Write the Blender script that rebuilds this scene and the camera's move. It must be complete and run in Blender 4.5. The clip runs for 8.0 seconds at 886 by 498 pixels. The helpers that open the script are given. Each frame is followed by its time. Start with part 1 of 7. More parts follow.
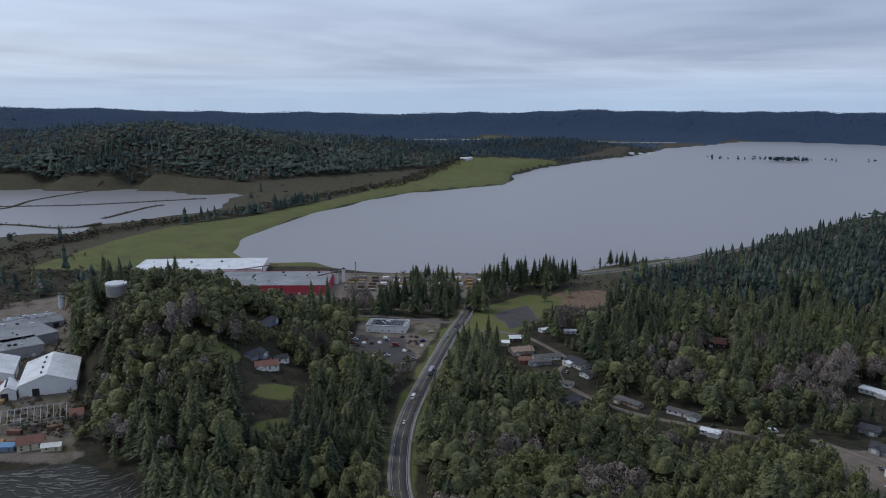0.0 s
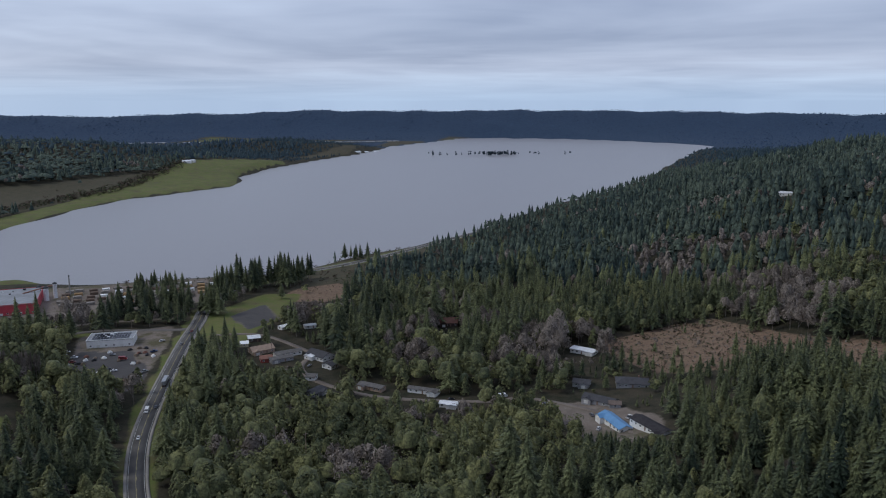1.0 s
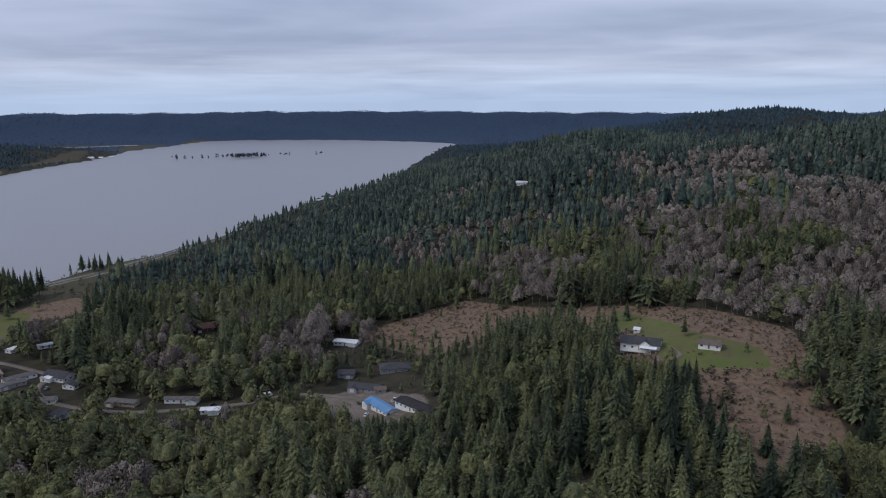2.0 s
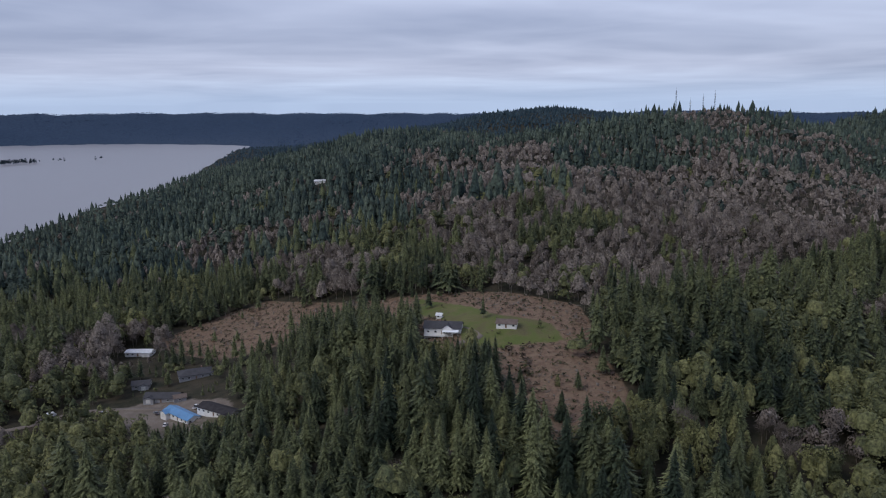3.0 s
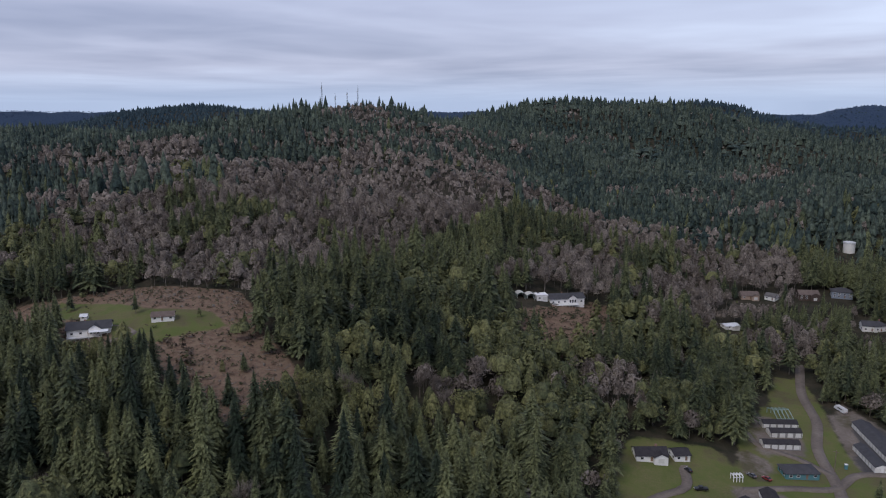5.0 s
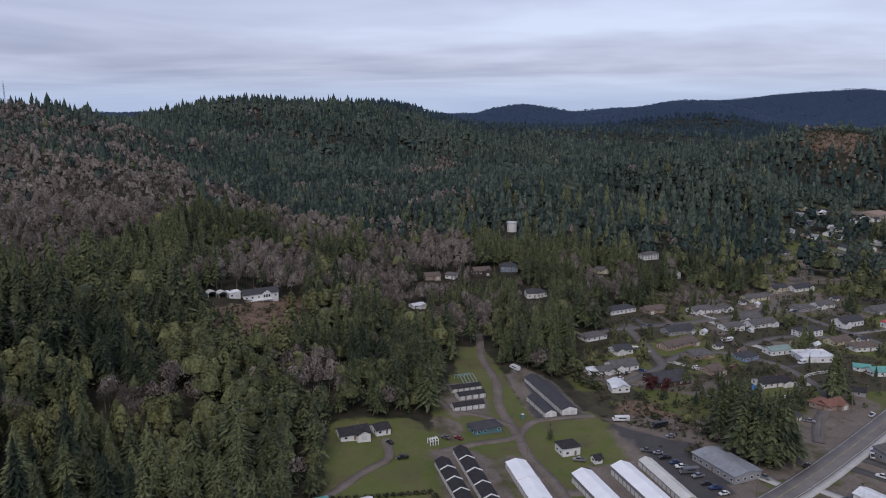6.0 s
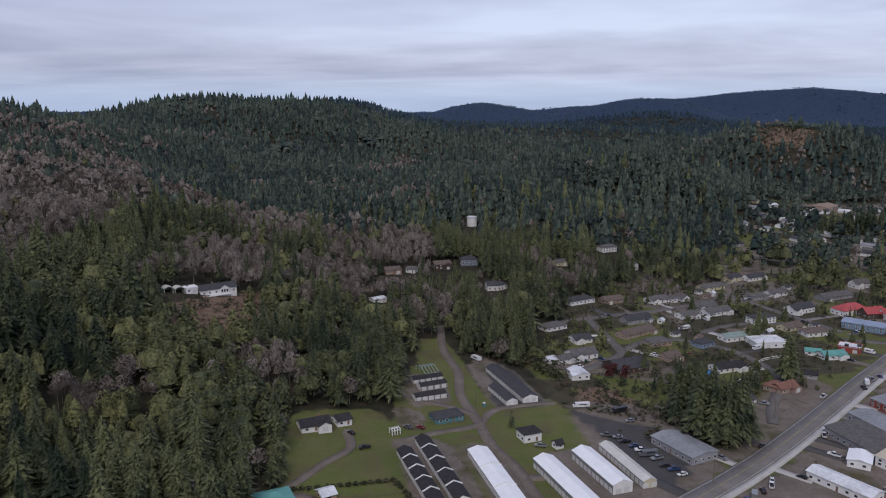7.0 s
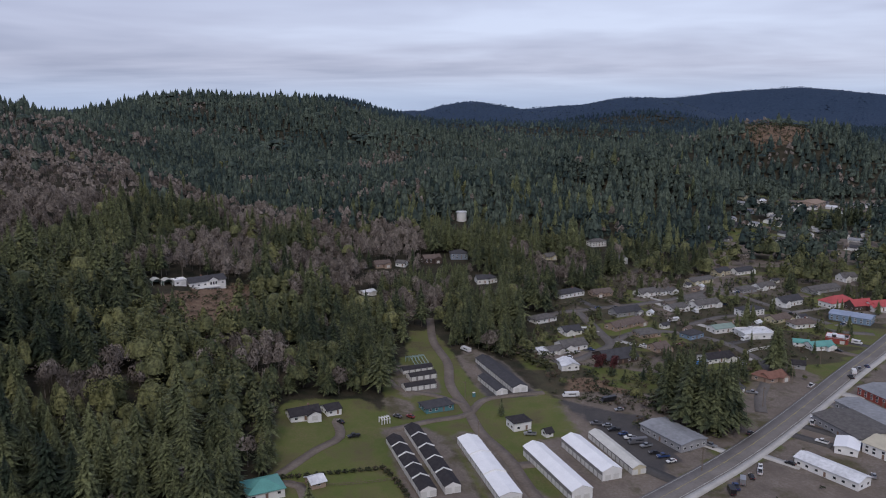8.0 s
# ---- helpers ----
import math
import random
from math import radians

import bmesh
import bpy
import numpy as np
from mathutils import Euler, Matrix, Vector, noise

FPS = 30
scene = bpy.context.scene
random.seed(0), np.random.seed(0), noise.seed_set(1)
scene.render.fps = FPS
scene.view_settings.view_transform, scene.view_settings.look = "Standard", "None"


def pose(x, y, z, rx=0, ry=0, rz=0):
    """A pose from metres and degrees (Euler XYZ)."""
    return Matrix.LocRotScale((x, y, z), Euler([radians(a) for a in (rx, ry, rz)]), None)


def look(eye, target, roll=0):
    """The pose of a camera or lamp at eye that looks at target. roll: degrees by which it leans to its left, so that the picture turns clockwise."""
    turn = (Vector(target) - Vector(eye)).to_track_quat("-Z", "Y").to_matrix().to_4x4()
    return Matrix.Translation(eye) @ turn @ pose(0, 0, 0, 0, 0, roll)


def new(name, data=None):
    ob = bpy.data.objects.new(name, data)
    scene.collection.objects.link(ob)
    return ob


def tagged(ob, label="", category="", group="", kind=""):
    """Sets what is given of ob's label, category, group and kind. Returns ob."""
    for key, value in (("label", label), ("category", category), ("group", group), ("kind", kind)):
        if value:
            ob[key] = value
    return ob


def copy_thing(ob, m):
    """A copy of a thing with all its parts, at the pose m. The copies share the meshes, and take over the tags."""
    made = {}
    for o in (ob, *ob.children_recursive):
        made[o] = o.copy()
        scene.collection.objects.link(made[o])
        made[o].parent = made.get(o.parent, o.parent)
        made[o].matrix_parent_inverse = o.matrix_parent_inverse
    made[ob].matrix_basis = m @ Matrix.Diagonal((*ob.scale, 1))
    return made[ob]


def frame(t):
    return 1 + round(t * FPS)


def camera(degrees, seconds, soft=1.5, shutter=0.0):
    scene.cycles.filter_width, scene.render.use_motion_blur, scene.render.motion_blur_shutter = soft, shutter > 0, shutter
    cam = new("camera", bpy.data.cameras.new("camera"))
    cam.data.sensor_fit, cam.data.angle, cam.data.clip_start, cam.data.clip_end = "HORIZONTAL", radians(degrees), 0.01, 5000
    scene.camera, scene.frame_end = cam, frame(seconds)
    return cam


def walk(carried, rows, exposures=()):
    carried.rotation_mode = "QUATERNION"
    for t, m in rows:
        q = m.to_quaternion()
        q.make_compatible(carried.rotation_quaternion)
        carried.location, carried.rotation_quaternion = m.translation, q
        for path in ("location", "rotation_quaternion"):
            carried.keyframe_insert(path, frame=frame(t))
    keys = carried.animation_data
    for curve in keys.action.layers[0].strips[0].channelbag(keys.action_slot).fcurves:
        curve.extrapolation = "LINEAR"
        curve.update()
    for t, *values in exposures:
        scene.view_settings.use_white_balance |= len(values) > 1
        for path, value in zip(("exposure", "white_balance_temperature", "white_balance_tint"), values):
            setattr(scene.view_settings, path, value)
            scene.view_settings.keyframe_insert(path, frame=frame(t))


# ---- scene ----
cam = camera(59.1, 8.0, soft=1.1)
PATH = [
    (0.0, pose(0.0, 0.0, 195.0, 79.17, 0, 0.0) @ pose(0, 0, 0, 0, 0, 0.26)),
    (0.5, pose(-0.06, -0.57, 191.92, 79.27, 0, -9.1) @ pose(0, 0, 0, 0, 0, 0.14)),
    (1.0, pose(-0.14, -1.1, 188.89, 79.32, 0, -19.63) @ pose(0, 0, 0, 0, 0, -0.03)),
    (1.5, pose(-0.23, -1.59, 185.89, 79.37, 0, -28.93) @ pose(0, 0, 0, 0, 0, -0.23)),
    (2.0, pose(-0.35, -2.04, 182.93, 79.40, 0, -37.59) @ pose(0, 0, 0, 0, 0, -0.35)),
    (2.2, pose(-0.4, -2.22, 181.76, 79.43, 0, -40.98) @ pose(0, 0, 0, 0, 0, -0.39)),
    (3.3, pose(-0.75, -3.05, 175.4, 79.45, 0, -55.6) @ pose(0, 0, 0, 0, 0, -0.5)),
    (3.5, pose(-0.81, -3.18, 174.29, 79.45, 0, -57.5) @ pose(0, 0, 0, 0, 0, -0.52)),
    (4.0, pose(-1.01, -3.48, 171.49, 79.49, 0, -61.74) @ pose(0, 0, 0, 0, 0, -0.55)),
    (4.2, pose(-1.09, -3.6, 170.38, 79.47, 0, -64.45) @ pose(0, 0, 0, 0, 0, -0.5)),
    (5.3, pose(-1.6, -4.1, 164.4, 79.40, 0, -82.35) @ pose(0, 0, 0, 0, 0, 0.15)),
    (5.5, pose(-1.7, -4.17, 163.32, 79.39, 0, -86.36) @ pose(0, 0, 0, 0, 0, 0.2)),
    (5.7, pose(-1.8, -4.23, 162.25, 79.40, 0, -92.75) @ pose(0, 0, 0, 0, 0, 0.1)),
    (6.0, pose(-1.97, -4.32, 160.67, 79.42, 0, -100.06) @ pose(0, 0, 0, 0, 0, -0.02)),
    (6.1, pose(-2.02, -4.34, 160.15, 79.42, 0, -101.9) @ pose(0, 0, 0, 0, 0, -0.04)),
    (6.2, pose(-2.08, -4.37, 159.6, 79.42, 0, -102.35) @ pose(0, 0, 0, 0, 0, -0.07)),
    (6.5, pose(-2.26, -4.44, 158.07, 79.42, 0, -102.57) @ pose(0, 0, 0, 0, 0, -0.12)),
    (7.0, pose(-2.57, -4.51, 155.5, 79.41, 0, -103.0) @ pose(0, 0, 0, 0, 0, -0.11)),
    (7.5, pose(-2.9, -4.55, 152.98, 79.39, 0, -103.18) @ pose(0, 0, 0, 0, 0, -0.11)),
    (8.0, pose(-3.25, -4.55, 150.49, 79.39, 0, -103.74) @ pose(0, 0, 0, 0, 0, 0.0)),
]
walk(cam, PATH, [(0, 0.07, 6300, 3), (2, 0.12, 6350, 8), (4, 0.13, 6400, 11), (6, 0.07, 6500, 13), (8, 0.04, 6540, 13)])


# ---- daylight: overcast sky with streaks of cloud ----
def make_world():
    world = bpy.data.worlds.new("overcast_sky")
    scene.world = world
    world.use_nodes = True
    nt = world.node_tree
    nt.nodes.clear()
    N, K = nt.nodes.new, nt.links.new
    out, bg = N("ShaderNodeOutputWorld"), N("ShaderNodeBackground")
    sky = N("ShaderNodeTexSky")
    sky.sky_type, sky.sun_disc = "NISHITA", False
    sky.sun_elevation, sky.sun_rotation = radians(SUN_ELEVATION), radians(SUN_ROTATION)
    co, sep = N("ShaderNodeTexCoord"), N("ShaderNodeSeparateXYZ")
    K(co.outputs["Generated"], sep.inputs[0])

    def calc(op, a, b=0.0, c=0.0):
        m = N("ShaderNodeMath")
        m.operation = op
        for i, v in enumerate((a, b, c)):
            if isinstance(v, (int, float)):
                m.inputs[i].default_value = v
            else:
                K(v, m.inputs[i])
        return m.outputs[0]

    up = calc("MAXIMUM", sep.outputs[2], 0.0)
    deep = calc("ADD", up, 0.045)
    flat = N("ShaderNodeCombineXYZ")
    K(calc("DIVIDE", sep.outputs[0], deep), flat.inputs[0])
    K(calc("DIVIDE", sep.outputs[1], deep), flat.inputs[1])
    fields = []
    for scale, detail, stretch, warp in ((0.15, 4.0, (1.0, 1.0, 1), 0.5), (0.42, 4.0, (1, 1, 1), 0.4)):
        mp, tx = N("ShaderNodeMapping"), N("ShaderNodeTexNoise")
        mp.inputs["Scale"].default_value = stretch
        mp.inputs["Location"].default_value = (3.7, 1.9, scale)
        tx.inputs["Scale"].default_value, tx.inputs["Detail"].default_value, tx.inputs["Distortion"].default_value = scale, detail, warp
        tx.inputs["Roughness"].default_value = 0.55
        K(flat.outputs[0], mp.inputs[0])
        K(mp.outputs[0], tx.inputs["Vector"])
        fields.append(tx.outputs[0])
    streak = calc("ADD", calc("MULTIPLY", fields[0], 0.74), calc("MULTIPLY", fields[1], 0.26))
    ramp = N("ShaderNodeValToRGB")
    K(streak, ramp.inputs[0])
    els = ramp.color_ramp.elements
    els[0].position, els[0].color = 0.36, (0.275, 0.315, 0.46, 1)
    els[1].position, els[1].color = 0.66, (0.565, 0.64, 0.825, 1)
    mid = els.new(0.5)
    mid.color = (0.42, 0.462, 0.62, 1)
    low = N("ShaderNodeMapRange")
    low.interpolation_type = "SMOOTHSTEP"
    low.inputs["From Min"].default_value, low.inputs["From Max"].default_value = 0.0, 0.05
    low.inputs["To Min"].default_value, low.inputs["To Max"].default_value = 0.75, 0.0
    K(up, low.inputs[0])
    rim = N("ShaderNodeMix")
    rim.data_type = "RGBA"
    K(low.outputs[0], rim.inputs[0])
    K(ramp.outputs[0], rim.inputs[6])
    rim.inputs[7].default_value = (0.36, 0.47, 0.67, 1)
    thin = N("ShaderNodeMix")
    thin.data_type, thin.blend_type = "RGBA", "ADD"
    thin.inputs[0].default_value = SKY_STRENGTH
    K(rim.outputs[2], thin.inputs[6])
    K(sky.outputs[0], thin.inputs[7])
    K(thin.outputs[2], bg.inputs[0])
    bg.inputs[1].default_value = 1.0
    K(bg.outputs[0], out.inputs[0])


SUN_ELEVATION, SUN_ROTATION, SKY_STRENGTH = 40, 300, 0.012
make_world()
sun = new("sun", bpy.data.lights.new("sun", "SUN"))
sun.data.energy, sun.data.angle, sun.data.color = 1.2, radians(25), (1, 0.95, 0.88)
sun.matrix_world = look((-180, 60, 200), (0, 0, 0))


# ---- materials ----
def material(name, base, rough=0.8, vary=0.25, scale=0.4, metal=0.0, bump=0.0, bump_scale=3.0, tint=None, island=0.0, objects=0.0, spec=0.3, grain=0.0, depth=(0.55, 1.45), gaps=0.0):
    """A surface whose colour wanders between base and tint at two sizes, with a fine relief.

    grain: size of a finer mottling, whose strength depth gives; gaps: how much of a spray of twigs is open."""
    m = bpy.data.materials.new(name)
    m.use_nodes = True
    nt = m.node_tree
    N, K = nt.nodes.new, nt.links.new
    p = nt.nodes["Principled BSDF"]
    p.inputs["Roughness"].default_value, p.inputs["Metallic"].default_value = rough, metal
    p.inputs["Specular IOR Level"].default_value = spec
    pos = N("ShaderNodeNewGeometry").outputs["Position"]
    tint = tint or tuple(c * (1 - vary) for c in base)
    coarse, fine = N("ShaderNodeTexNoise"), N("ShaderNodeTexNoise")
    for tx, s, d in ((coarse, scale, 4), (fine, scale * 9, 3)):
        tx.inputs["Scale"].default_value, tx.inputs["Detail"].default_value = s, d
        K(pos, tx.inputs["Vector"])
    add = N("ShaderNodeMath")
    add.operation = "MULTIPLY_ADD"
    add.inputs[1].default_value = 0.45
    K(fine.outputs[0], add.inputs[0])
    half = N("ShaderNodeMath")
    half.operation = "MULTIPLY"
    half.inputs[1].default_value = 0.6
    K(coarse.outputs[0], half.inputs[0])
    K(half.outputs[0], add.inputs[2])
    spread = N("ShaderNodeMapRange")
    spread.inputs["From Min"].default_value, spread.inputs["From Max"].default_value = 0.36, 0.68
    value = add.outputs[0]
    if island or objects:
        rnd = N("ShaderNodeNewGeometry").outputs["Random Per Island"] if island else N("ShaderNodeObjectInfo").outputs["Random"]
        more = N("ShaderNodeMath")
        more.operation = "MULTIPLY_ADD"
        more.inputs[1].default_value = island or objects
        K(rnd, more.inputs[0])
        less = N("ShaderNodeMath")
        less.operation = "SUBTRACT"
        less.inputs[1].default_value = 0.5 * (island or objects)
        K(value, more.inputs[2])
        K(more.outputs[0], less.inputs[0])
        value = less.outputs[0]
    K(value, spread.inputs[0])
    mix = N("ShaderNodeMix")
    mix.data_type = "RGBA"
    mix.inputs[6].default_value, mix.inputs[7].default_value = (*base, 1), (*tint, 1)
    K(spread.outputs[0], mix.inputs[0])
    tone = mix.outputs[2]
    if grain:
        tx, span, mul = N("ShaderNodeTexNoise"), N("ShaderNodeMapRange"), N("ShaderNodeVectorMath")
        tx.inputs["Scale"].default_value, tx.inputs["Detail"].default_value, tx.inputs["Roughness"].default_value = grain, 2.5, 0.65
        K(pos, tx.inputs["Vector"])
        span.inputs["From Min"].default_value, span.inputs["From Max"].default_value = 0.34, 0.66
        span.inputs["To Min"].default_value, span.inputs["To Max"].default_value = depth
        K(tx.outputs[0], span.inputs[0])
        mul.operation = "MULTIPLY"
        K(tone, mul.inputs[0])
        K(span.outputs[0], mul.inputs[1])
        tone = mul.outputs[0]
    if gaps:
        tx, cut = N("ShaderNodeTexNoise"), N("ShaderNodeMath")
        tx.inputs["Scale"].default_value, tx.inputs["Detail"].default_value = grain * 1.7, 1.5
        K(pos, tx.inputs["Vector"])
        cut.operation = "GREATER_THAN"
        cut.inputs[1].default_value = 0.3 + 0.4 * gaps
        K(tx.outputs[0], cut.inputs[0])
        K(cut.outputs[0], p.inputs["Alpha"])
    K(tone, p.inputs["Base Color"])
    if bump:
        tx, b = N("ShaderNodeTexNoise"), N("ShaderNodeBump")
        tx.inputs["Scale"].default_value, tx.inputs["Detail"].default_value = bump_scale, 4
        b.inputs["Strength"].default_value, b.inputs["Distance"].default_value = bump, 0.3 / bump_scale
        K(pos, tx.inputs["Vector"])
        K(tx.outputs[0], b.inputs["Height"])
        K(b.outputs[0], p.inputs["Normal"])
    return m


FIR_TONES = dict(base=(0.025, 0.037, 0.023), tint=(0.140, 0.152, 0.070), rough=0.75, scale=0.012, spec=0.2, grain=0.85, depth=(0.4, 1.6), gaps=0.2)
LEAF_TONES = dict(base=(0.042, 0.053, 0.026), tint=(0.146, 0.146, 0.060), rough=0.7, scale=0.02, spec=0.2, grain=0.75, depth=(0.45, 1.5))
TWIG_TONES = dict(base=(0.094, 0.078, 0.067), tint=(0.226, 0.193, 0.168), rough=0.9, scale=0.015, spec=0.1)
FIR, FIR_NEAR = material("fir_needles", island=0.15, **FIR_TONES), material("fir_needles_near", objects=0.45, **FIR_TONES)
LEAF, LEAF_NEAR = material("evergreen_leaves", island=0.16, **LEAF_TONES), material("evergreen_leaves_near", objects=0.4, **LEAF_TONES)
TWIG, TWIG_NEAR = material("bare_twigs", island=0.3, **TWIG_TONES), material("bare_twigs_near", objects=0.4, **TWIG_TONES)
TWIG_HAZE = material("fine_bare_twigs", island=0.35, grain=0.7, depth=(0.65, 1.3), gaps=0.5, **TWIG_TONES)
TWIG_HAZE_FAR = material("fine_bare_twigs_far", island=0.35, grain=0.4, depth=(0.65, 1.35), gaps=0.36, **TWIG_TONES)
# farther woods: the blue of aerial haze is put into the base colours, step by step
FIR_MID_HAZY = material("hazy_slope_forest", (0.022, 0.036, 0.034), 0.8, tint=(0.076, 0.096, 0.072), scale=0.006, island=0.3, spec=0.15, grain=0.3, depth=(0.45, 1.55))
FIR_FAR_HAZY = material("hazy_hill_forest", (0.016, 0.032, 0.044), 0.8, tint=(0.034, 0.054, 0.064), scale=0.004, island=0.22, spec=0.15, grain=0.12, depth=(0.6, 1.4))
FIR_DISTANT_HAZY = material("hazy_distant_forest", (0.025, 0.044, 0.080), 0.85, tint=(0.034, 0.057, 0.098), scale=0.002, island=0.1, spec=0.1, grain=0.016, depth=(0.68, 1.32))
SHRUB = material("dark_shrub_leaves", (0.024, 0.033, 0.018), 0.75, tint=(0.085, 0.086, 0.040), scale=0.05, island=0.3, spec=0.2, grain=1.2, depth=(0.5, 1.5))
BRUSH = material("brown_brush", (0.060, 0.046, 0.034), 0.9, tint=(0.135, 0.105, 0.080), scale=0.06, island=0.4, spec=0.1)
OLD_ASPHALT = material("worn_asphalt", (0.062, 0.058, 0.056), 0.85, tint=(0.10, 0.094, 0.09), scale=0.12, bump=0.3, bump_scale=6)
SHOULDER = material("gravel_shoulder", (0.19, 0.175, 0.16), 0.95, tint=(0.27, 0.25, 0.23), scale=0.15, bump=0.3, bump_scale=5)
EARTH = material("dyke_earth", (0.05, 0.046, 0.03), 0.95, tint=(0.085, 0.07, 0.045), scale=0.05, spec=0.1)
BARK = material("bark", (0.11, 0.085, 0.065), 0.9, tint=(0.22, 0.2, 0.18), scale=0.3, spec=0.1)
ASPHALT = material("asphalt", (0.142, 0.130, 0.122), 0.85, tint=(0.212, 0.193, 0.181), scale=0.12, bump=0.3, bump_scale=6)
STREET = material("brown_grey_street", (0.105, 0.094, 0.086), 0.9, tint=(0.165, 0.149, 0.137), scale=0.1, bump=0.3, bump_scale=5)
GRAVEL = material("gravel", (0.125, 0.102, 0.085), 0.95, tint=(0.205, 0.172, 0.145), scale=0.1, bump=0.5, bump_scale=3)
CONCRETE_WALK = material("pavement_concrete", (0.50, 0.48, 0.45), 0.9, vary=0.25, scale=0.2)
LINE = material("road_paint", (0.55, 0.55, 0.52), 0.7, vary=0.35, scale=0.5)
YELLOW = material("yellow_paint", (0.40, 0.34, 0.16), 0.7, vary=0.35, scale=0.5)
WHITE = material("white_siding", (0.84, 0.83, 0.81), 0.6, vary=0.15, scale=0.3)
STEEL_ROOF = material("white_metal_roof", (0.80, 0.81, 0.83), 0.45, vary=0.38, scale=0.09, spec=0.4)
GREY_ROOF = material("grey_shingles", (0.088, 0.083, 0.082), 0.9, tint=(0.155, 0.146, 0.140), scale=0.5, bump=0.3, bump_scale=4, spec=0.1)
DARK_ROOF = material("dark_shingles", (0.030, 0.028, 0.032), 0.9, tint=(0.058, 0.054, 0.056), scale=0.5, spec=0.08)
BROWN_ROOF = material("brown_shingles", (0.105, 0.078, 0.066), 0.9, tint=(0.16, 0.125, 0.108), scale=0.5)
RED = material("red_paint", (0.42, 0.07, 0.07), 0.6, vary=0.3, scale=0.2)


# ---- ground and water ----
def ground_material():
    m = bpy.data.materials.new("land_cover")
    m.use_nodes = True
    nt = m.node_tree
    N, K = nt.nodes.new, nt.links.new
    p = nt.nodes["Principled BSDF"]
    p.inputs["Roughness"].default_value, p.inputs["Specular IOR Level"].default_value = 0.95, 0.15
    pos = N("ShaderNodeNewGeometry").outputs["Position"]

    def noise_value(scale, detail=5):
        tx = N("ShaderNodeTexNoise")
        tx.inputs["Scale"].default_value, tx.inputs["Detail"].default_value = scale, detail
        tx.inputs["Roughness"].default_value = 0.65
        K(pos, tx.inputs["Vector"])
        return tx.outputs[0]

    def blend(fac, a, b):
        mix = N("ShaderNodeMix")
        mix.data_type = "RGBA"
        K(fac, mix.inputs[0])
        for i, v in ((6, a), (7, b)):
            if isinstance(v, tuple):
                mix.inputs[i].default_value = (*v, 1)
            else:
                K(v, mix.inputs[i])
        return mix.outputs[2]

    def contrast(v, lo, hi):
        r = N("ShaderNodeMapRange")
        r.inputs["From Min"].default_value, r.inputs["From Max"].default_value = lo, hi
        K(v, r.inputs[0])
        return r.outputs[0]

    broad, patch, grain = contrast(noise_value(0.012), 0.35, 0.65), contrast(noise_value(0.09), 0.38, 0.62), contrast(noise_value(0.9), 0.3, 0.7)
    forest = blend(patch, (0.024, 0.026, 0.016), (0.054, 0.045, 0.031))
    grass = blend(grain, blend(broad, (0.080, 0.099, 0.029), (0.130, 0.144, 0.043)), blend(patch, (0.092, 0.118, 0.034), (0.165, 0.138, 0.070)))
    grass = blend(contrast(noise_value(0.045), 0.50, 0.68), grass, blend(grain, (0.125, 0.103, 0.062), (0.078, 0.076, 0.034)))
    bare = blend(grain, blend(patch, (0.165, 0.098, 0.070), (0.27, 0.180, 0.132)), blend(patch, (0.24, 0.180, 0.12), (0.115, 0.080, 0.058)))
    bare = blend(broad, bare, blend(grain, (0.22, 0.165, 0.108), (0.145, 0.10, 0.070)))
    clod = contrast(noise_value(0.28), 0.42, 0.62)
    bare = blend(clod, bare, blend(grain, (0.185, 0.110, 0.078), (0.10, 0.076, 0.053)))
    grit = blend(grain, blend(patch, (0.150, 0.126, 0.109), (0.235, 0.203, 0.178)), blend(broad, (0.112, 0.094, 0.080), (0.17, 0.134, 0.106)))
    grit = blend(contrast(noise_value(0.05), 0.52, 0.64), grit, blend(grain, (0.075, 0.078, 0.036), (0.11, 0.088, 0.060)))
    marsh = blend(grain, blend(patch, (0.085, 0.072, 0.045), (0.05, 0.052, 0.028)), (0.07, 0.06, 0.042))
    colour = forest
    # the first cover is far ground, with bluish aerial haze painted into its colour
    for name, cover in (("distant_haze", blend(patch, (0.024, 0.043, 0.078), (0.034, 0.056, 0.095))), ("marsh", marsh), ("bare", bare), ("grass", grass), ("grit", grit), ("paved", blend(grain, blend(patch, (0.060, 0.058, 0.062), (0.092, 0.086, 0.084)), (0.075, 0.070, 0.068)))):
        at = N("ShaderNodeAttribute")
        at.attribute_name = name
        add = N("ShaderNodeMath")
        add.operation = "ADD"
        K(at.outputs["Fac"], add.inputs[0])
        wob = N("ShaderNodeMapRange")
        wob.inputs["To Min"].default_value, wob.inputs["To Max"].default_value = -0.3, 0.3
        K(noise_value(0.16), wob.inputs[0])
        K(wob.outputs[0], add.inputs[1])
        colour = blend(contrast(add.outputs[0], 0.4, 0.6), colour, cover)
    K(colour, p.inputs["Base Color"])
    b = N("ShaderNodeBump")
    b.inputs["Strength"].default_value, b.inputs["Distance"].default_value = 0.6, 0.6
    K(noise_value(0.7), b.inputs["Height"])
    K(b.outputs[0], p.inputs["Normal"])
    return m


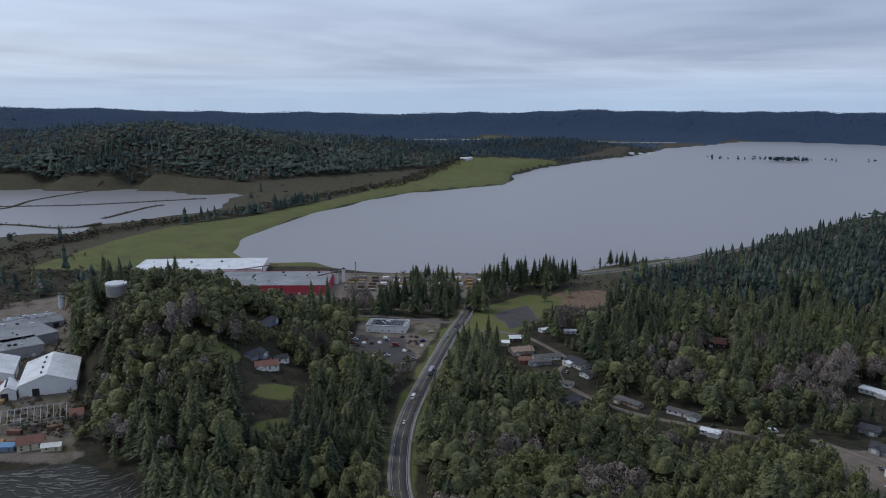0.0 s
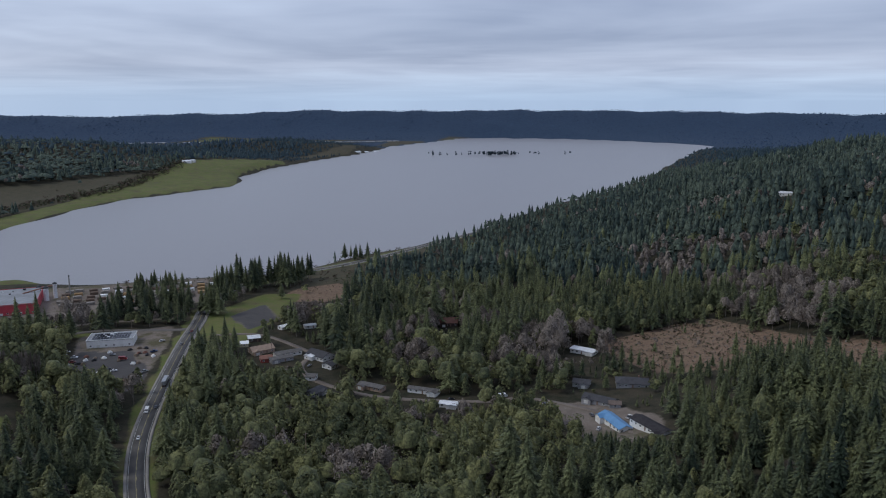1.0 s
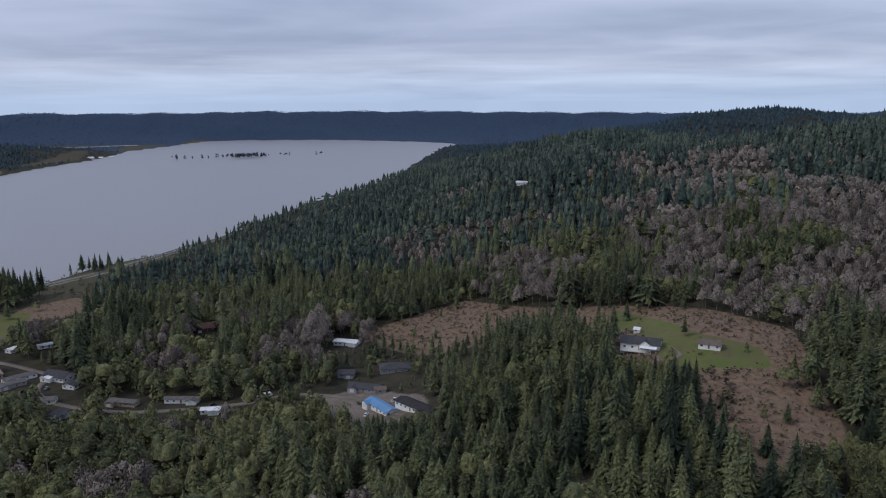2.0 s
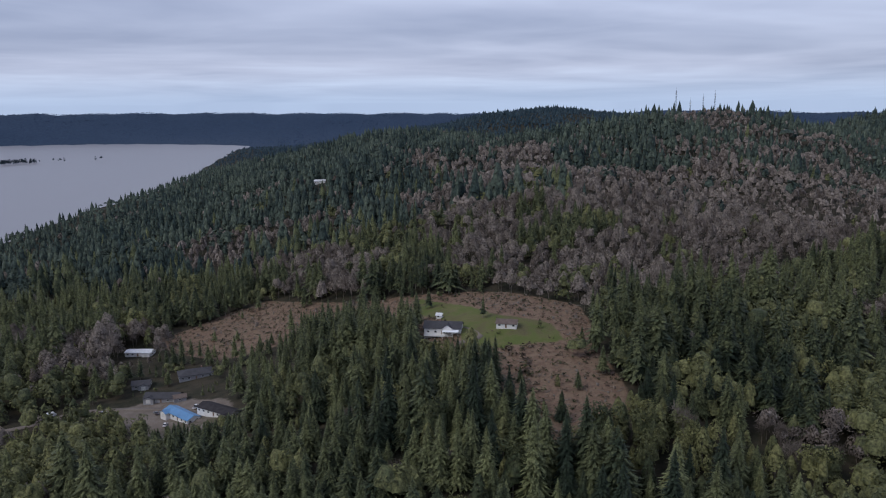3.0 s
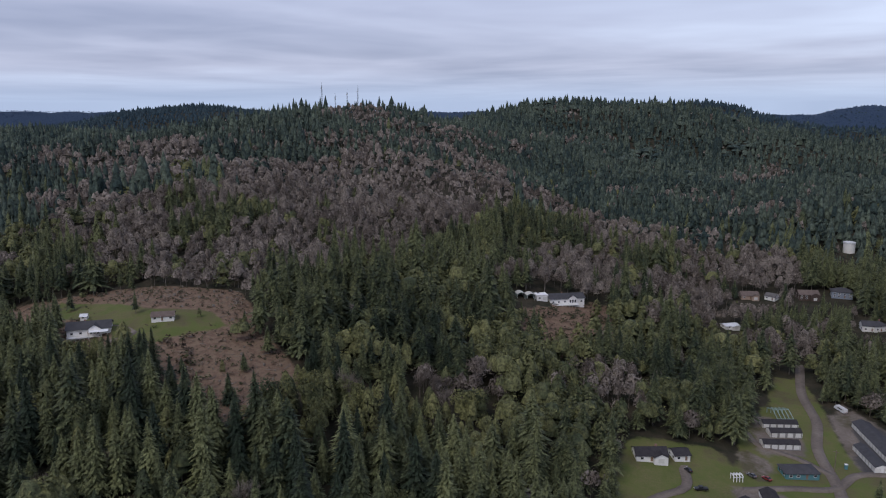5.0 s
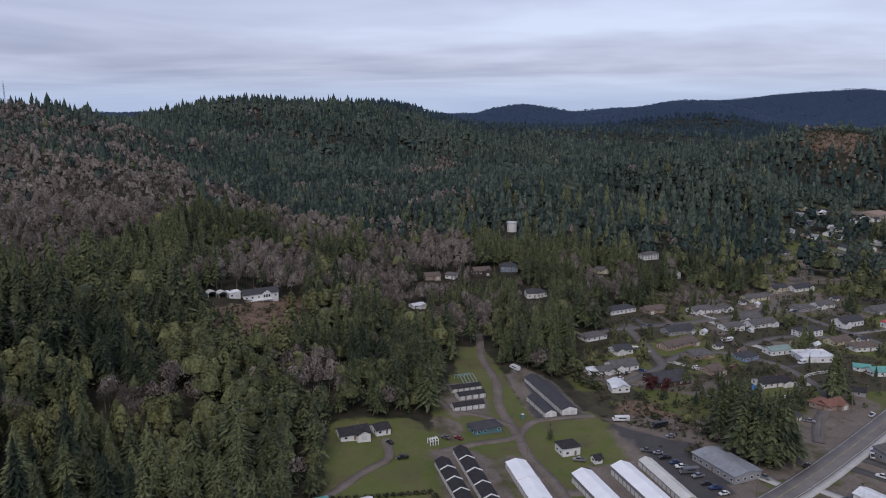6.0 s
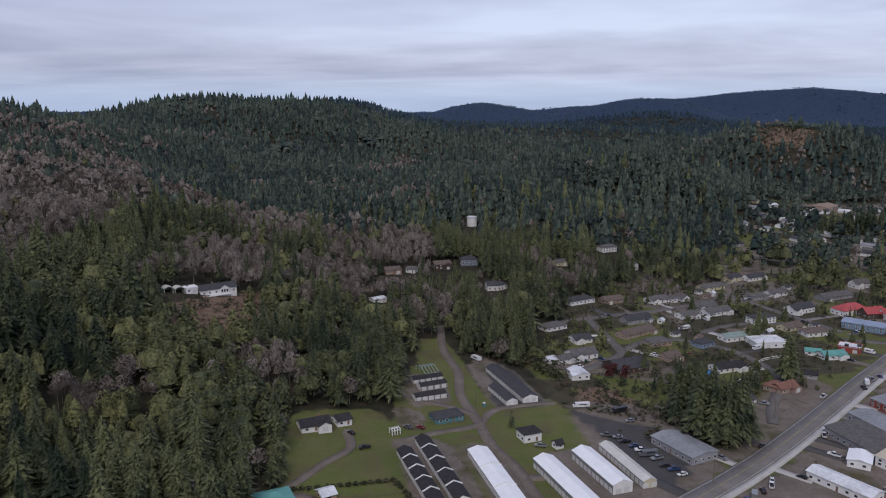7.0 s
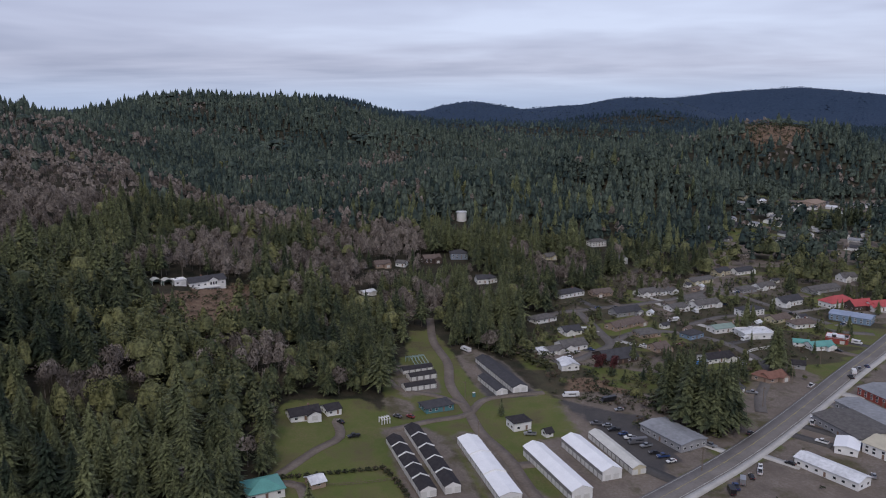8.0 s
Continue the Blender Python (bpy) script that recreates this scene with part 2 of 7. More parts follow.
def water_material(name, base, scale):
    m = bpy.data.materials.new(name)
    m.use_nodes = True
    nt = m.node_tree
    N, K = nt.nodes.new, nt.links.new
    p = nt.nodes["Principled BSDF"]
    p.inputs["Base Color"].default_value = (*base, 1)
    p.inputs["Roughness"].default_value, p.inputs["IOR"].default_value = 0.3, 1.33
    pos = N("ShaderNodeNewGeometry").outputs["Position"]
    tx, b = N("ShaderNodeTexNoise"), N("ShaderNodeBump")
    tx.inputs["Scale"].default_value, tx.inputs["Detail"].default_value = scale, 3
    b.inputs["Strength"].default_value, b.inputs["Distance"].default_value = 0.45, 0.6
    K(pos, tx.inputs["Vector"])
    K(tx.outputs[0], b.inputs["Height"])
    K(b.outputs[0], p.inputs["Normal"])
    return m


LAND, WATER = ground_material(), water_material("flood_water", (0.235, 0.225, 0.235), 0.25)
POND = water_material("pond_water", (0.035, 0.034, 0.028), 0.25)
POND.node_tree.nodes["Principled BSDF"].inputs["Specular IOR Level"].default_value = 0.12


# ---- the lie of the land ----
# hills: centre x, y, radii, turn, height
HILLS = [
    (-1692, 2361, 726, 363, 8, 97), (-734, 2097, 504, 336, 0, 112), (-281, 2520, 504, 288, -25, 60), (417, 3161, 504, 192, -40, 32), (1404, 464, 414, 351, 0, 104),
    (1373, 446, 130, 100, 0, 22), (966, 569, 336, 276, 30, 59), (809, 812, 228, 190, 30, 37), (617, 363, 245, 193, 40, 55), (341, 203, 161, 134, 0, 35),
    (534, 53, 200, 107, 0, 15), (866, 165, 305, 165, 15, 46), (885, -198, 260, 143, 0, 24), (1420, 1185, 504, 360, 35, 86), (2661, 1511, 720, 600, 20, 141),
]
BACK_HILLS = [(2068, 50, 330, 440, 0, 112), (2695, -238, 330, 300, 0, 104), (3505, -997, 320, 320, 0, 98), (3195, -1664, 370, 330, 0, 128), (1010, -505, 165, 118, 62, 54), (860, -300, 150, 90, 40, 14), (1720, -380, 240, 130, 65, 28), (2300, -640, 330, 170, 62, 30), (2000, -1000, 260, 150, 50, 28), (1290, -975, 396, 312, 35, 7), (1254, -942, 192, 180, 0, 82), (2402, -1768, 720, 456, 40, 8)]
FAR_RIDGE = [(-2569, 3960, 150), (-1209, 4562, 116), (-219, 4715, 107), (854, 4642, 132), (1808, 4360, 133), (2667, 3894, 131), (3418, 3255, 119), (3945, 2592, 112), (4478, 1493, 124), (4707, 344, 97), (4657, -767, 51), (4451, -1571, 60), (3751, -2865, 186), (3072, -3584, 98)]
LAKE = [(-131, 897), (-160, 922), (-214, 926), (-279, 985), (-281, 1080), (-247, 1282), (-159, 1506), (-77, 1648), (153, 1840), (179, 2066), (292, 2317), (629, 2775), (923, 3257), (1214, 3563),
        (1429, 3866), (1660, 3880), (1978, 3653), (2129, 3355), (2252, 2910), (2239, 2767), (1907, 2494), (1410, 1955), (1163, 1661), (901, 1435), (682, 1284), (519, 1132), (382, 1025), (292, 959), (220, 922), (167, 891), (137, 867), (36, 870), (-54, 871), (-100, 889)]
FLOOD = [(-1250, 1770), (-860, 1690), (-600, 1705), (-425, 1600), (-395, 1410), (-455, 1322), (-545, 1125), (-694, 1100), (-1206, 1120)]
FAR_FLOOD = [(-250, 3860), (300, 3790), (800, 3690), (1200, 3620), (1260, 3690), (850, 3810), (300, 3910), (-250, 3980)]
LOG_POND = [(-317, 330), (-261, 377), (-203, 396), (-165, 386), (-144, 359), (-138, 295), (-318, 275)]
def outline_distance(x, y, ring):
    """Distance to a closed outline, negative inside."""
    best = np.full(x.shape, 1e18); inside = np.zeros(x.shape, bool)
    for (ax, ay), (bx, by) in zip(ring, ring[1:] + ring[:1]):
        dx, dy = bx - ax, by - ay
        s = np.clip(((x - ax) * dx + (y - ay) * dy) / (dx * dx + dy * dy), 0, 1)
        best = np.minimum(best, (x - ax - s * dx) ** 2 + (y - ay - s * dy) ** 2)
        cross = (ay > y) != (by > y)
        inside ^= cross & (x < ax + (y - ay) * dx / (dy if dy else 1e-9))
    return np.sqrt(best) * np.where(inside, -1, 1)
def smooth(a, b, v):
    s = np.clip((v - a) / (b - a), 0, 1)
    return s * s * (3 - 2 * s)
def stands(x, y, size, seed):
    """Uneven patches of the given size, as values spread from 0 to 1."""
    def corner(i, j):
        n = np.sin(i * 127.1 + j * 311.7 + seed * 74.7) * 43758.5453
        return n - np.floor(n)

    u, v = x / size + 0.35 * np.sin(y / size * 1.7), y / size + 0.35 * np.sin(x / size * 1.9)
    i, j = np.floor(u), np.floor(v)
    a, b = u - i, v - j
    a, b = a * a * (3 - 2 * a), b * b * (3 - 2 * b)
    value = (corner(i, j) * (1 - a) + corner(i + 1, j) * a) * (1 - b) + (corner(i, j + 1) * (1 - a) + corner(i + 1, j + 1) * a) * b
    return np.clip(0.5 + 1.25 * (value - 0.5), 0, 1)


def ripple(x, y):
    """Gentle unevenness of the land."""
    return (np.sin(x / 124 + 1.3) * np.cos(y / 105 - .4) + .6 * np.sin(x / 56 - y / 72) + .35 * np.sin(x / 31 + y / 39 + 2))
def knoll(x, y):
    """The wooded knoll beside the mill: steep towards the yards, gentle towards the road."""
    c, s = math.cos(math.radians(28)), math.sin(math.radians(28))
    u, v = ((x + 216) * c + (y - 560) * s) / 84, (-(x + 216) * s + (y - 560) * c) / 168
    return 48 * np.exp(-(u * u + v * v) ** 1.3) * smooth(-8, 30, (x + 351) * 0.839 + (y - 685) * 0.544)
def height(x, y, hills=None, far=None):
    x, y = np.asarray(x, float), np.asarray(y, float)
    z = np.full(x.shape, 3.0) + 46 * smooth(520, 2300, x) * smooth(830, 140, y)
    up = knoll(x, y)
    for cx, cy, rx, ry, turn, h in (hills or HILLS + BACK_HILLS):
        c, s = math.cos(math.radians(turn)), math.sin(math.radians(turn))
        u, v = ((x - cx) * c + (y - cy) * s) / rx, (-(x - cx) * s + (y - cy) * c) / ry
        up = up + h * np.exp(-(u * u + v * v) ** 1.15)
    ring = far or FAR_RIDGE
    best = np.zeros(x.shape)
    for (ax, ay, ah), (bx, by, bh) in zip(ring, ring[1:]):
        dx, dy = bx - ax, by - ay
        s = np.clip(((x - ax) * dx + (y - ay) * dy) / (dx * dx + dy * dy), 0, 1)
        d = np.hypot(x - ax - s * dx, y - ay - s * dy)
        best = np.maximum(best, (ah + (bh - ah) * s) * np.exp(-(d / 400) ** 2))
    up = up + best
    z = z + up + ripple(x, y) * np.clip(up / 14, 0, 4.5)
    for ring, wide, rag in ((LAKE, 18, 6), (FLOOD, 26, 26), (FAR_FLOOD, 26, 20), (LOG_POND, 10, 1)):
        d = outline_distance(x, y, ring) + rag * (np.sin(x / 31 + 1.7 * np.sin(y / 43)) + np.sin(y / 37 + 1.5 * np.sin(x / 29))) * 0.6
        z = np.where(d < wide, np.minimum(z, -2.5 + (z + 2.5) * smooth(-wide, wide, d)), z)
    return z


# open land: fields, clearings and yards, as outlines in the plan
FIELDS = [
    [(-475, 873), (-452, 1053), (-416, 1174), (-316, 1292), (-169, 1613), (57, 2221), (306, 2429), (370, 2424), (292, 2317), (179, 2066), (153, 1840), (-77, 1648), (-159, 1506), (-247, 1282), (-281, 1080), (-214, 923), (-349, 860)],
    [(16, 596), (21, 635), (35, 710), (83, 760), (121, 752), (94, 674), (62, 635), (54, 596)],
    [(419, 350), (395, 290), (377, 247), (383, 216), (367, 196), (347, 213), (327, 229), (332, 241), (354, 260), (376, 308)],
    [(362, -55), (357, -14), (338, -9), (300, -8), (258, -6), (257, -66), (304, -71)],
    [(470, -98), (428, -88), (376, -66), (330, -60), (300, -84), (252, -84), (250, -124), (304, -118), (303, -146), (360, -148), (372, -113), (436, -116), (476, -112)],
    [(-163, 475), (-133, 469), (-131, 492), (-160, 496)],
]
FIELDS += [[(-235, 893), (-128, 891), (-134, 908), (-165, 930), (-222, 936)], [(-117, 441), (-111, 465), (-93, 475), (-91, 453)], [(-111, 411), (-93, 429), (-86, 420), (-105, 402)], [(-98, 690), (-70, 655), (-62, 668), (-85, 700)], [(1267, -345), (1227, -380), (1250, -400), (1290, -370)]]
BARE = [
    [(313, 511), (343, 510), (380, 513), (413, 505), (409, 411), (416, 372), (422, 345), (430, 280), (424, 243), (421, 217), (392, 193), (364, 172), (345, 151), (322, 137), (300, 139), (272, 138), (258, 150), (284, 178), (306, 200), (308, 224), (330, 262), (352, 300), (350, 360), (335, 400), (306, 422), (300, 470)],
    [(374, -164), (370, -184), (345, -191), (320, -185), (325, -173), (341, -156)],
    [(93, 733), (117, 772), (167, 784), (171, 732), (134, 707)],
    [(485, 61), (550, 0), (478, -5), (429, 26), (453, 47)],
    [(1226, -1000), (1138, -905), (1160, -832), (1218, -848), (1300, -900)],
]
GRIT = [
    [(-71, 536), (-27, 523), (-3, 635), (-0, 675), (-74, 665)],
    [(-573, 587), (-365, 756), (-273, 545), (-206, 410), (-192, 394), (-579, 372)],
    [(-365, 737), (-81, 734), (53, 753), (40, 857), (-363, 860)],
    [(326, -57), (327, -76), (312, -81), (250, -84), (246, -56)],
    [(314, -85), (320, -99), (300, -103), (246, -106), (246, -86)],
    [(302, -122), (302, -155), (250, -160), (244, -124), (262, -122)],
    [(416, -116), (440, -128), (404, -141), (352, -144), (354, -116), (372, -113)],
    [(408, -76), (408, -96), (366, -95), (364, -74)],
    [(366, -70), (360, -62), (334, -62), (336, -74), (352, -78)],
    [(269, -154), (308, -148), (353, -153), (353, -170), (332, -167), (313, -176), (274, -192), (259, -175)],
    [(202, -165), (237, -160), (254, -191), (278, -236), (309, -282), (365, -369), (353, -390), (202, -276)],
    [(48, 690), (83, 724), (86, 668), (56, 640)],
    [(206, 348), (222, 330), (248, 334), (258, 352), (252, 378), (236, 400), (214, 412), (206, 384)],
]
PAVED = [[(410, -126), (420, -133), (402, -140), (354, -143), (352, -118), (362, -116)], [(48, 690), (83, 724), (86, 668), (56, 640)], [(352, -151), (338, -156), (322, -172), (318, -181), (300, -191), (281, -187), (258, -153), (289, -154), (321, -153)], [(-74, 547), (-68, 624), (-33, 613), (-18, 558), (-31, 520), (-60, 535)]]
TOWN = [(428, -153), (470, -204), (529, -217), (587, -290), (689, -442), (814, -570), (984, -679), (910, -944), (559, -862), (323, -411), (202, -221), (202, -82), (308, -143)]
MARSH = [[(-1438, 1680), (-1014, 1735), (-804, 1705), (-628, 1725), (-419, 1680), (-248, 1800), (23, 2070), (300, 2500), (560, 2827), (935, 3277), (1211, 3570), (1030, 3611), (626, 2772), (57, 2221), (-169, 1613), (-416, 1174), (-475, 862), (-581, 811), (-1492, 951)],
         [(-81, 754), (-54, 871), (304, 969), (318, 917), (213, 855), (173, 765)]]
HIGHWAY = [(-3, 247), (-11, 308), (-21, 362), (-23, 409), (-21, 450), (-15, 496), (-5, 556), (7, 622), (20, 681), (29, 727), (53, 785), (113, 837), (226, 893), (433, 1041)]
TOWN_ROAD = [(162, 28), (202, -69), (237, -138), (266, -195), (298, -248), (347, -323), (390, -390), (495, -542), (688, -748)]


def path_distance(x, y, line):
    best = np.full(x.shape, 1e18)
    for (ax, ay), (bx, by) in zip(line, line[1:]):
        dx, dy = bx - ax, by - ay
        s = np.clip(((x - ax) * dx + (y - ay) * dy) / (dx * dx + dy * dy), 0, 1)
        best = np.minimum(best, (x - ax - s * dx) ** 2 + (y - ay - s * dy) ** 2)
    return np.sqrt(best)


def cover(x, y, rings, soft=6):
    v = np.zeros(x.shape)
    for ring in rings:
        v = np.maximum(v, smooth(soft, -soft, outline_distance(x, y, ring)))
    return v


def axis(fine, step, grow, end):
    """Grid lines: even within the fine stretch, then ever wider to the ends."""
    mid = list(np.arange(fine[0], fine[1] + 1, step))
    for side in (1, -1):
        at, wide, more = (mid[-1] if side > 0 else mid[0]), step, []
        while abs(at) < end:
            wide = min(wide * grow, 130)
            at += side * wide
            more.append(at)
        mid = mid + more if side > 0 else more[::-1] + mid
    return np.array(mid)


def quick_mesh(name, verts, faces, mats):
    """A mesh from arrays; faces are all of one length."""
    me = bpy.data.meshes.new(name)
    n, k = len(faces), faces.shape[1]
    me.vertices.add(len(verts))
    me.vertices.foreach_set("co", np.ascontiguousarray(verts, np.float32).ravel())
    me.loops.add(n * k)
    me.loops.foreach_set("vertex_index", np.ascontiguousarray(faces, np.int32).ravel())
    me.polygons.add(n)
    me.polygons.foreach_set("loop_start", np.arange(0, n * k, k, dtype=np.int32))
    me.polygons.foreach_set("loop_total", np.full(n, k, np.int32))
    for m in mats:
        me.materials.append(m)
    me.update(calc_edges=True)
    return me


def build_ground():
    xs, ys = axis((-450, 660), 8.5, 1.035, 6600), axis((-510, 980), 8.5, 1.035, 6600)
    gx, gy = np.meshgrid(xs, ys)
    gz = height(gx, gy)
    nx, ny = len(xs), len(ys)
    i = np.arange(nx * ny).reshape(ny, nx)
    quads = np.stack([i[:-1, :-1], i[:-1, 1:], i[1:, 1:], i[1:, :-1]], -1).reshape(-1, 4)
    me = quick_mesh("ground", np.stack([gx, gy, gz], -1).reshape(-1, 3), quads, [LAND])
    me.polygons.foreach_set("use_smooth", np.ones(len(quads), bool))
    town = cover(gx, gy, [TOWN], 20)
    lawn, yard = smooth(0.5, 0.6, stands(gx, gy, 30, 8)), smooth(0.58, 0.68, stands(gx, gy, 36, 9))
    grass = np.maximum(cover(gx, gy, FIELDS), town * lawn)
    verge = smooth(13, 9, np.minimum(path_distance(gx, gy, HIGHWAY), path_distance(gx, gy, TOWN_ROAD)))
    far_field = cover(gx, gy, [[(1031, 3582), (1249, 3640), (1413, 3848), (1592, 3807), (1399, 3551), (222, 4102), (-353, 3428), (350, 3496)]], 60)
    # from here outwards the ground takes the painted haze colour
    haze_mask = smooth(3150, 3350, np.hypot(gx, gy))
    for name, v in (("distant_haze", haze_mask), ("grass", np.maximum(np.maximum(grass, verge * 0.8), far_field * 0.6)), ("paved", cover(gx, gy, PAVED, 4)), ("bare", cover(gx, gy, BARE)), ("grit", np.maximum(cover(gx, gy, GRIT), town * yard * 0.9)), ("marsh", np.maximum(np.maximum(cover(gx, gy, MARSH, 20), far_field), town))):
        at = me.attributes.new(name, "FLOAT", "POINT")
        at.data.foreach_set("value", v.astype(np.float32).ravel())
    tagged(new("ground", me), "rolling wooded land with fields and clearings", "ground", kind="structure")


build_ground()
lake = quick_mesh("water", np.array([(-3400, 770, 0), (3600, 770, 0), (3600, 4900, 0), (-3400, 4900, 0)], float), np.array([[0, 1, 2, 3]]), [WATER])
tagged(new("water", lake), "wide grey flood water over the valley floor", "lake", kind="structure")
pond = quick_mesh("pond", np.array([(-360, 240, 0), (-110, 240, 0), (-110, 425, 0), (-360, 425, 0)], float), np.array([[0, 1, 2, 3]]), [POND])
tagged(new("log_pond", pond), "still dark mill pond crowded with logs", "pond", kind="structure")


# ---- roads ----
def smooth_line(line, step=4.0):
    """Evenly spaced points along a rounded line."""
    p = np.array(line, float)
    ext = np.vstack([2 * p[0] - p[1], p, 2 * p[-1] - p[-2]])
    out = []
    for a, b, c, d in zip(ext, ext[1:], ext[2:], ext[3:]):
        n = max(2, int(np.linalg.norm(c - b) / step))
        for t in np.arange(n) / n:
            out.append(0.5 * (2 * b + (c - a) * t + (2 * a - 5 * b + 4 * c - d) * t * t + (3 * b - a - 3 * c + d) * t ** 3))
    out.append(p[-1])
    return np.array(out)


def ribbon(name, line, half, lift, mat, offset=0.0, thick=0.25, dash=None):
    """A strip that follows the land along a line, with real thickness; dash: painted length and gap."""
    pts = smooth_line(line, 4.0 if not dash else 1.5)
    way = np.gradient(pts, axis=0)
    way /= np.linalg.norm(way, axis=1)[:, None]
    side = np.stack([way[:, 1], -way[:, 0]], 1)
    mid = pts + side * offset
    z = height(pts[:, 0], pts[:, 1]) + lift
    z = np.convolve(np.pad(z, 3, mode="edge"), np.ones(7) / 7, "valid")
    l, r = mid - side * half, mid + side * half
    n = len(pts)
    verts = np.concatenate([np.c_[l, z], np.c_[r, z], np.c_[l, z - thick], np.c_[r, z - thick]])
    i = np.arange(n - 1)
    if dash:
        run = np.concatenate([[0], np.cumsum(np.linalg.norm(np.diff(pts, axis=0), axis=1))])[:-1]
        i = i[(run % (dash[0] + dash[1])) < dash[0]]
    faces = np.concatenate([np.c_[i, i + n, i + n + 1, i + 1], np.c_[i + 2 * n, i, i + 1, i + 1 + 2 * n], np.c_[i + n, i + 3 * n, i + 3 * n + 1, i + n + 1]])
    return quick_mesh(name, verts, faces, [mat])


def build_road(name, line, half, label, shoulder=1.6, mat=ASPHALT):
    road = tagged(new(name, ribbon(name, line, half + shoulder, 0.35, mat, thick=0.8)), label, "road", kind="structure")
    for off, dash, mat in ((-half, None, LINE), (half, None, LINE), (-0.15, None, YELLOW), (0.15, (3, 9), YELLOW)):
        strip = new("road_line", ribbon("road_line", line, 0.11, 0.385, mat, off, 0.03, dash))
        strip.parent = road
    return road


build_road("road", HIGHWAY, 3.8, "two-lane asphalt highway curving through forest", 0.5, OLD_ASPHALT)
for side in (-5.2, 5.2):
    tagged(new("trim", ribbon("shoulder", HIGHWAY, 0.85, 0.345, SHOULDER, side, 0.7)), "pale gravel shoulder along the highway", "road shoulder", kind="structure")
build_road("road", TOWN_ROAD, 4.6, "wide asphalt main road through the town", 0.8)
pavement = tagged(new("pavement", ribbon("pavement", TOWN_ROAD[1:], 1.6, 0.55, CONCRETE_WALK, 7.1, 0.9)), "pale concrete pavement beside the main road", "pavement", kind="structure")
LANES = [
    ([(487, -196), (495, -209), (497, -229), (502, -258), (505, -281), (515, -316), (531, -349)], 3.4),
    ([(496, -224), (472, -222), (444, -219), (422, -215), (412, -202), (401, -186), (399, -169)], 3.2),
    ([(428, -221), (440, -238), (442, -257), (431, -272), (414, -284), (393, -287), (361, -282), (326, -252), (307, -239)], 2.8),
    ([(450, -286), (463, -323), (455, -356), (418, -369), (403, -391)], 3.0),
    ([(558, -355), (518, -366), (475, -372), (430, -380)], 3.0),
    ([(498, -118), (449, -109), (409, -108), (375, -101), (343, -101), (315, -100), (289, -104), (255, -104), (222, -110)], 2.6),
    ([(325, -61), (332, -81), (336, -99), (352, -112), (356, -128), (356, -146)], 2.2),
    ([(349, -101), (362, -90), (372, -74), (386, -70)], 1.8),
    ([(339, -37), (320, -37), (309, -26), (294, -14), (284, -6), (279, -17), (258, -19)], 2.2),
    ([(27, 635), (55, 629), (72, 614), (90, 577), (95, 558), (83, 533), (89, 500), (119, 460), (175, 430), (204, 424), (220, 408), (232, 386), (238, 365), (232, 341)], 2.2),
    ([(-95, 674), (-62, 679), (-27, 670), (5, 660), (16, 664)], 3.0),
    ([(-189, 715), (-136, 707), (-89, 702), (-54, 704), (7, 698)], 2.4),
    ([(331, 244), (342, 238), (350, 242), (353, 255), (350, 268)], 1.8),
]
for line, half in LANES:
    tagged(new("lane", ribbon("lane", line, half, 0.3, STREET if half > 2.7 else GRAVEL, thick=0.6)), "narrow asphalt street between houses" if half > 2.7 else "gravel lane through yards and woods", "lane", kind="structure")


# ---- low dykes across the drowned fields ----
DYKES = [[(-1000, 1330), (-900, 1352), (-789, 1378), (-792, 1502), (-759, 1640), (-740, 1690)], [(-1050, 1380), (-759, 1417), (-664, 1437), (-531, 1507), (-470, 1540)], [(-560, 1270), (-554, 1300), (-536, 1408), (-520, 1440)], [(-900, 1180), (-695, 1205), (-587, 1175), (-532, 1203)]]
for line in DYKES:
    tagged(new("dyke", ribbon("dyke", line, 4.5, 3.1, EARTH, thick=4)), "low dark earth dyke across the flooded fields", "dyke", kind="structure")


# ---- trees ----
def fir_crown(rng, tiers, sides, radius=0.2, base=0.12):
    """A ragged conifer crown: tiers of drooping boughs round a leaning stem, as vertices and triangles of a tree one metre high."""
    v, f = [], []
    lean = rng.normal(0, 0.012, 2)
    for k in range(tiers):
        u = k / tiers
        low = base + (1 - base) * u
        top = min(1.0, low + (1 - base) * 1.75 / tiers)
        r = radius * (1 - u) ** 0.8 * rng.uniform(0.85, 1.15) + 0.012
        turn = rng.uniform(0, 6.28)
        c = len(v)
        v.append((lean[0] * top, lean[1] * top, top))
        for s in range(sides * 2):
            a = turn + math.pi * s / sides + rng.normal(0, 0.12)
            q = r * (rng.uniform(0.85, 1.2) if s % 2 == 0 else rng.uniform(0.5, 0.72))
            v.append((q * math.cos(a) + lean[0] * low, q * math.sin(a) + lean[1] * low, low + (rng.uniform(-0.035, 0.0) if s % 2 == 0 else rng.uniform(0.01, 0.04))))
        for s in range(sides * 2):
            f.append((c, c + 1 + s, c + 1 + (s + 1) % (sides * 2)))
    return np.array(v), np.array(f)


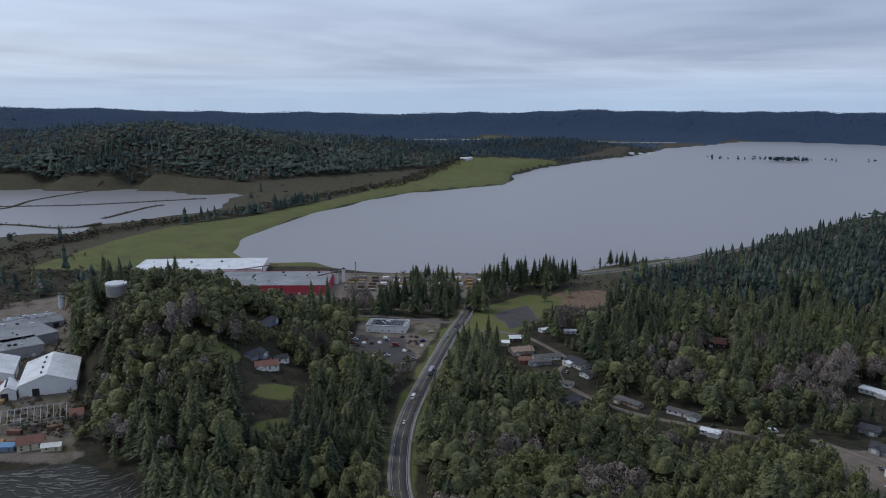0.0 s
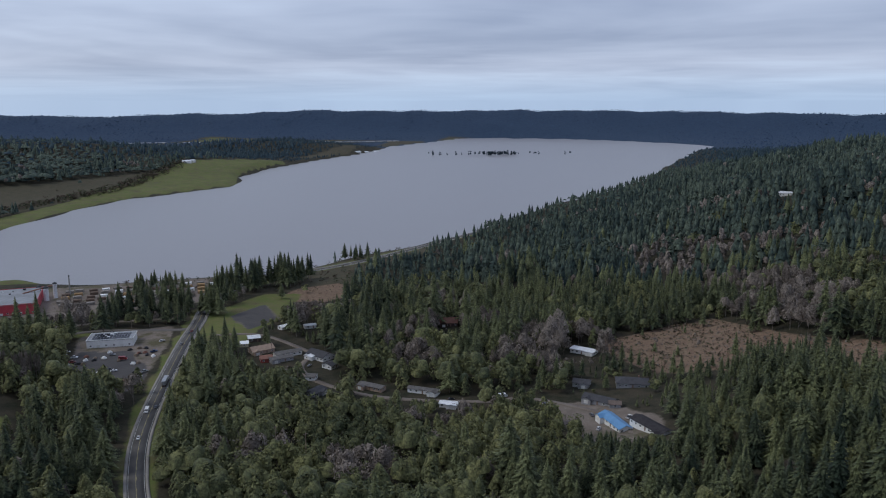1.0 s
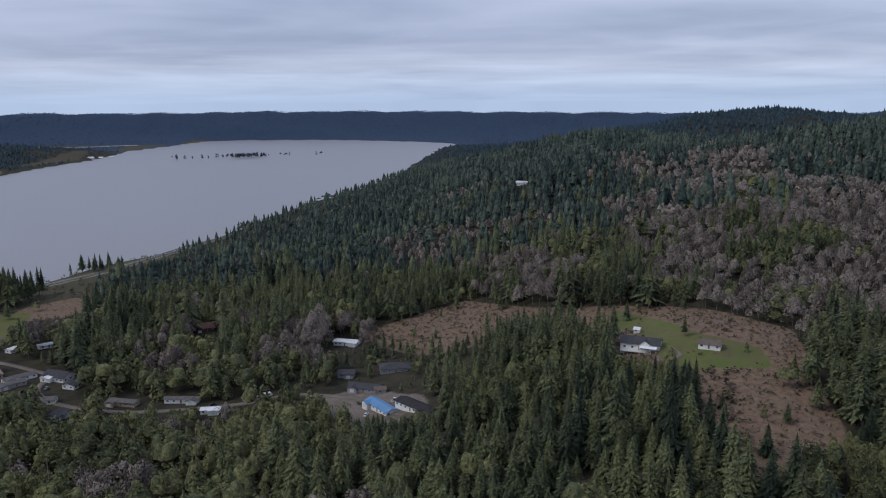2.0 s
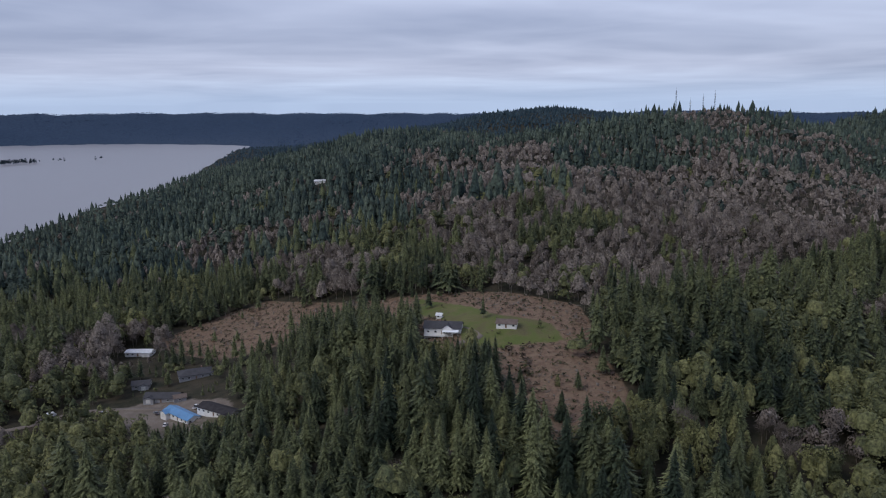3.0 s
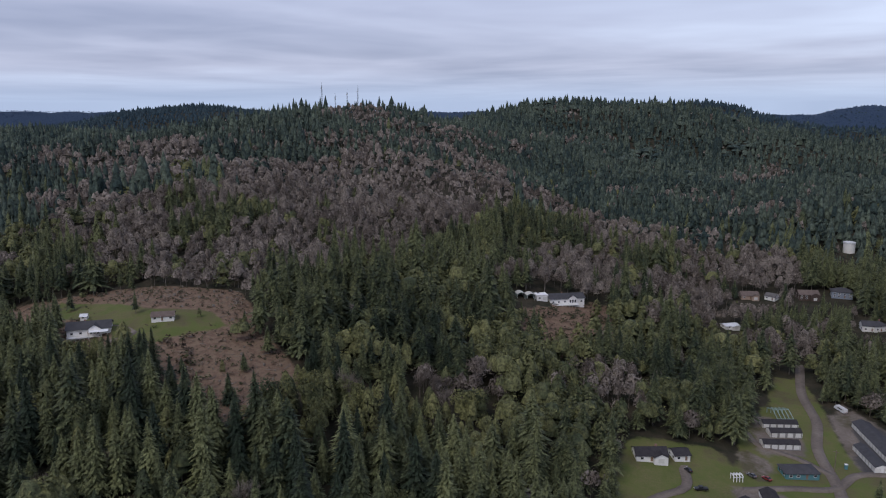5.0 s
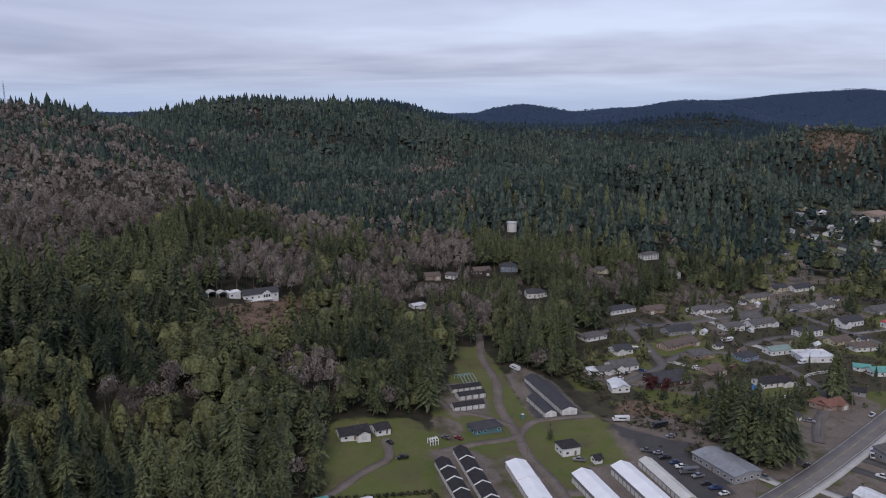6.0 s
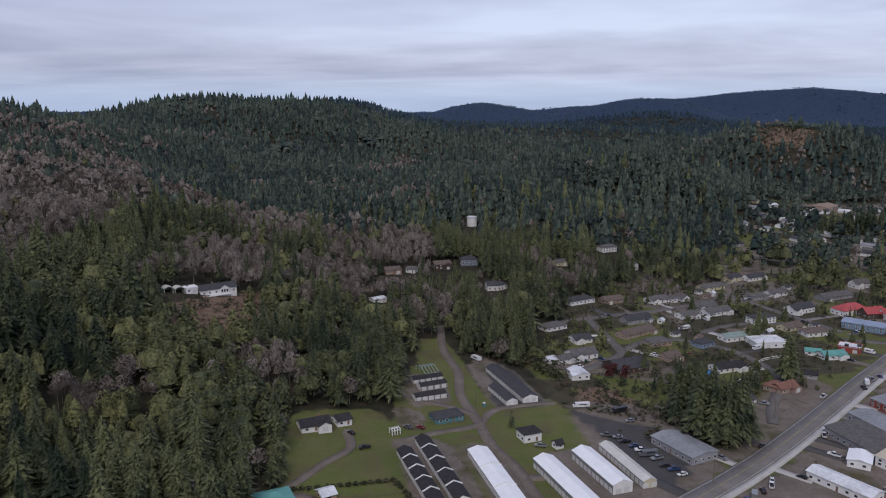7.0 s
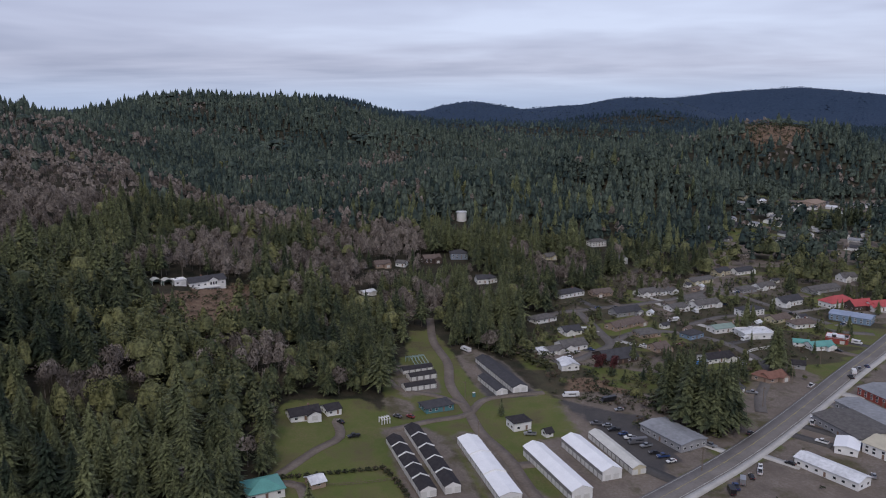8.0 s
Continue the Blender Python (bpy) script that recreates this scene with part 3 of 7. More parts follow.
def bough_crown(rng, count, radius=0.19, base=0.08, core=6, slim=1.0):
    """A fir's crown: pointed drooping boughs set in a spiral up the stem round a slim ragged core, longest low down."""
    v, f = [], []
    lean = rng.normal(0, 0.01, 2)
    for s in range(core):
        a = 6.283 * s / core
        q = radius * rng.uniform(0.52, 0.7)
        v.append((q * math.cos(a), q * math.sin(a), base))
    v.append((lean[0], lean[1], 1.0))
    f += [(s, (s + 1) % core, core) for s in range(core)]
    wave, phase = rng.uniform(0.05, 0.16), rng.uniform(0, 6.28)
    for k in range(count):
        u = (k / count) ** 1.02
        h = base + (0.985 - base) * u
        r = (1.14 * radius * (1 - u) ** 0.9 * (1 + wave * math.sin(u * 17 + phase)) + 0.012) * rng.uniform(0.7, 1.2)
        a = 2.39996 * k + rng.normal(0, 0.3)
        half = rng.uniform(0.16, 0.28) * (1 + 0.8 * u) * slim
        droop = rng.uniform(0.05, 0.42) * r
        x, y = lean[0] * h, lean[1] * h
        i = len(v)
        if k % 3:
            # broad near the stem, pointed at the tip
            q, w = 0.34 * r, half * 1.15 * r
            cx, cy, sx, sy = math.cos(a), math.sin(a), -math.sin(a), math.cos(a)
            v += [(x + q * cx + w * sx, y + q * cy + w * sy, h + 0.12 * r - 0.3 * droop), (x + q * cx - w * sx, y + q * cy - w * sy, h + 0.12 * r - 0.3 * droop * rng.uniform(0.4, 1.4)), (x + 1.1 * r * cx, y + 1.1 * r * cy, h - droop)]
        else:
            v += [(x, y, h + 0.30 * r), (x + 0.86 * r * math.cos(a - half), y + 0.86 * r * math.sin(a - half), h - droop), (x + 0.86 * r * math.cos(a + half), y + 0.86 * r * math.sin(a + half), h - droop * rng.uniform(0.5, 1.3))]
        f.append((i, i + 1, i + 2))
    return np.array(v), np.array(f)


def leaf_crown(rng, count, size, low=0.3):
    """A broadleaf crown: many leaf clumps, as loose tilted triangles on a few uneven lobes, with gaps between."""
    lobes = [(rng.normal(0, 0.11), rng.normal(0, 0.11), rng.uniform(low + 0.15, 0.85), rng.uniform(0.13, 0.22)) for _ in range(6)]
    v, f = [], []
    for k in range(count):
        x, y, z, r = lobes[k % len(lobes)]
        d = Vector(rng.normal(0, 1, 3)).normalized()
        if d.z < -0.45:
            d.z = -d.z
        c = Vector((x, y, z)) + d * r * rng.uniform(0.7, 1.08)
        n = (d + Vector(rng.normal(0, 0.5, 3))).normalized()
        t = n.orthogonal().normalized()
        b = n.cross(t)
        a0 = rng.uniform(0, 6.28)
        i = len(v)
        for j in range(3):
            a = a0 + j * 2.094 + rng.normal(0, 0.25)
            q = size * rng.uniform(0.7, 1.3)
            v.append(tuple(c + (t * math.cos(a) + b * math.sin(a)) * q))
        f.append((i, i + 1, i + 2))
    return np.array(v), np.array(f)


def spray_crown(rng, count, size, wide=0.24):
    """A cedar-like crown: hanging sprays on a full, rounded cone."""
    v, f = [], []
    for k in range(count):
        h = rng.uniform(0.08, 1.0)
        r = wide * (1 - h) ** 0.55 * rng.uniform(0.75, 1.12) * (0.75 + 0.25 * min(1, h / 0.25))
        a = rng.uniform(0, 6.28)
        c = Vector((r * math.cos(a), r * math.sin(a), h * 0.97))
        n = Vector((math.cos(a), math.sin(a), rng.uniform(0.2, 1.1))).normalized()
        t = n.cross(Vector((0, 0, 1))).normalized()
        d = n.cross(t)
        q = size * rng.uniform(0.7, 1.3)
        i = len(v)
        v += [tuple(c - d * q * 0.9), tuple(c + d * q * 0.8 + t * q * 0.75), tuple(c + d * q * 0.8 - t * q * 0.75)]
        f.append((i, i + 1, i + 2))
    return np.array(v), np.array(f)


def twig_crown(rng, count, thick, wide=0.3):
    """A leafless crown: a few rising limbs and very many fine twigs that fray out into a rounded head."""
    v, f = [], []
    lobes = [(rng.normal(0, wide * 0.35), rng.normal(0, wide * 0.35), rng.uniform(0.5, 0.74)) for _ in range(5)]
    for k in range(count):
        x, y, z = lobes[k % 5]
        d = Vector((rng.normal(0, 1), rng.normal(0, 1), rng.normal(0.25, 0.8))).normalized()
        if k % 9 == 0:
            root, tip = Vector((0, 0, rng.uniform(0.2, 0.4))), Vector((x, y, z)) + d * wide * 0.5
        else:
            q = rng.uniform(0.5, 1.0)
            tip = Vector((x, y, z)) + Vector((d.x * wide * 0.66, d.y * wide * 0.66, d.z * 0.25)) * q
            root = Vector((x, y, z)) + (tip - Vector((x, y, z))) * rng.uniform(0.2, 0.6) - Vector((0, 0, 0.04))
        side = (tip - root).cross(Vector(rng.normal(0, 1, 3))).normalized() * thick * rng.uniform(0.6, 1.4)
        i = len(v)
        v += [tuple(root + side), tuple(root - side), tuple(tip)]
        f.append((i, i + 1, i + 2))
    return np.array(v), np.array(f)


def haze_crown(rng, lobes, wide=0.2, low=0.36):
    """A leafless crown seen as a fine mesh of twigs: several uneven open domes at different heights."""
    v, f = [], []
    for k in range(lobes):
        a, q = 2.4 * k + rng.normal(0, 0.3), wide * 0.55 * (k / max(1, lobes - 1)) ** 0.5
        c = np.array((q * math.cos(a), q * math.sin(a), rng.uniform(low, 0.62) - 0.1 * (k / lobes)))
        r, h, turn = wide * rng.uniform(0.5, 0.8), rng.uniform(0.28, 0.42), rng.uniform(0, 6.28)
        i = len(v)
        v.append(tuple(c + (rng.normal(0, 0.03), rng.normal(0, 0.03), h)))
        for ring, (rr, hh) in enumerate(((0.62, 0.72), (1.0, 0.12))):
            for s in range(6):
                b = turn + 1.0472 * s + 0.5 * ring + rng.normal(0, 0.15)
                j = r * rr * rng.uniform(0.75, 1.2)
                v.append((c[0] + j * math.cos(b), c[1] + j * math.sin(b), c[2] + h * hh * rng.uniform(0.7, 1.25)))
        for s in range(6):
            n = (s + 1) % 6
            f += [(i, i + 1 + s, i + 1 + n), (i + 1 + s, i + 7 + s, i + 1 + n), (i + 1 + n, i + 7 + s, i + 7 + n)]
    return np.array(v), np.array(f)


def joined(*sets):
    """Several sets of vertices and faces as one."""
    vs, fs, base = [], [], 0
    for v, f in sets:
        vs.append(v), fs.append(f + base)
        base += len(v)
    return np.concatenate(vs), np.concatenate(fs)


def stem(height_m=0.5, r=0.013, sides=4):
    """A tapered trunk."""
    v = [(r * math.cos(6.283 * s / sides), r * math.sin(6.283 * s / sides), -0.03) for s in range(sides)]
    v += [(0.35 * r * math.cos(6.283 * s / sides), 0.35 * r * math.sin(6.283 * s / sides), height_m) for s in range(sides)]
    f = []
    for s in range(sides):
        n = (s + 1) % sides
        f += [(s, n, sides + n), (s, sides + n, sides + s)]
    return np.array(v), np.array(f)


def scatter(templates, pick, at, tall, wide, turn):
    """Many trees in one set of arrays: each takes a template, a place, a height, a width and a turn."""
    vs, fs, base = [], [], 0
    for k, (tv, tf) in enumerate(templates):
        sel = np.where(pick == k)[0]
        if not len(sel):
            continue
        c, s = np.cos(turn[sel])[:, None], np.sin(turn[sel])[:, None]
        w = (wide[sel] * tall[sel])[:, None]
        x = (tv[None, :, 0] * c - tv[None, :, 1] * s) * w + at[sel, 0:1]
        y = (tv[None, :, 0] * s + tv[None, :, 1] * c) * w + at[sel, 1:2]
        z = tv[None, :, 2] * tall[sel][:, None] + at[sel, 2:3]
        vs.append(np.stack([x, y, z], -1).reshape(-1, 3))
        fs.append((tf[None] + (base + np.arange(len(sel)) * len(tv))[:, None, None]).reshape(-1, 3))
        base += len(sel) * len(tv)
    return np.concatenate(vs), np.concatenate(fs)




# ---- building blocks ----
def shape_mesh(name, verts, faces, mats, slots=None):
    me = bpy.data.meshes.new(name)
    me.from_pydata(verts, [], faces)
    for m in mats:
        me.materials.append(m)
    if slots:
        me.polygons.foreach_set("material_index", slots)
    me.update()
    return me


def box_data(x0, y0, z0, x1, y1, z1):
    v = [(x0, y0, z0), (x1, y0, z0), (x1, y1, z0), (x0, y1, z0), (x0, y0, z1), (x1, y0, z1), (x1, y1, z1), (x0, y1, z1)]
    return v, [(0, 3, 2, 1), (4, 5, 6, 7), (0, 1, 5, 4), (1, 2, 6, 5), (2, 3, 7, 6), (3, 0, 4, 7)]


def boxes(name, list_of, mat):
    """One mesh of several boxes, each x0, y0, z0, x1, y1, z1."""
    v, f = [], []
    for b in list_of:
        bv, bf = box_data(*b)
        f += [tuple(i + len(v) for i in q) for q in bf]
        v += bv
    return shape_mesh(name, v, f, [mat])


def part(name, me, parent, label="", at=None):
    ob = new(name, me)
    ob.parent = parent
    if at is not None:
        ob.matrix_local = at
    if label:
        tagged(ob, label)
    return ob


def thing(name, x, y, turn, label, category, group="", z=None, sink=0.0):
    ob = new(name)
    ob.empty_display_size = 0.5
    base = float(height(np.array([x]), np.array([y]))[0]) if z is None else z
    ob.matrix_world = pose(x, y, base - sink, 0, 0, turn)
    return tagged(ob, label, category, group)


def paint(name, c, rough=0.6, vary=0.2, scale=0.3, **more):
    return material(name, c, rough, vary, scale, **more)


GLASS = paint("window_glass", (0.03, 0.035, 0.045), 0.12, 0.3, spec=0.6)
CONCRETE = paint("concrete", (0.32, 0.31, 0.29), 0.9, 0.25, 0.5)
RUBBER = paint("tyre_rubber", (0.02, 0.02, 0.02), 0.85)
DARK_METAL = paint("dark_metal", (0.05, 0.05, 0.055), 0.5, 0.3, metal=0.3)
WOOD = paint("weathered_wood", (0.22, 0.17, 0.13), 0.9, 0.4, 0.4)
TARP = paint("blue_tarp", (0.05, 0.22, 0.55), 0.5, 0.25)
ROOFS = {
    "dark": DARK_ROOF, "grey": GREY_ROOF, "brown": BROWN_ROOF, "steel": STEEL_ROOF,
    "slate": paint("slate_grey_roof", (0.078, 0.077, 0.084), 0.85, 0.3, 0.4, spec=0.1), "tan": paint("tan_shingles", (0.34, 0.25, 0.19), 0.9, 0.3, 0.5),
    "white": paint("white_roof", (0.90, 0.905, 0.92), 0.45, 0.12, 0.2), "teal": paint("teal_metal_roof", (0.13, 0.36, 0.32), 0.45, 0.25, 0.2),
    "redroof": paint("red_metal_roof", (0.50, 0.09, 0.09), 0.5, 0.3, 0.2), "redbrown": paint("red_brown_shingles", (0.24, 0.12, 0.09), 0.9, 0.3, 0.4),
    "blueroof": paint("blue_metal_roof", (0.12, 0.27, 0.48), 0.45, 0.25, 0.2), "bluegrey": paint("blue_grey_metal_roof", (0.30, 0.36, 0.48), 0.5, 0.25, 0.2),
    "green": paint("sage_green_roof", (0.25, 0.33, 0.29), 0.6, 0.25, 0.2), "creamroof": paint("cream_metal_roof", (0.55, 0.50, 0.38), 0.55, 0.2, 0.2),
    "greyflat": paint("weathered_grey_roofing", (0.30, 0.31, 0.33), 0.8, 0.4, 0.06), "cream": paint("cream_white_roof", (0.66, 0.65, 0.60), 0.55, 0.25, 0.2),
}
WALLS = {
    "white": WHITE, "cream": paint("cream_siding", (0.62, 0.56, 0.40)), "tan": paint("tan_siding", (0.40, 0.30, 0.24)), "grey": paint("grey_siding", (0.34, 0.34, 0.35)),
    "blue": paint("blue_siding", (0.22, 0.31, 0.42)), "teal": paint("teal_siding", (0.10, 0.24, 0.27)), "red": paint("brick_red_wall", (0.32, 0.07, 0.055)), "crimson": paint("crimson_cladding", (0.56, 0.075, 0.10)),
    "dark": paint("dark_brown_siding", (0.09, 0.065, 0.055)), "bluegrey": paint("blue_grey_siding", (0.24, 0.28, 0.34)),
}
ROOF_WORDS = {"dark": "dark shingle", "grey": "grey shingle", "brown": "brown shingle", "steel": "white metal", "slate": "slate grey", "tan": "tan shingle", "white": "white", "teal": "teal metal", "redroof": "red metal",
              "redbrown": "red brown", "blueroof": "blue metal", "bluegrey": "blue grey metal", "green": "sage green", "creamroof": "cream metal", "greyflat": "weathered grey flat", "cream": "cream white"}
WINDOW = shape_mesh("window", *(lambda v, f: (v, f))(*box_data(-0.75, -0.09, -0.6, 0.75, 0.09, 0.6)), [WHITE, GLASS], None)
GLAZED = shape_mesh("window_pane", *(lambda v, f: (v, f))(*box_data(-0.62, -0.11, -0.47, 0.62, 0.11, 0.47)), [GLASS], None)
FAR_WINDOW = shape_mesh("window", *(lambda a, b: (a[0] + b[0], a[1] + [tuple(i + 8 for i in q) for q in b[1]]))(box_data(-0.75, -0.09, -0.6, 0.75, 0.09, 0.6), box_data(-0.62, -0.11, -0.47, 0.62, 0.11, 0.47)), [WHITE, GLASS], [0] * 6 + [1] * 6)
DOOR = boxes("door", [(-0.5, -0.1, 0, 0.5, 0.1, 2.05)], paint("door_paint", (0.24, 0.16, 0.12)))
GARAGE_DOOR = boxes("garage_door", [(-1.3, -0.09, 0.05, 1.3, 0.09, 0.58), (-1.3, -0.08, 0.6, 1.3, 0.08, 1.13), (-1.3, -0.09, 1.15, 1.3, 0.09, 1.68), (-1.3, -0.08, 1.7, 1.3, 0.08, 2.2)], paint("roll_up_door", (0.72, 0.71, 0.68), 0.5))
CHIMNEY = boxes("chimney", [(-0.4, -0.3, -1.2, 0.4, 0.3, 0.8), (-0.5, -0.4, 0.8, 0.5, 0.4, 0.95)], paint("chimney_brick", (0.28, 0.16, 0.13)))
LOCKER_WALL = paint("locker_posts", (0.26, 0.25, 0.24), 0.6)
FOOTPRINTS = []
BUILDINGS = []   # x, y, half width: to keep sight lines and yards clear of tall trees


def gable_walls(lx, ly, wall, roof, deep=1.6):
    a, b = lx / 2, ly / 2
    v = [(-a, -b, -deep), (a, -b, -deep), (a, b, -deep), (-a, b, -deep), (-a, -b, wall), (a, -b, wall), (a, b, wall), (-a, b, wall), (-a, 0, wall + roof - 0.06), (a, 0, wall + roof - 0.06)]
    return v, [(0, 3, 2, 1), (0, 1, 5, 4), (2, 3, 7, 6), (1, 2, 6, 9, 5), (3, 0, 4, 8, 7), (4, 5, 9, 8), (6, 7, 8, 9)]


def gable_roof(lx, ly, wall, roof, over=0.5, thick=0.18):
    a, b = lx / 2 + over, ly / 2 + over
    drop = roof * over / (ly / 2)
    lo, hi = wall - drop + 0.05, wall + roof + 0.05
    v = []
    for x in (-a, a):
        v += [(x, -b, lo), (x, 0, hi), (x, b, lo), (x, b, lo + thick), (x, 0, hi + thick), (x, -b, lo + thick)]
    return v, [(5, 4, 3, 2, 1, 0), (6, 7, 8, 9, 10, 11), (0, 1, 7, 6), (1, 2, 8, 7), (2, 3, 9, 8), (3, 4, 10, 9), (4, 5, 11, 10), (5, 0, 6, 11)]


def hip_roof(lx, ly, wall, roof, over=0.55, thick=0.16):
    a, b = lx / 2 + over, ly / 2 + over
    r = max(0.3, a - b)
    lo, hi = wall - 0.02, wall + roof
    v = [(-a, -b, lo), (a, -b, lo), (a, b, lo), (-a, b, lo), (-a, -b, lo + thick), (a, -b, lo + thick), (a, b, lo + thick), (-a, b, lo + thick), (-r, 0, hi), (r, 0, hi)]
    return v, [(0, 3, 2, 1), (0, 1, 5, 4), (1, 2, 6, 5), (2, 3, 7, 6), (3, 0, 4, 7), (4, 5, 9, 8), (5, 6, 9), (6, 7, 8, 9), (7, 4, 8)]


def openings(root, lx, ly, wall, rng, doors=True):
    """Windows along all four walls, on one or two floors, and a front door."""
    floors = [1.5] if wall < 4.2 else [1.4, wall - 1.3]
    far = root.location.length > 520
    for y, turn, run in ((-ly / 2, 0, lx), (ly / 2, 180, lx), (-lx / 2, -90, ly), (lx / 2, 90, ly)):
        n = max(1, int(run / 3.6))
        for k in range(n):
            s = (k + 0.5) / n * run - run / 2 + rng.uniform(-0.3, 0.3)
            for h in floors:
                m = pose(s, y, h) if turn in (0, 180) else pose(y, s, h, 0, 0, 90)
                if doors and turn == 0 and k == n // 2 and h < 2 and n > 1:
                    part("door", DOOR, root, at=pose(s, y, 0.05))
                    continue
                if far:
                    part("window", FAR_WINDOW, root, at=m)
                    continue
                w = part("window", WINDOW, root, at=m)
                part("pane", GLAZED, w)


def wing(root, x, y, turn, lx, ly, wall, roof, wk, rk, rng):
    """A gabled garage wing across the street front of a house."""
    a = math.radians(turn)
    side = -1 if -math.sin(a) * x + math.cos(a) * y > 0 else 1
    wide, out = rng.uniform(5.2, 6.4), rng.uniform(1.6, 3.2)
    run = ly / 2 + out
    at = pose(rng.choice([-1, 1]) * (lx / 2 - wide / 2 - 0.4), side * run / 2, 0, 0, 0, 90)
    body = part("wing", shape_mesh("wing", *gable_walls(run, wide, wall - 0.05, roof * wide / ly * 1.05), [WALLS[wk]]), root, at=at)
    part("wing_roof", shape_mesh("wing_roof", *gable_roof(run, wide, wall - 0.05, roof * wide / ly * 1.05, 0.4), [ROOFS[rk]]), body)
    part("garage_door", GARAGE_DOOR, body, "white garage door", pose(side * run / 2, 0, 0, 0, 0, 90))


def house(x, y, lx, ly, turn, wall, roof, style, name="house", category="house", hip=False, chimney=False, label=""):
    """A house of its own: walls with gables, an overhanging roof, windows, a door and perhaps a chimney."""
    rk, wk = style.split("/")
    rng = np.random.default_rng(int(abs(x * 13 + y * 7)))
    wall = wall * 0.85
    if ly > lx * 1.25:
        lx, ly, turn = ly, lx, turn + 90
    words = label or f"{wk.replace('bluegrey', 'blue grey')} sided {'two-storey' if wall > 4.2 else 'one-storey'} {category} with a {ROOF_WORDS[rk]} roof"
    root = thing(name, x, y, turn, words, category, sink=-0.15)
    part("wall", shape_mesh("wall", *gable_walls(lx, ly, wall, 0.3 if hip else roof), [WALLS[wk]]), root)
    part("roof", shape_mesh("roof", *(hip_roof if hip else gable_roof)(lx, ly, wall, roof), [ROOFS[rk]]), root, f"{ROOF_WORDS[rk]} roof")
    if category == "mill":
        for k, s in enumerate((-0.28, 0.3)):
            part("loading_door", boxes("loading_door", [(-2.2, -0.12, -0.2, 2.2, 0.12, min(4.8, wall - 1))], DARK_METAL), root, "dark open loading door", pose(s * lx, -ly / 2, 0))
            part("loading_door", boxes("loading_door", [(-0.12, -2.2, -0.2, 0.12, 2.2, min(4.8, wall - 1))], DARK_METAL), root, "dark open loading door", pose((-1) ** k * lx / 2, s * ly * 0.7, 0))
        for k in range(4):
            part("ridge_vent", boxes("ridge_vent", [(-1.1, -0.6, -0.3, 1.1, 0.6, 0.8)], DARK_METAL), root, at=pose((k - 1.5) * lx * 0.22, ly * 0.12, wall + roof * 0.8))
    else:
        openings(root, lx, ly, wall, rng)
    if chimney:
        part("chimney", CHIMNEY, root, "brick chimney", pose(lx * 0.2, ly * 0.12, wall + roof * 0.9))
    if category == "house" and lx > 10 and not hip:
        wing(root, x, y, turn, lx, ly, wall, roof, wk, rk, rng)
    BUILDINGS.append((x, y, 0.5 * math.hypot(lx, ly)))
    return root


def storage(x, y, lx, ly, turn, wall, roof, style, bays=1, label=""):
    """A row of storage lockers: long walls lined with roll-up doors under a low roof, in one or more stepped bays."""
    root = thing("storage_building", x, y, turn, label, "storage building", "storage rows")
    wk = "cream" if style == "cream" else "white"
    part("wall", shape_mesh("wall", *gable_walls(lx, ly, wall, roof), [LOCKER_WALL]), root)
    for s in (-1, 1):
        v = [(0, -ly / 2 + 0.06, -0.2), (0, ly / 2 - 0.06, -0.2), (0, ly / 2 - 0.06, wall), (0, 0, wall + roof - 0.1), (0, -ly / 2 + 0.06, wall)]
        part("gable", shape_mesh("gable", v + [(0.05 * s, b, c) for _, b, c in v], [(0, 1, 2, 3, 4), (9, 8, 7, 6, 5)] + [(i, 5 + i, 5 + (i + 1) % 5, (i + 1) % 5) for i in range(5)], [WALLS[wk]]), root, at=pose(s * (lx / 2 + 0.005), 0, 0))
    run = lx / bays
    for k in range(bays):
        mid = (k + 0.5) * run - lx / 2
        me = shape_mesh("roof", *gable_roof(run - 0.5 if bays > 1 else run, ly, wall, roof, 0.22, 0.12), [ROOFS[style]])
        part("roof", me, root, f"{ROOF_WORDS[style]} roof", pose(mid, 0, 0.12 * (k % 2)))
        if bays > 1 and k:
            a, t = ly / 2 + 0.3, 0.22
            v = [(-t, -a, wall - 0.1), (-t, 0, wall + roof - 0.1), (-t, a, wall - 0.1), (-t, a, wall + 0.55), (-t, 0, wall + roof + 0.6), (-t, -a, wall + 0.55)]
            v += [(t, py, pz) for _, py, pz in v]
            part("parapet", shape_mesh("parapet", v, [(5, 4, 3, 2, 1, 0), (6, 7, 8, 9, 10, 11)] + [(i, (i + 1) % 6, 6 + (i + 1) % 6, 6 + i) for i in range(6)], [WHITE]), root, "white gable parapet", pose(k * run - lx / 2, 0, 0))
    n = max(2, int(lx / 3.1))
    for k in range(n):
        s = (k + 0.5) * lx / n - lx / 2
        part("roll_up_door", GARAGE_DOOR, root, at=pose(s, -ly / 2, 0.1))
        part("roll_up_door", GARAGE_DOOR, root, at=pose(s, ly / 2, 0.1))
    for s in (-1, 1):
        part("roll_up_door", GARAGE_DOOR, root, at=pose(s * lx / 2, -1.9, 0.1, 0, 0, 90))
        part("roll_up_door", GARAGE_DOOR, root, at=pose(s * lx / 2, 1.9, 0.1, 0, 0, 90))
    BUILDINGS.append((x, y, 0.5 * math.hypot(lx, ly)))
    return root


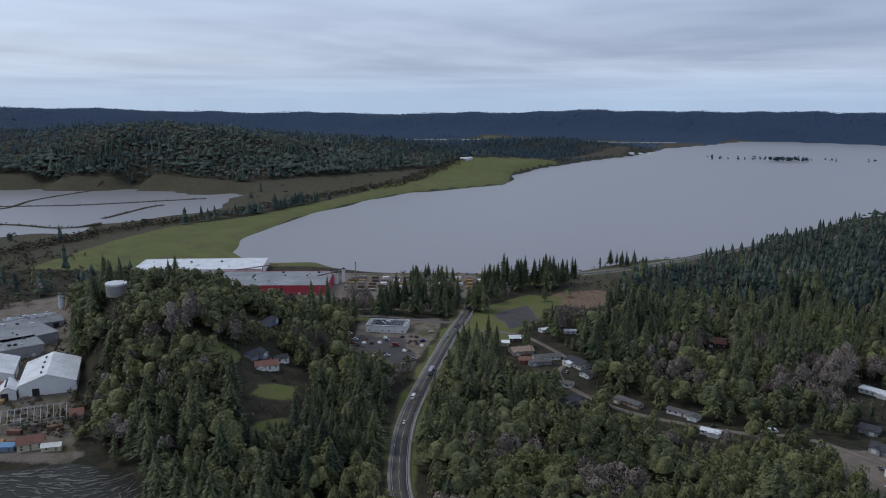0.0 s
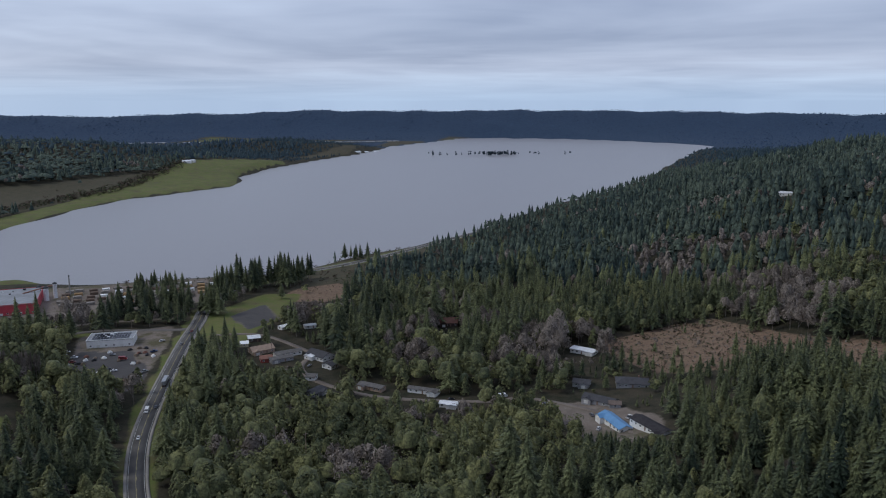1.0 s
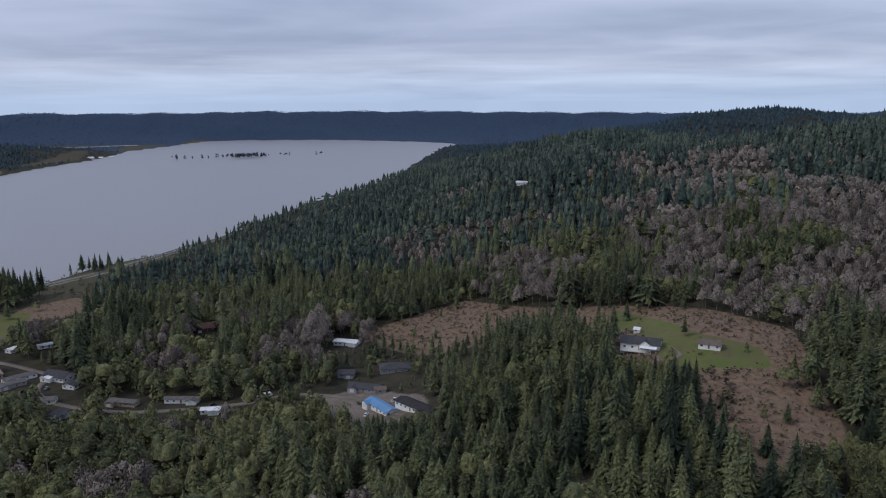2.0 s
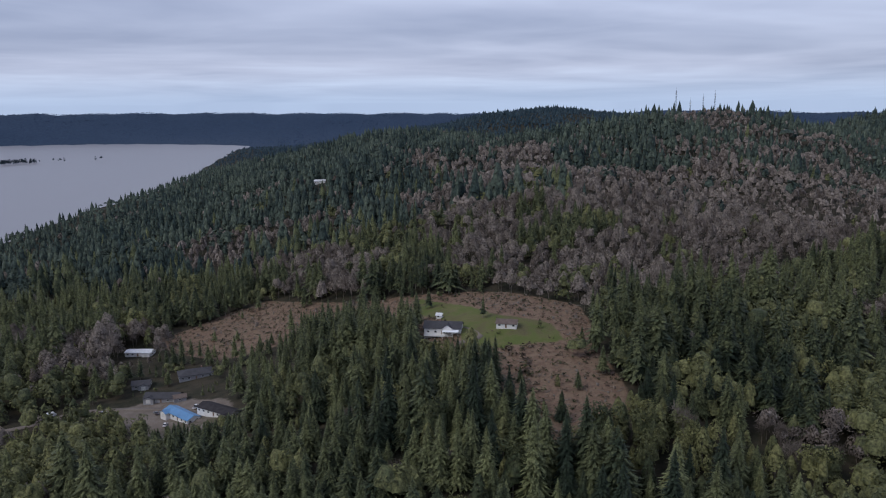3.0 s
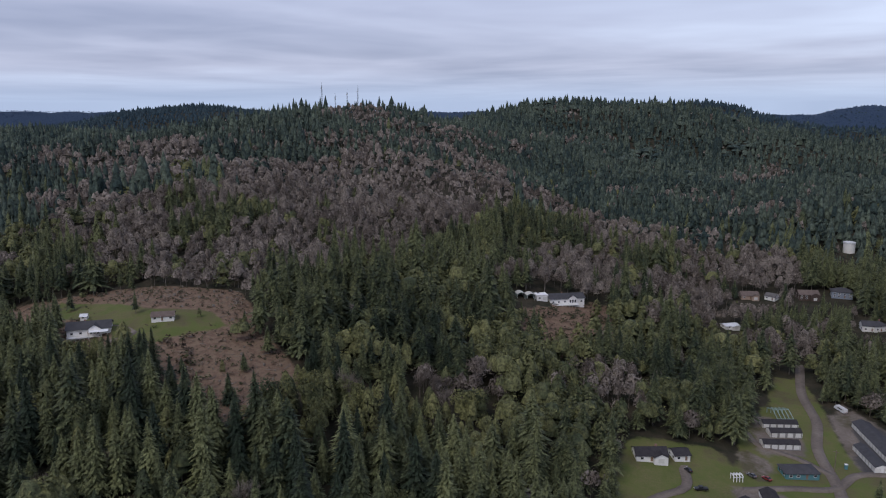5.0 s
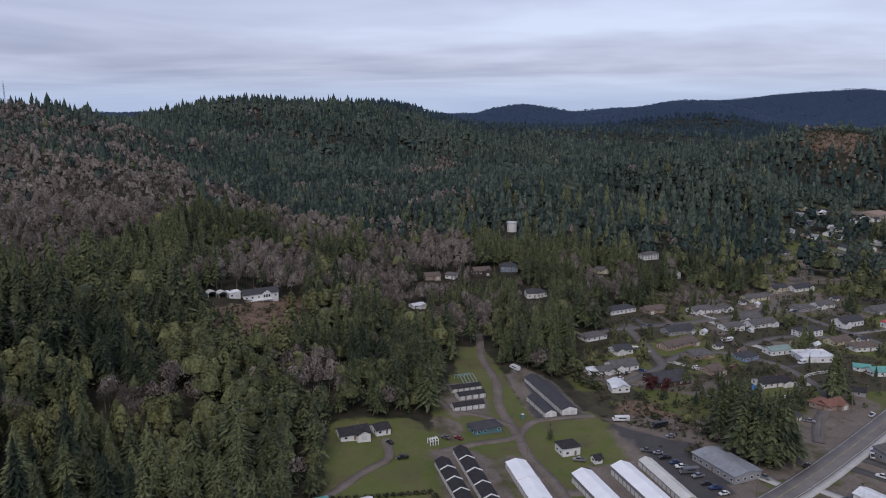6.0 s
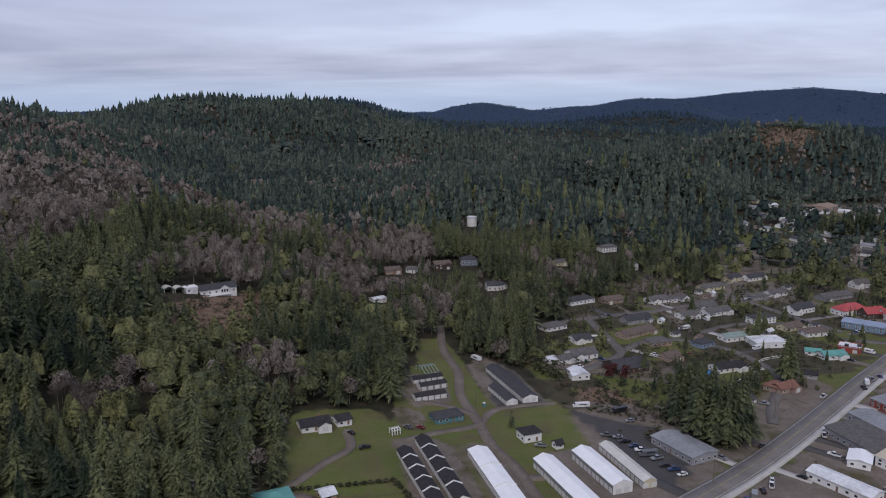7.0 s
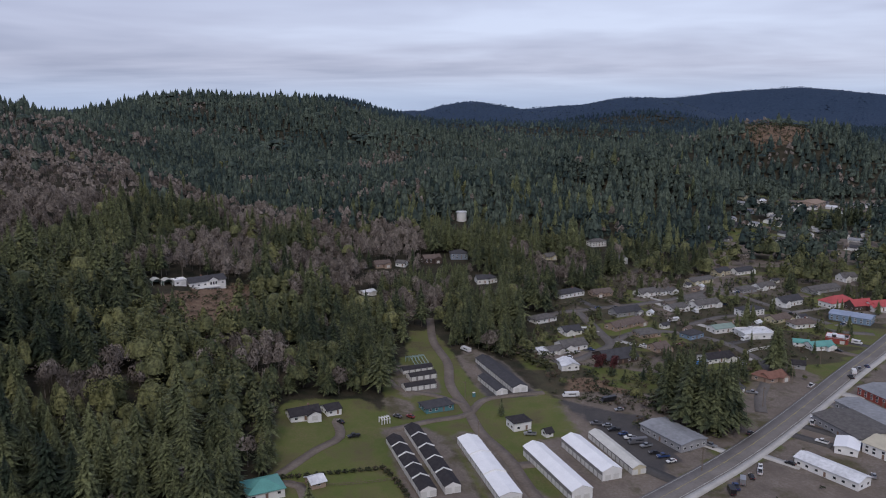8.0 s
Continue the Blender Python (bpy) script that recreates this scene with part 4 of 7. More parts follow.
def flat_hall(x, y, lx, ly, turn, wall, style, name, category, label, vents=6):
    """A flat-roofed block with a parapet, roof vents and a glazed strip."""
    rk, wk = style.split("/")
    rng = np.random.default_rng(int(abs(x * 3 + y)))
    root = thing(name, x, y, turn, label, category)
    a, b = lx / 2, ly / 2
    part("wall", boxes("wall", [(-a, -b, -1.5, a, b, wall)], WALLS[wk]), root)
    part("roof", boxes("roof", [(-a - 0.3, -b - 0.3, wall + 0.004, a + 0.3, b + 0.3, wall + 0.3)], ROOFS[rk]), root, f"{ROOF_WORDS[rk]} roof")
    rim = [(-a - 0.35, -b - 0.35, wall + 0.305, a + 0.35, -b - 0.1, wall + 0.7), (-a - 0.35, b + 0.1, wall + 0.305, a + 0.35, b + 0.35, wall + 0.7),
           (-a - 0.35, -b - 0.1, wall + 0.305, -a - 0.1, b + 0.1, wall + 0.7), (a + 0.1, -b - 0.1, wall + 0.305, a + 0.35, b + 0.1, wall + 0.7)]
    part("parapet", boxes("parapet", rim, WALLS[wk]), root)
    for _ in range(vents):
        vx, vy, s = rng.uniform(-a * 0.85, a * 0.85), rng.uniform(-b * 0.8, b * 0.8), rng.uniform(0.5, 1.3)
        part("roof_vent", boxes("roof_vent", [(-s, -s * 0.7, 0, s, s * 0.7, s), (-s * 1.1, -s * 0.8, s, s * 1.1, s * 0.8, s + 0.12)], DARK_METAL if rng.random() < 0.4 else STEEL_ROOF), root, at=pose(vx, vy, wall + 0.3))
    n = max(2, int(lx / 5))
    for k in range(n):
        s = (k + 0.5) * lx / n - a
        if k % 3 == 1:
            part("roll_up_door", GARAGE_DOOR, root, at=pose(s, -b, 0.1))
        else:
            w = part("window", WINDOW, root, at=pose(s, -b, min(1.7, wall - 1)))
            part("pane", GLAZED, w)
    BUILDINGS.append((x, y, 0.5 * math.hypot(lx, ly)))
    return root


def deck_house(x, y, lx, ly, turn, wall, roof, style, porch):
    """A long house on a slope: a gable over the middle of its front, a deck with a rail, and perhaps an open porch under a white roof."""
    rk, wk = style.split("/")
    rng = np.random.default_rng(int(abs(x * 5 + y)))
    root = thing("house", x, y, turn, f"long {wk} house with a {ROOF_WORDS[rk]} roof and a front deck", "house", sink=-0.3)
    part("wall", shape_mesh("wall", *gable_walls(lx, ly, wall, roof, 3.0), [WALLS[wk]]), root)
    part("roof", shape_mesh("roof", *gable_roof(lx, ly, wall, roof, 0.7), [ROOFS[rk]]), root, f"{ROOF_WORDS[rk]} roof")
    openings(root, lx, ly, wall, rng)
    run = ly / 2 + 1.2
    gable = part("front_gable", shape_mesh("front_gable", *gable_walls(run, 6.0, wall + 0.1, 2.1), [WALLS[wk]]), root, at=pose(lx * 0.14, -run / 2, 0, 0, 0, 90))
    part("gable_roof", shape_mesh("gable_roof", *gable_roof(run, 6.0, wall + 0.1, 2.1, 0.4), [ROOFS[rk]]), gable)
    for s in (-1.7, 0.0, 1.7):
        part("tall_window", boxes("tall_window", [(-0.12, -0.7, -1.1, 0.1, 0.7, 1.1)], WHITE), gable, at=pose(-run / 2, s, 2.0))
        part("glazing", boxes("glazing", [(-0.16, -0.55, -0.95, -0.122, 0.55, 0.95)], GLASS), gable, at=pose(-run / 2, s, 2.0))
    out = -ly / 2 - 3.4
    part("deck", boxes("deck", [(-lx * 0.48, out, -0.35, lx * 0.3, -ly / 2 - 0.02, -0.1)], WHITE), root, "pale wooden deck")
    part("deck_rail", boxes("deck_rail", [(-lx * 0.48, out, 0.75, lx * 0.3, out + 0.08, 0.9), (-lx * 0.48, out, 0.2, lx * 0.3, out + 0.06, 0.28)], WHITE), root)
    for k in range(9):
        px = -lx * 0.48 + lx * 0.78 * k / 8
        part("deck_post", boxes("deck_post", [(px - 0.08, out, -3.2, px + 0.08, out + 0.16, 0.9)], WHITE), root)
    if porch:
        x0, x1, y0 = lx * 0.02, lx * 0.46, -ly / 2 - porch
        part("porch_roof", boxes("porch_roof", [(x0, y0 - 0.4, wall - 0.75, x1, -ly / 2 - 0.03, wall - 0.55)], ROOFS["white"]), root, "white porch roof")
        for k in range(4):
            px = x0 + 0.2 + (x1 - x0 - 0.4) * k / 3
            part("porch_post", boxes("porch_post", [(px - 0.1, y0 - 0.1, -2.5, px + 0.1, y0 + 0.1, wall - 0.76)], WHITE), root)
    part("chimney", CHIMNEY, root, "brick chimney", pose(-lx * 0.1, ly * 0.1, wall + roof * 0.9))
    BUILDINGS.append((x, y, 0.5 * math.hypot(lx, ly)))
    return root


def shelter(x, y, turn, lx, ly):
    """A steel shelter for vehicles: pale arched roof, green cladding, open towards the slope."""
    root = thing("carport", x, y, turn, "green steel carport with a pale arched roof", "carport", "hillside carports")
    a, b, n = lx / 2, ly / 2, 6
    arch = [(-a + lx * k / n, 2.6 + 1.1 * math.sin(math.pi * k / n)) for k in range(n + 1)]
    v = [(px, py, pz + lift) for py in (-b - 0.2, b + 0.2) for lift in (0.0, 0.12) for px, pz in arch]
    m = n + 1
    f = [(k, k + 1, m + k + 1, m + k) for k in range(n)] + [(2 * m + k, 3 * m + k, 3 * m + k + 1, 2 * m + k + 1) for k in range(n)]
    f += [(m + k, m + k + 1, 3 * m + k + 1, 3 * m + k) for k in range(n)] + [(k, 2 * m + k, 2 * m + k + 1, k + 1) for k in range(n)]
    part("roof", shape_mesh("roof", v, f, [ROOFS["cream"]]), root, "pale arched metal roof")
    for s in (-1, 1):
        part("side_panel", boxes("side_panel", [(s * a - 0.04, -b, -1.0, s * a + 0.04, b, 2.6)], ROOFS["green"]), root)
        for py in (-b, 0, b):
            part("post", boxes("post", [(s * (a - 0.12) - 0.07, py - 0.07, -1.5, s * (a - 0.12) + 0.07, py + 0.07, 2.6)], WHITE), root)
    part("back_panel", boxes("back_panel", [(-a + 0.05, b - 0.06, -1.0, a - 0.05, b + 0.02, 3.1)], ROOFS["green"]), root)
    BUILDINGS.append((x, y, 0.5 * math.hypot(lx, ly)))


def ring_wall(r, h, sides=28, top=0.0):
    v = [(r * math.cos(6.28318 * k / sides), r * math.sin(6.28318 * k / sides), z) for z in (-1.0, h) for k in range(sides)] + [(0, 0, h + top)]
    return v, [(k, (k + 1) % sides, sides + (k + 1) % sides, sides + k) for k in range(sides)] + [(sides + k, sides + (k + 1) % sides, 2 * sides) for k in range(sides)]


def tank(x, y, r, h, label):
    root = thing("water_tank", x, y, 0, label, "water tank")
    part("wall", shape_mesh("wall", *ring_wall(r, h), [CONCRETE if r > 6 else WHITE]), root)
    part("roof", shape_mesh("roof", [(px, py, pz + h + 1.02) for px, py, pz in ring_wall(r + 0.25, 0.35, 28, r * 0.06)[0]], ring_wall(r, 0.3)[1], [STEEL_ROOF]), root, "pale domed tank roof")
    part("ladder", boxes("ladder", [(r, -0.3, 0, r + 0.08, -0.22, h), (r, 0.22, 0, r + 0.08, 0.3, h)] + [(r, -0.22, 0.4 * k, r + 0.06, 0.22, 0.4 * k + 0.05) for k in range(1, int(h / 0.4))], DARK_METAL), root)
    BUILDINGS.append((x, y, r + 2))


# ---- buildings ----
storage(288.1, -61.8, 50.4, 6.5, -175, 2.8, 1.6, "dark", 5, "row of white storage lockers with dark stepped roofs")
storage(293.8, -71.8, 59.4, 6.5, -176, 2.8, 1.6, "dark", 5, "row of white storage lockers with dark stepped roofs")
storage(373.4, -83.8, 16.9, 6.0, -81, 2.6, 1.2, "dark", 1, "short row of white lockers under a dark roof")
storage(387.7, -88.3, 15.2, 6.0, -79, 2.6, 1.2, "dark", 1, "short row of white lockers under a dark roof")
storage(397.8, -87.5, 17.2, 6.0, -81, 2.6, 1.2, "dark", 1, "short row of white lockers under a dark roof")
storage(384.3, -131.5, 51.1, 8.5, -174, 2.8, 1.6, "slate", 1, "long white locker row with a slate roof")
storage(369.0, -122.2, 23.7, 6.0, -173, 2.6, 1.3, "slate", 1, "long white locker row with a slate roof")
storage(279.9, -92.3, 54.5, 9.0, -178, 3.0, 1.3, "white", 3, "long white metal storage building with pale roof")
storage(269.6, -117.9, 42.1, 9.0, -174, 4.2, 1.8, "white", 1, "long white metal storage building with pale roof")
storage(277.9, -136.6, 33.8, 9.0, -174, 4.0, 1.8, "white", 1, "long white metal storage building with pale roof")
storage(281.1, -149.7, 36.9, 6.0, -176, 3.0, 1.3, "cream", 1, "long white metal storage building with pale roof")
house(346.2, -86.6, 14.5, 9.0, -78, 3.0, 1.8, "slate/teal", "house", "house", hip=True)
house(340.9, -22.6, 14.0, 9.0, -77, 3.2, 2.2, "dark/white", "house", "house", chimney=True)
house(346.0, -35.8, 7.2, 8.0, -71, 3.0, 1.5, "dark/white", "house", "house")
house(317.7, -118.9, 8.8, 8.0, -81, 4.6, 2.0, "dark/white", "house", "house", hip=True)
house(306.2, -128.5, 3.7, 4.0, -77, 2.5, 1.5, "dark/white", "garage", "garage")
house(290.5, -182.0, 25.5, 15.0, -166, 4.0, 1.0, "greyflat/grey", "shop_building", "shop")
house(699.5, -332.5, 18.1, 9.0, -74, 5.5, 2.4, "grey/white", "house", "house", hip=True)
house(645.6, -261.6, 10.4, 9.0, -77, 3.2, 2.4, "grey/cream", "house", "house")
house(632.8, -321.0, 18.1, 9.0, -66, 5.0, 2.4, "grey/white", "house", "house")
house(535.3, -234.3, 23.4, 10.0, -72, 3.4, 2.6, "slate/white", "house", "house", hip=True, chimney=True)
house(533.2, -259.8, 16.3, 10.0, -81, 3.0, 2.4, "brown/tan", "house", "house")
house(529.2, -295.6, 16.8, 10.0, -77, 3.0, 2.4, "grey/white", "house", "house")
house(528.7, -308.0, 5.6, 8.0, -73, 3.4, 2.2, "grey/white", "garage", "garage", hip=True)
house(529.0, -318.2, 6.1, 8.0, -79, 3.4, 2.2, "grey/white", "garage", "garage", chimney=True)
house(505.6, -321.0, 18.5, 11.0, -81, 3.2, 2.6, "grey/white", "house", "house")
house(479.6, -191.9, 17.4, 10.0, -71, 3.0, 2.4, "grey/white", "house", "house", hip=True)
house(450.3, -199.8, 12.4, 10.0, -83, 3.0, 2.4, "slate/white", "house", "house")
house(421.6, -188.5, 16.9, 11.0, -80, 3.4, 2.8, "grey/white", "house", "house", chimney=True)
house(416.5, -175.0, 11.0, 8.0, -71, 2.8, 1.4, "grey/white", "house", "house")
house(416.8, -167.2, 6.4, 8.0, -82, 2.6, 0.8, "steel/white", "garage", "garage")
house(390.0, -173.5, 8.4, 12.0, -89, 3.4, 1.4, "steel/white", "house", "house")
house(396.5, -205.5, 21.4, 16.0, -81, 3.4, 3.4, "slate/dark", "hall", "hall")
house(482.9, -255.0, 21.2, 10.0, -78, 3.4, 2.8, "slate/grey", "house", "house")
house(456.3, -241.4, 28.3, 10.0, -67, 3.0, 2.4, "brown/tan", "house", "house")
house(434.7, -246.0, 14.6, 11.0, -84, 3.0, 2.6, "grey/tan", "house", "house", hip=True)
house(406.5, -239.0, 10.4, 9.0, -75, 3.0, 2.2, "brown/tan", "house", "house", chimney=True)
house(486.7, -296.8, 14.6, 9.0, -76, 3.0, 2.0, "grey/white", "house", "house")
house(425.1, -272.5, 12.1, 9.0, -72, 3.4, 2.4, "slate/blue", "house", "house", hip=True)
house(432.9, -298.5, 15.8, 9.0, -83, 3.6, 1.6, "green/white", "shed", "shed")
flat_hall(418.1, -313.3, 20.6, 14.0, -96, 3.4, "steel/white", "flat_roofed_building", "building", "low white building with a flat pale roof", 3)
house(464.3, -341.4, 18.2, 10.0, -79, 5.2, 2.4, "slate/white", "house", "house", hip=True)
house(482.9, -386.3, 21.8, 10.0, -75, 4.4, 3.0, "slate/white", "house", "house")
house(445.8, -351.0, 16.3, 9.0, -73, 3.0, 2.2, "brown/cream", "house", "house")
house(430.9, -358.3, 17.3, 10.0, -89, 3.2, 2.6, "brown/white", "house", "house", hip=True, chimney=True)
house(540.6, -487.5, 14.5, 9.0, -87, 4.5, 3.0, "grey/white", "house", "house")
house(513.1, -439.9, 31.5, 11.0, -79, 3.2, 2.4, "grey/grey", "house", "house")
house(471.4, -419.6, 23.4, 12.0, -80, 4.6, 4.0, "redroof/white", "house", "house", hip=True)
house(459.7, -428.7, 16.2, 10.0, -89, 4.4, 3.6, "redroof/dark", "house", "house", chimney=True)
house(455.0, -439.5, 15.4, 10.0, -87, 4.0, 3.4, "redroof/white", "house", "house")
house(434.7, -401.1, 26.0, 14.0, -143, 5.0, 1.2, "bluegrey/blue", "shop_building", "shop")
house(490.5, -322.2, 22.5, 10.0, -76, 3.4, 2.4, "grey/white", "house", "house")
house(382.2, -262.2, 19.0, 10.0, -83, 3.0, 1.8, "dark/white", "house", "house", chimney=True)
house(346.6, -269.2, 10.1, 9.0, -152, 3.2, 2.6, "redbrown/tan", "house", "house", hip=True)
house(345.6, -273.1, 13.4, 8.0, -75, 3.0, 2.2, "redbrown/tan", "house", "house")
house(333.9, -241.5, 10.0, 7.0, -67, 2.8, 1.6, "slate/white", "house", "house")
house(359.6, -300.2, 6.7, 7.0, -121, 3.0, 1.6, "dark/grey", "house", "house")
house(386.9, -336.1, 15.0, 9.0, -92, 3.2, 1.8, "teal/white", "house", "house")
house(395.0, -329.6, 8.9, 7.0, -123, 2.8, 1.4, "teal/white", "house", "house")
flat_hall(395.7, -356.7, 12.7, 10.0, -136, 3.4, "steel/red", "flat_roofed_building", "building", "low white building with a flat pale roof", 3)
house(560.2, -360.6, 23.7, 9.0, -76, 3.0, 2.2, "grey/cream", "house", "house", chimney=True)
house(584.8, -418.0, 21.2, 9.0, -75, 3.4, 2.6, "slate/white", "house", "house")
house(525.4, -380.9, 15.2, 9.0, -78, 3.0, 2.4, "grey/grey", "house", "house", hip=True)
house(531.8, -401.4, 17.3, 9.0, -77, 3.0, 2.4, "grey/white", "house", "house")
house(584.0, -396.0, 16.6, 8.0, -71, 4.0, 2.4, "slate/cream", "house", "house", chimney=True)
house(652.3, -179.1, 15.0, 10.0, -97, 5.5, 2.8, "slate/bluegrey", "house", "house", hip=True)
house(644.3, -152.3, 15.0, 10.0, -83, 5.0, 2.6, "brown/dark", "house", "house")
house(580.4, -178.3, 7.9, 9.0, -91, 4.4, 2.6, "slate/white", "house", "house")
house(581.1, -184.9, 10.8, 9.0, -65, 4.4, 2.6, "slate/white", "house", "house", hip=True, chimney=True)
house(638.8, -108.0, 13.4, 10.0, -82, 3.4, 2.4, "brown/tan", "house", "house")
house(639.3, -125.5, 8.3, 8.0, -123, 3.2, 2.0, "grey/white", "house", "house")
house(559.8, -84.2, 10.3, 7.0, -63, 2.6, 0.8, "steel/white", "house", "house")
house(277.0, -266.2, 29.2, 22.0, -179, 4.6, 1.6, "grey/grey", "shop_building", "shop")
house(253.0, -265.2, 18.1, 18.0, -163, 5.0, 1.4, "creamroof/white", "shop_building", "shop")
house(286.2, -285.3, 35.8, 14.0, -179, 4.2, 1.0, "greyflat/grey", "shop_building", "shop")
house(301.5, -311.8, 29.1, 20.0, -178, 5.0, 1.2, "greyflat/red", "shop_building", "shop")
house(244.0, -226.1, 27.0, 9.0, -161, 4.0, 1.4, "steel/white", "shed", "shed")
house(276.4, -3.4, 13.6, 12.0, -77, 3.2, 2.6, "teal/white", "house", "house", hip=True)
house(280.1, -23.2, 5.8, 7.0, -72, 2.4, 1.4, "steel/tan", "shed", "shed")
tank(-247, 576, 8.0, 7.5, "round pale concrete water tank on the wooded knoll")
house(-283.7, 485.1, 9.6, 20.0, 24, 7.0, 3.0, "steel/white", "mill_building", "mill")
house(-268.5, 510.8, 34.2, 50.0, 21, 9.0, 6.0, "steel/white", "mill_building", "mill")
flat_hall(-352.0, 597.2, 66.7, 60.0, 47, 8.0, "greyflat/grey", "mill_building", "mill", "large mill shed with a weathered grey flat roof", 14)
flat_hall(-356.7, 651.3, 40, 14.0, 35, 6.0, "greyflat/grey", "mill_building", "mill", "large mill shed with a weathered grey flat roof", 14)
house(-229.5, 407.5, 13.3, 9.0, 25, 5.0, 3.0, "redbrown/cream", "shed", "shed")
house(-222.1, 448.0, 7.5, 9.0, 19, 5.0, 2.5, "redbrown/tan", "shed", "shed")
flat_hall(-46.4, 639.3, 33.6, 20.0, -7, 5.6, "greyflat/white", "shop_building", "shop", "white flat-roofed roadside shop in a gravel yard", 8)
house(58.6, 609.5, 9.1, 9.0, 1, 3.4, 0.8, "steel/dark", "house", "house")
house(50.2, 598.2, 5.8, 7.0, -4, 3.0, 1.2, "white/cream", "garage", "garage")
house(60.7, 578.7, 17.1, 11.0, 15, 3.2, 2.2, "tan/tan", "house", "house")
house(61.3, 556.3, 8.4, 9.0, 1, 3.2, 1.4, "redbrown/red", "house", "house")
house(78.3, 564.1, 20.3, 7.0, 10, 3.0, 0.9, "grey/white", "house", "house")
house(71.6, 552.8, 16.9, 7.0, 11, 3.0, 0.9, "grey/grey", "house", "house")
house(95.5, 551.9, 12.9, 6.0, 31, 3.0, 0.9, "steel/white", "house", "house")
house(102.5, 526.1, 7.3, 9.0, 36, 3.0, 1.4, "slate/white", "house", "house")
house(83.5, 477.8, 11.9, 8.0, 43, 3.0, 1.4, "slate/grey", "house", "house")
house(106.8, 630.6, 9.5, 6.0, 3, 2.8, 0.9, "steel/white", "house", "house")
house(85.3, 634.4, 7.0, 6.0, 29, 2.8, 1.2, "white/white", "house", "house")
house(-136.7, 583.9, 22.7, 8.0, 81, 3.0, 1.4, "slate/blue", "house", "house")
house(-125.1, 494.9, 14.1, 8.0, 63, 3.0, 1.6, "slate/bluegrey", "house", "house")
house(218.5, 598.9, 14.9, 11.0, -16, 3.6, 3.2, "redbrown/dark", "house", "house")
house(286.4, 489.6, 18.5, 8.0, -53, 3.2, 0.6, "steel/white", "house", "house")
house(278.1, 412.8, 20.5, 12.0, -29, 3.2, 2.6, "slate/grey", "house", "house", hip=True, chimney=True)
house(243.7, 394.9, 20.2, 9.0, -54, 3.0, 2.0, "slate/grey", "house", "house")
house(231.1, 357.8, 23.6, 8.0, -93, 3.0, 1.6, "blueroof/white", "house", "house")
house(241.7, 338.6, 25.3, 9.0, -84, 3.2, 1.4, "dark/white", "house", "house")
house(149.8, 456.5, 20.7, 5.0, -39, 3.0, 0.8, "grey/white", "house", "house")
house(120.0, 474.7, 18.3, 6.0, -50, 3.0, 0.9, "grey/tan", "house", "house")
house(157.0, 428.8, 11.1, 5.0, -31, 2.8, 0.5, "steel/white", "house", "house")
house(250.4, 429.1, 10.7, 9.0, -40, 3.0, 1.6, "slate/grey", "house", "house")
house(247.4, 384.2, 6.9, 6.0, -29, 2.8, 1.2, "brown/grey", "house", "house")
house(85.8, 506.7, 6.6, 7.0, -28, 3.0, 1.0, "grey/white", "house", "house")
house(100.1, 549.5, 18.3, 12.0, -58, 3.4, 2.6, "slate/white", "house", "house")
deck_house(343.0, 263.0, 21.0, 11.0, -60, 3.6, 2.6, "slate/white", 5.0)
house(363.0, 232.5, 11.5, 7.5, -64, 2.8, 1.7, "brown/white", "shed", "shed")
house(366.6, 284.3, 3.4, 4.0, -67, 2.4, 1.0, "steel/white", "garage", "garage")
shelter(513.2, 58.2, -68, 5.6, 7.0)
shelter(515.8, 51.8, -68, 5.6, 7.0)
flat_hall(518.6, 44.6, 7.5, 7.0, -68, 3.2, "white/white", "annex", "annex", "low white flat-roofed annex beside the hillside house", 2)
deck_house(525.0, 28.5, 24.0, 10.0, -68, 3.8, 2.4, "slate/white", 0.0)
tank(787, -218, 5.2, 8.5, "tall white water tank among the trees")
flat_hall(-270, 858, 138, 60, 5, 9.0, "steel/white", "warehouse", "warehouse", "huge white flat-roofed mill warehouse by the field", 10)
flat_hall(-180, 789, 127, 66, 2, 9.0, "greyflat/crimson", "sawmill", "sawmill", "sawmill with a red front wall and grey roof", 26)


# ---- vehicles ----
def profile_mesh(name, outline, half, mat, bevel=0.0):
    """A body from its side outline (x, z), as wide as twice half, narrowed towards the top."""
    n = len(outline)
    top = max(z for _, z in outline)
    v = []
    for s in (-1, 1):
        v += [(x, s * half * (1 - bevel * (z / top) ** 2), z) for x, z in outline]
    return shape_mesh(name, v, [tuple(range(n)), tuple(range(2 * n - 1, n - 1, -1))] + [(i, n + i, n + (i + 1) % n, (i + 1) % n) for i in range(n)], [mat])


def wheel_mesh(r=0.34, w=0.11, sides=12):
    v = [(r * math.cos(6.28318 * k / sides), y, r * math.sin(6.28318 * k / sides)) for y in (-w, w) for k in range(sides)]
    return shape_mesh("wheel", v, [tuple(range(sides)), tuple(range(2 * sides - 1, sides - 1, -1))] + [(k, sides + k, sides + (k + 1) % sides, (k + 1) % sides) for k in range(sides)], [RUBBER])


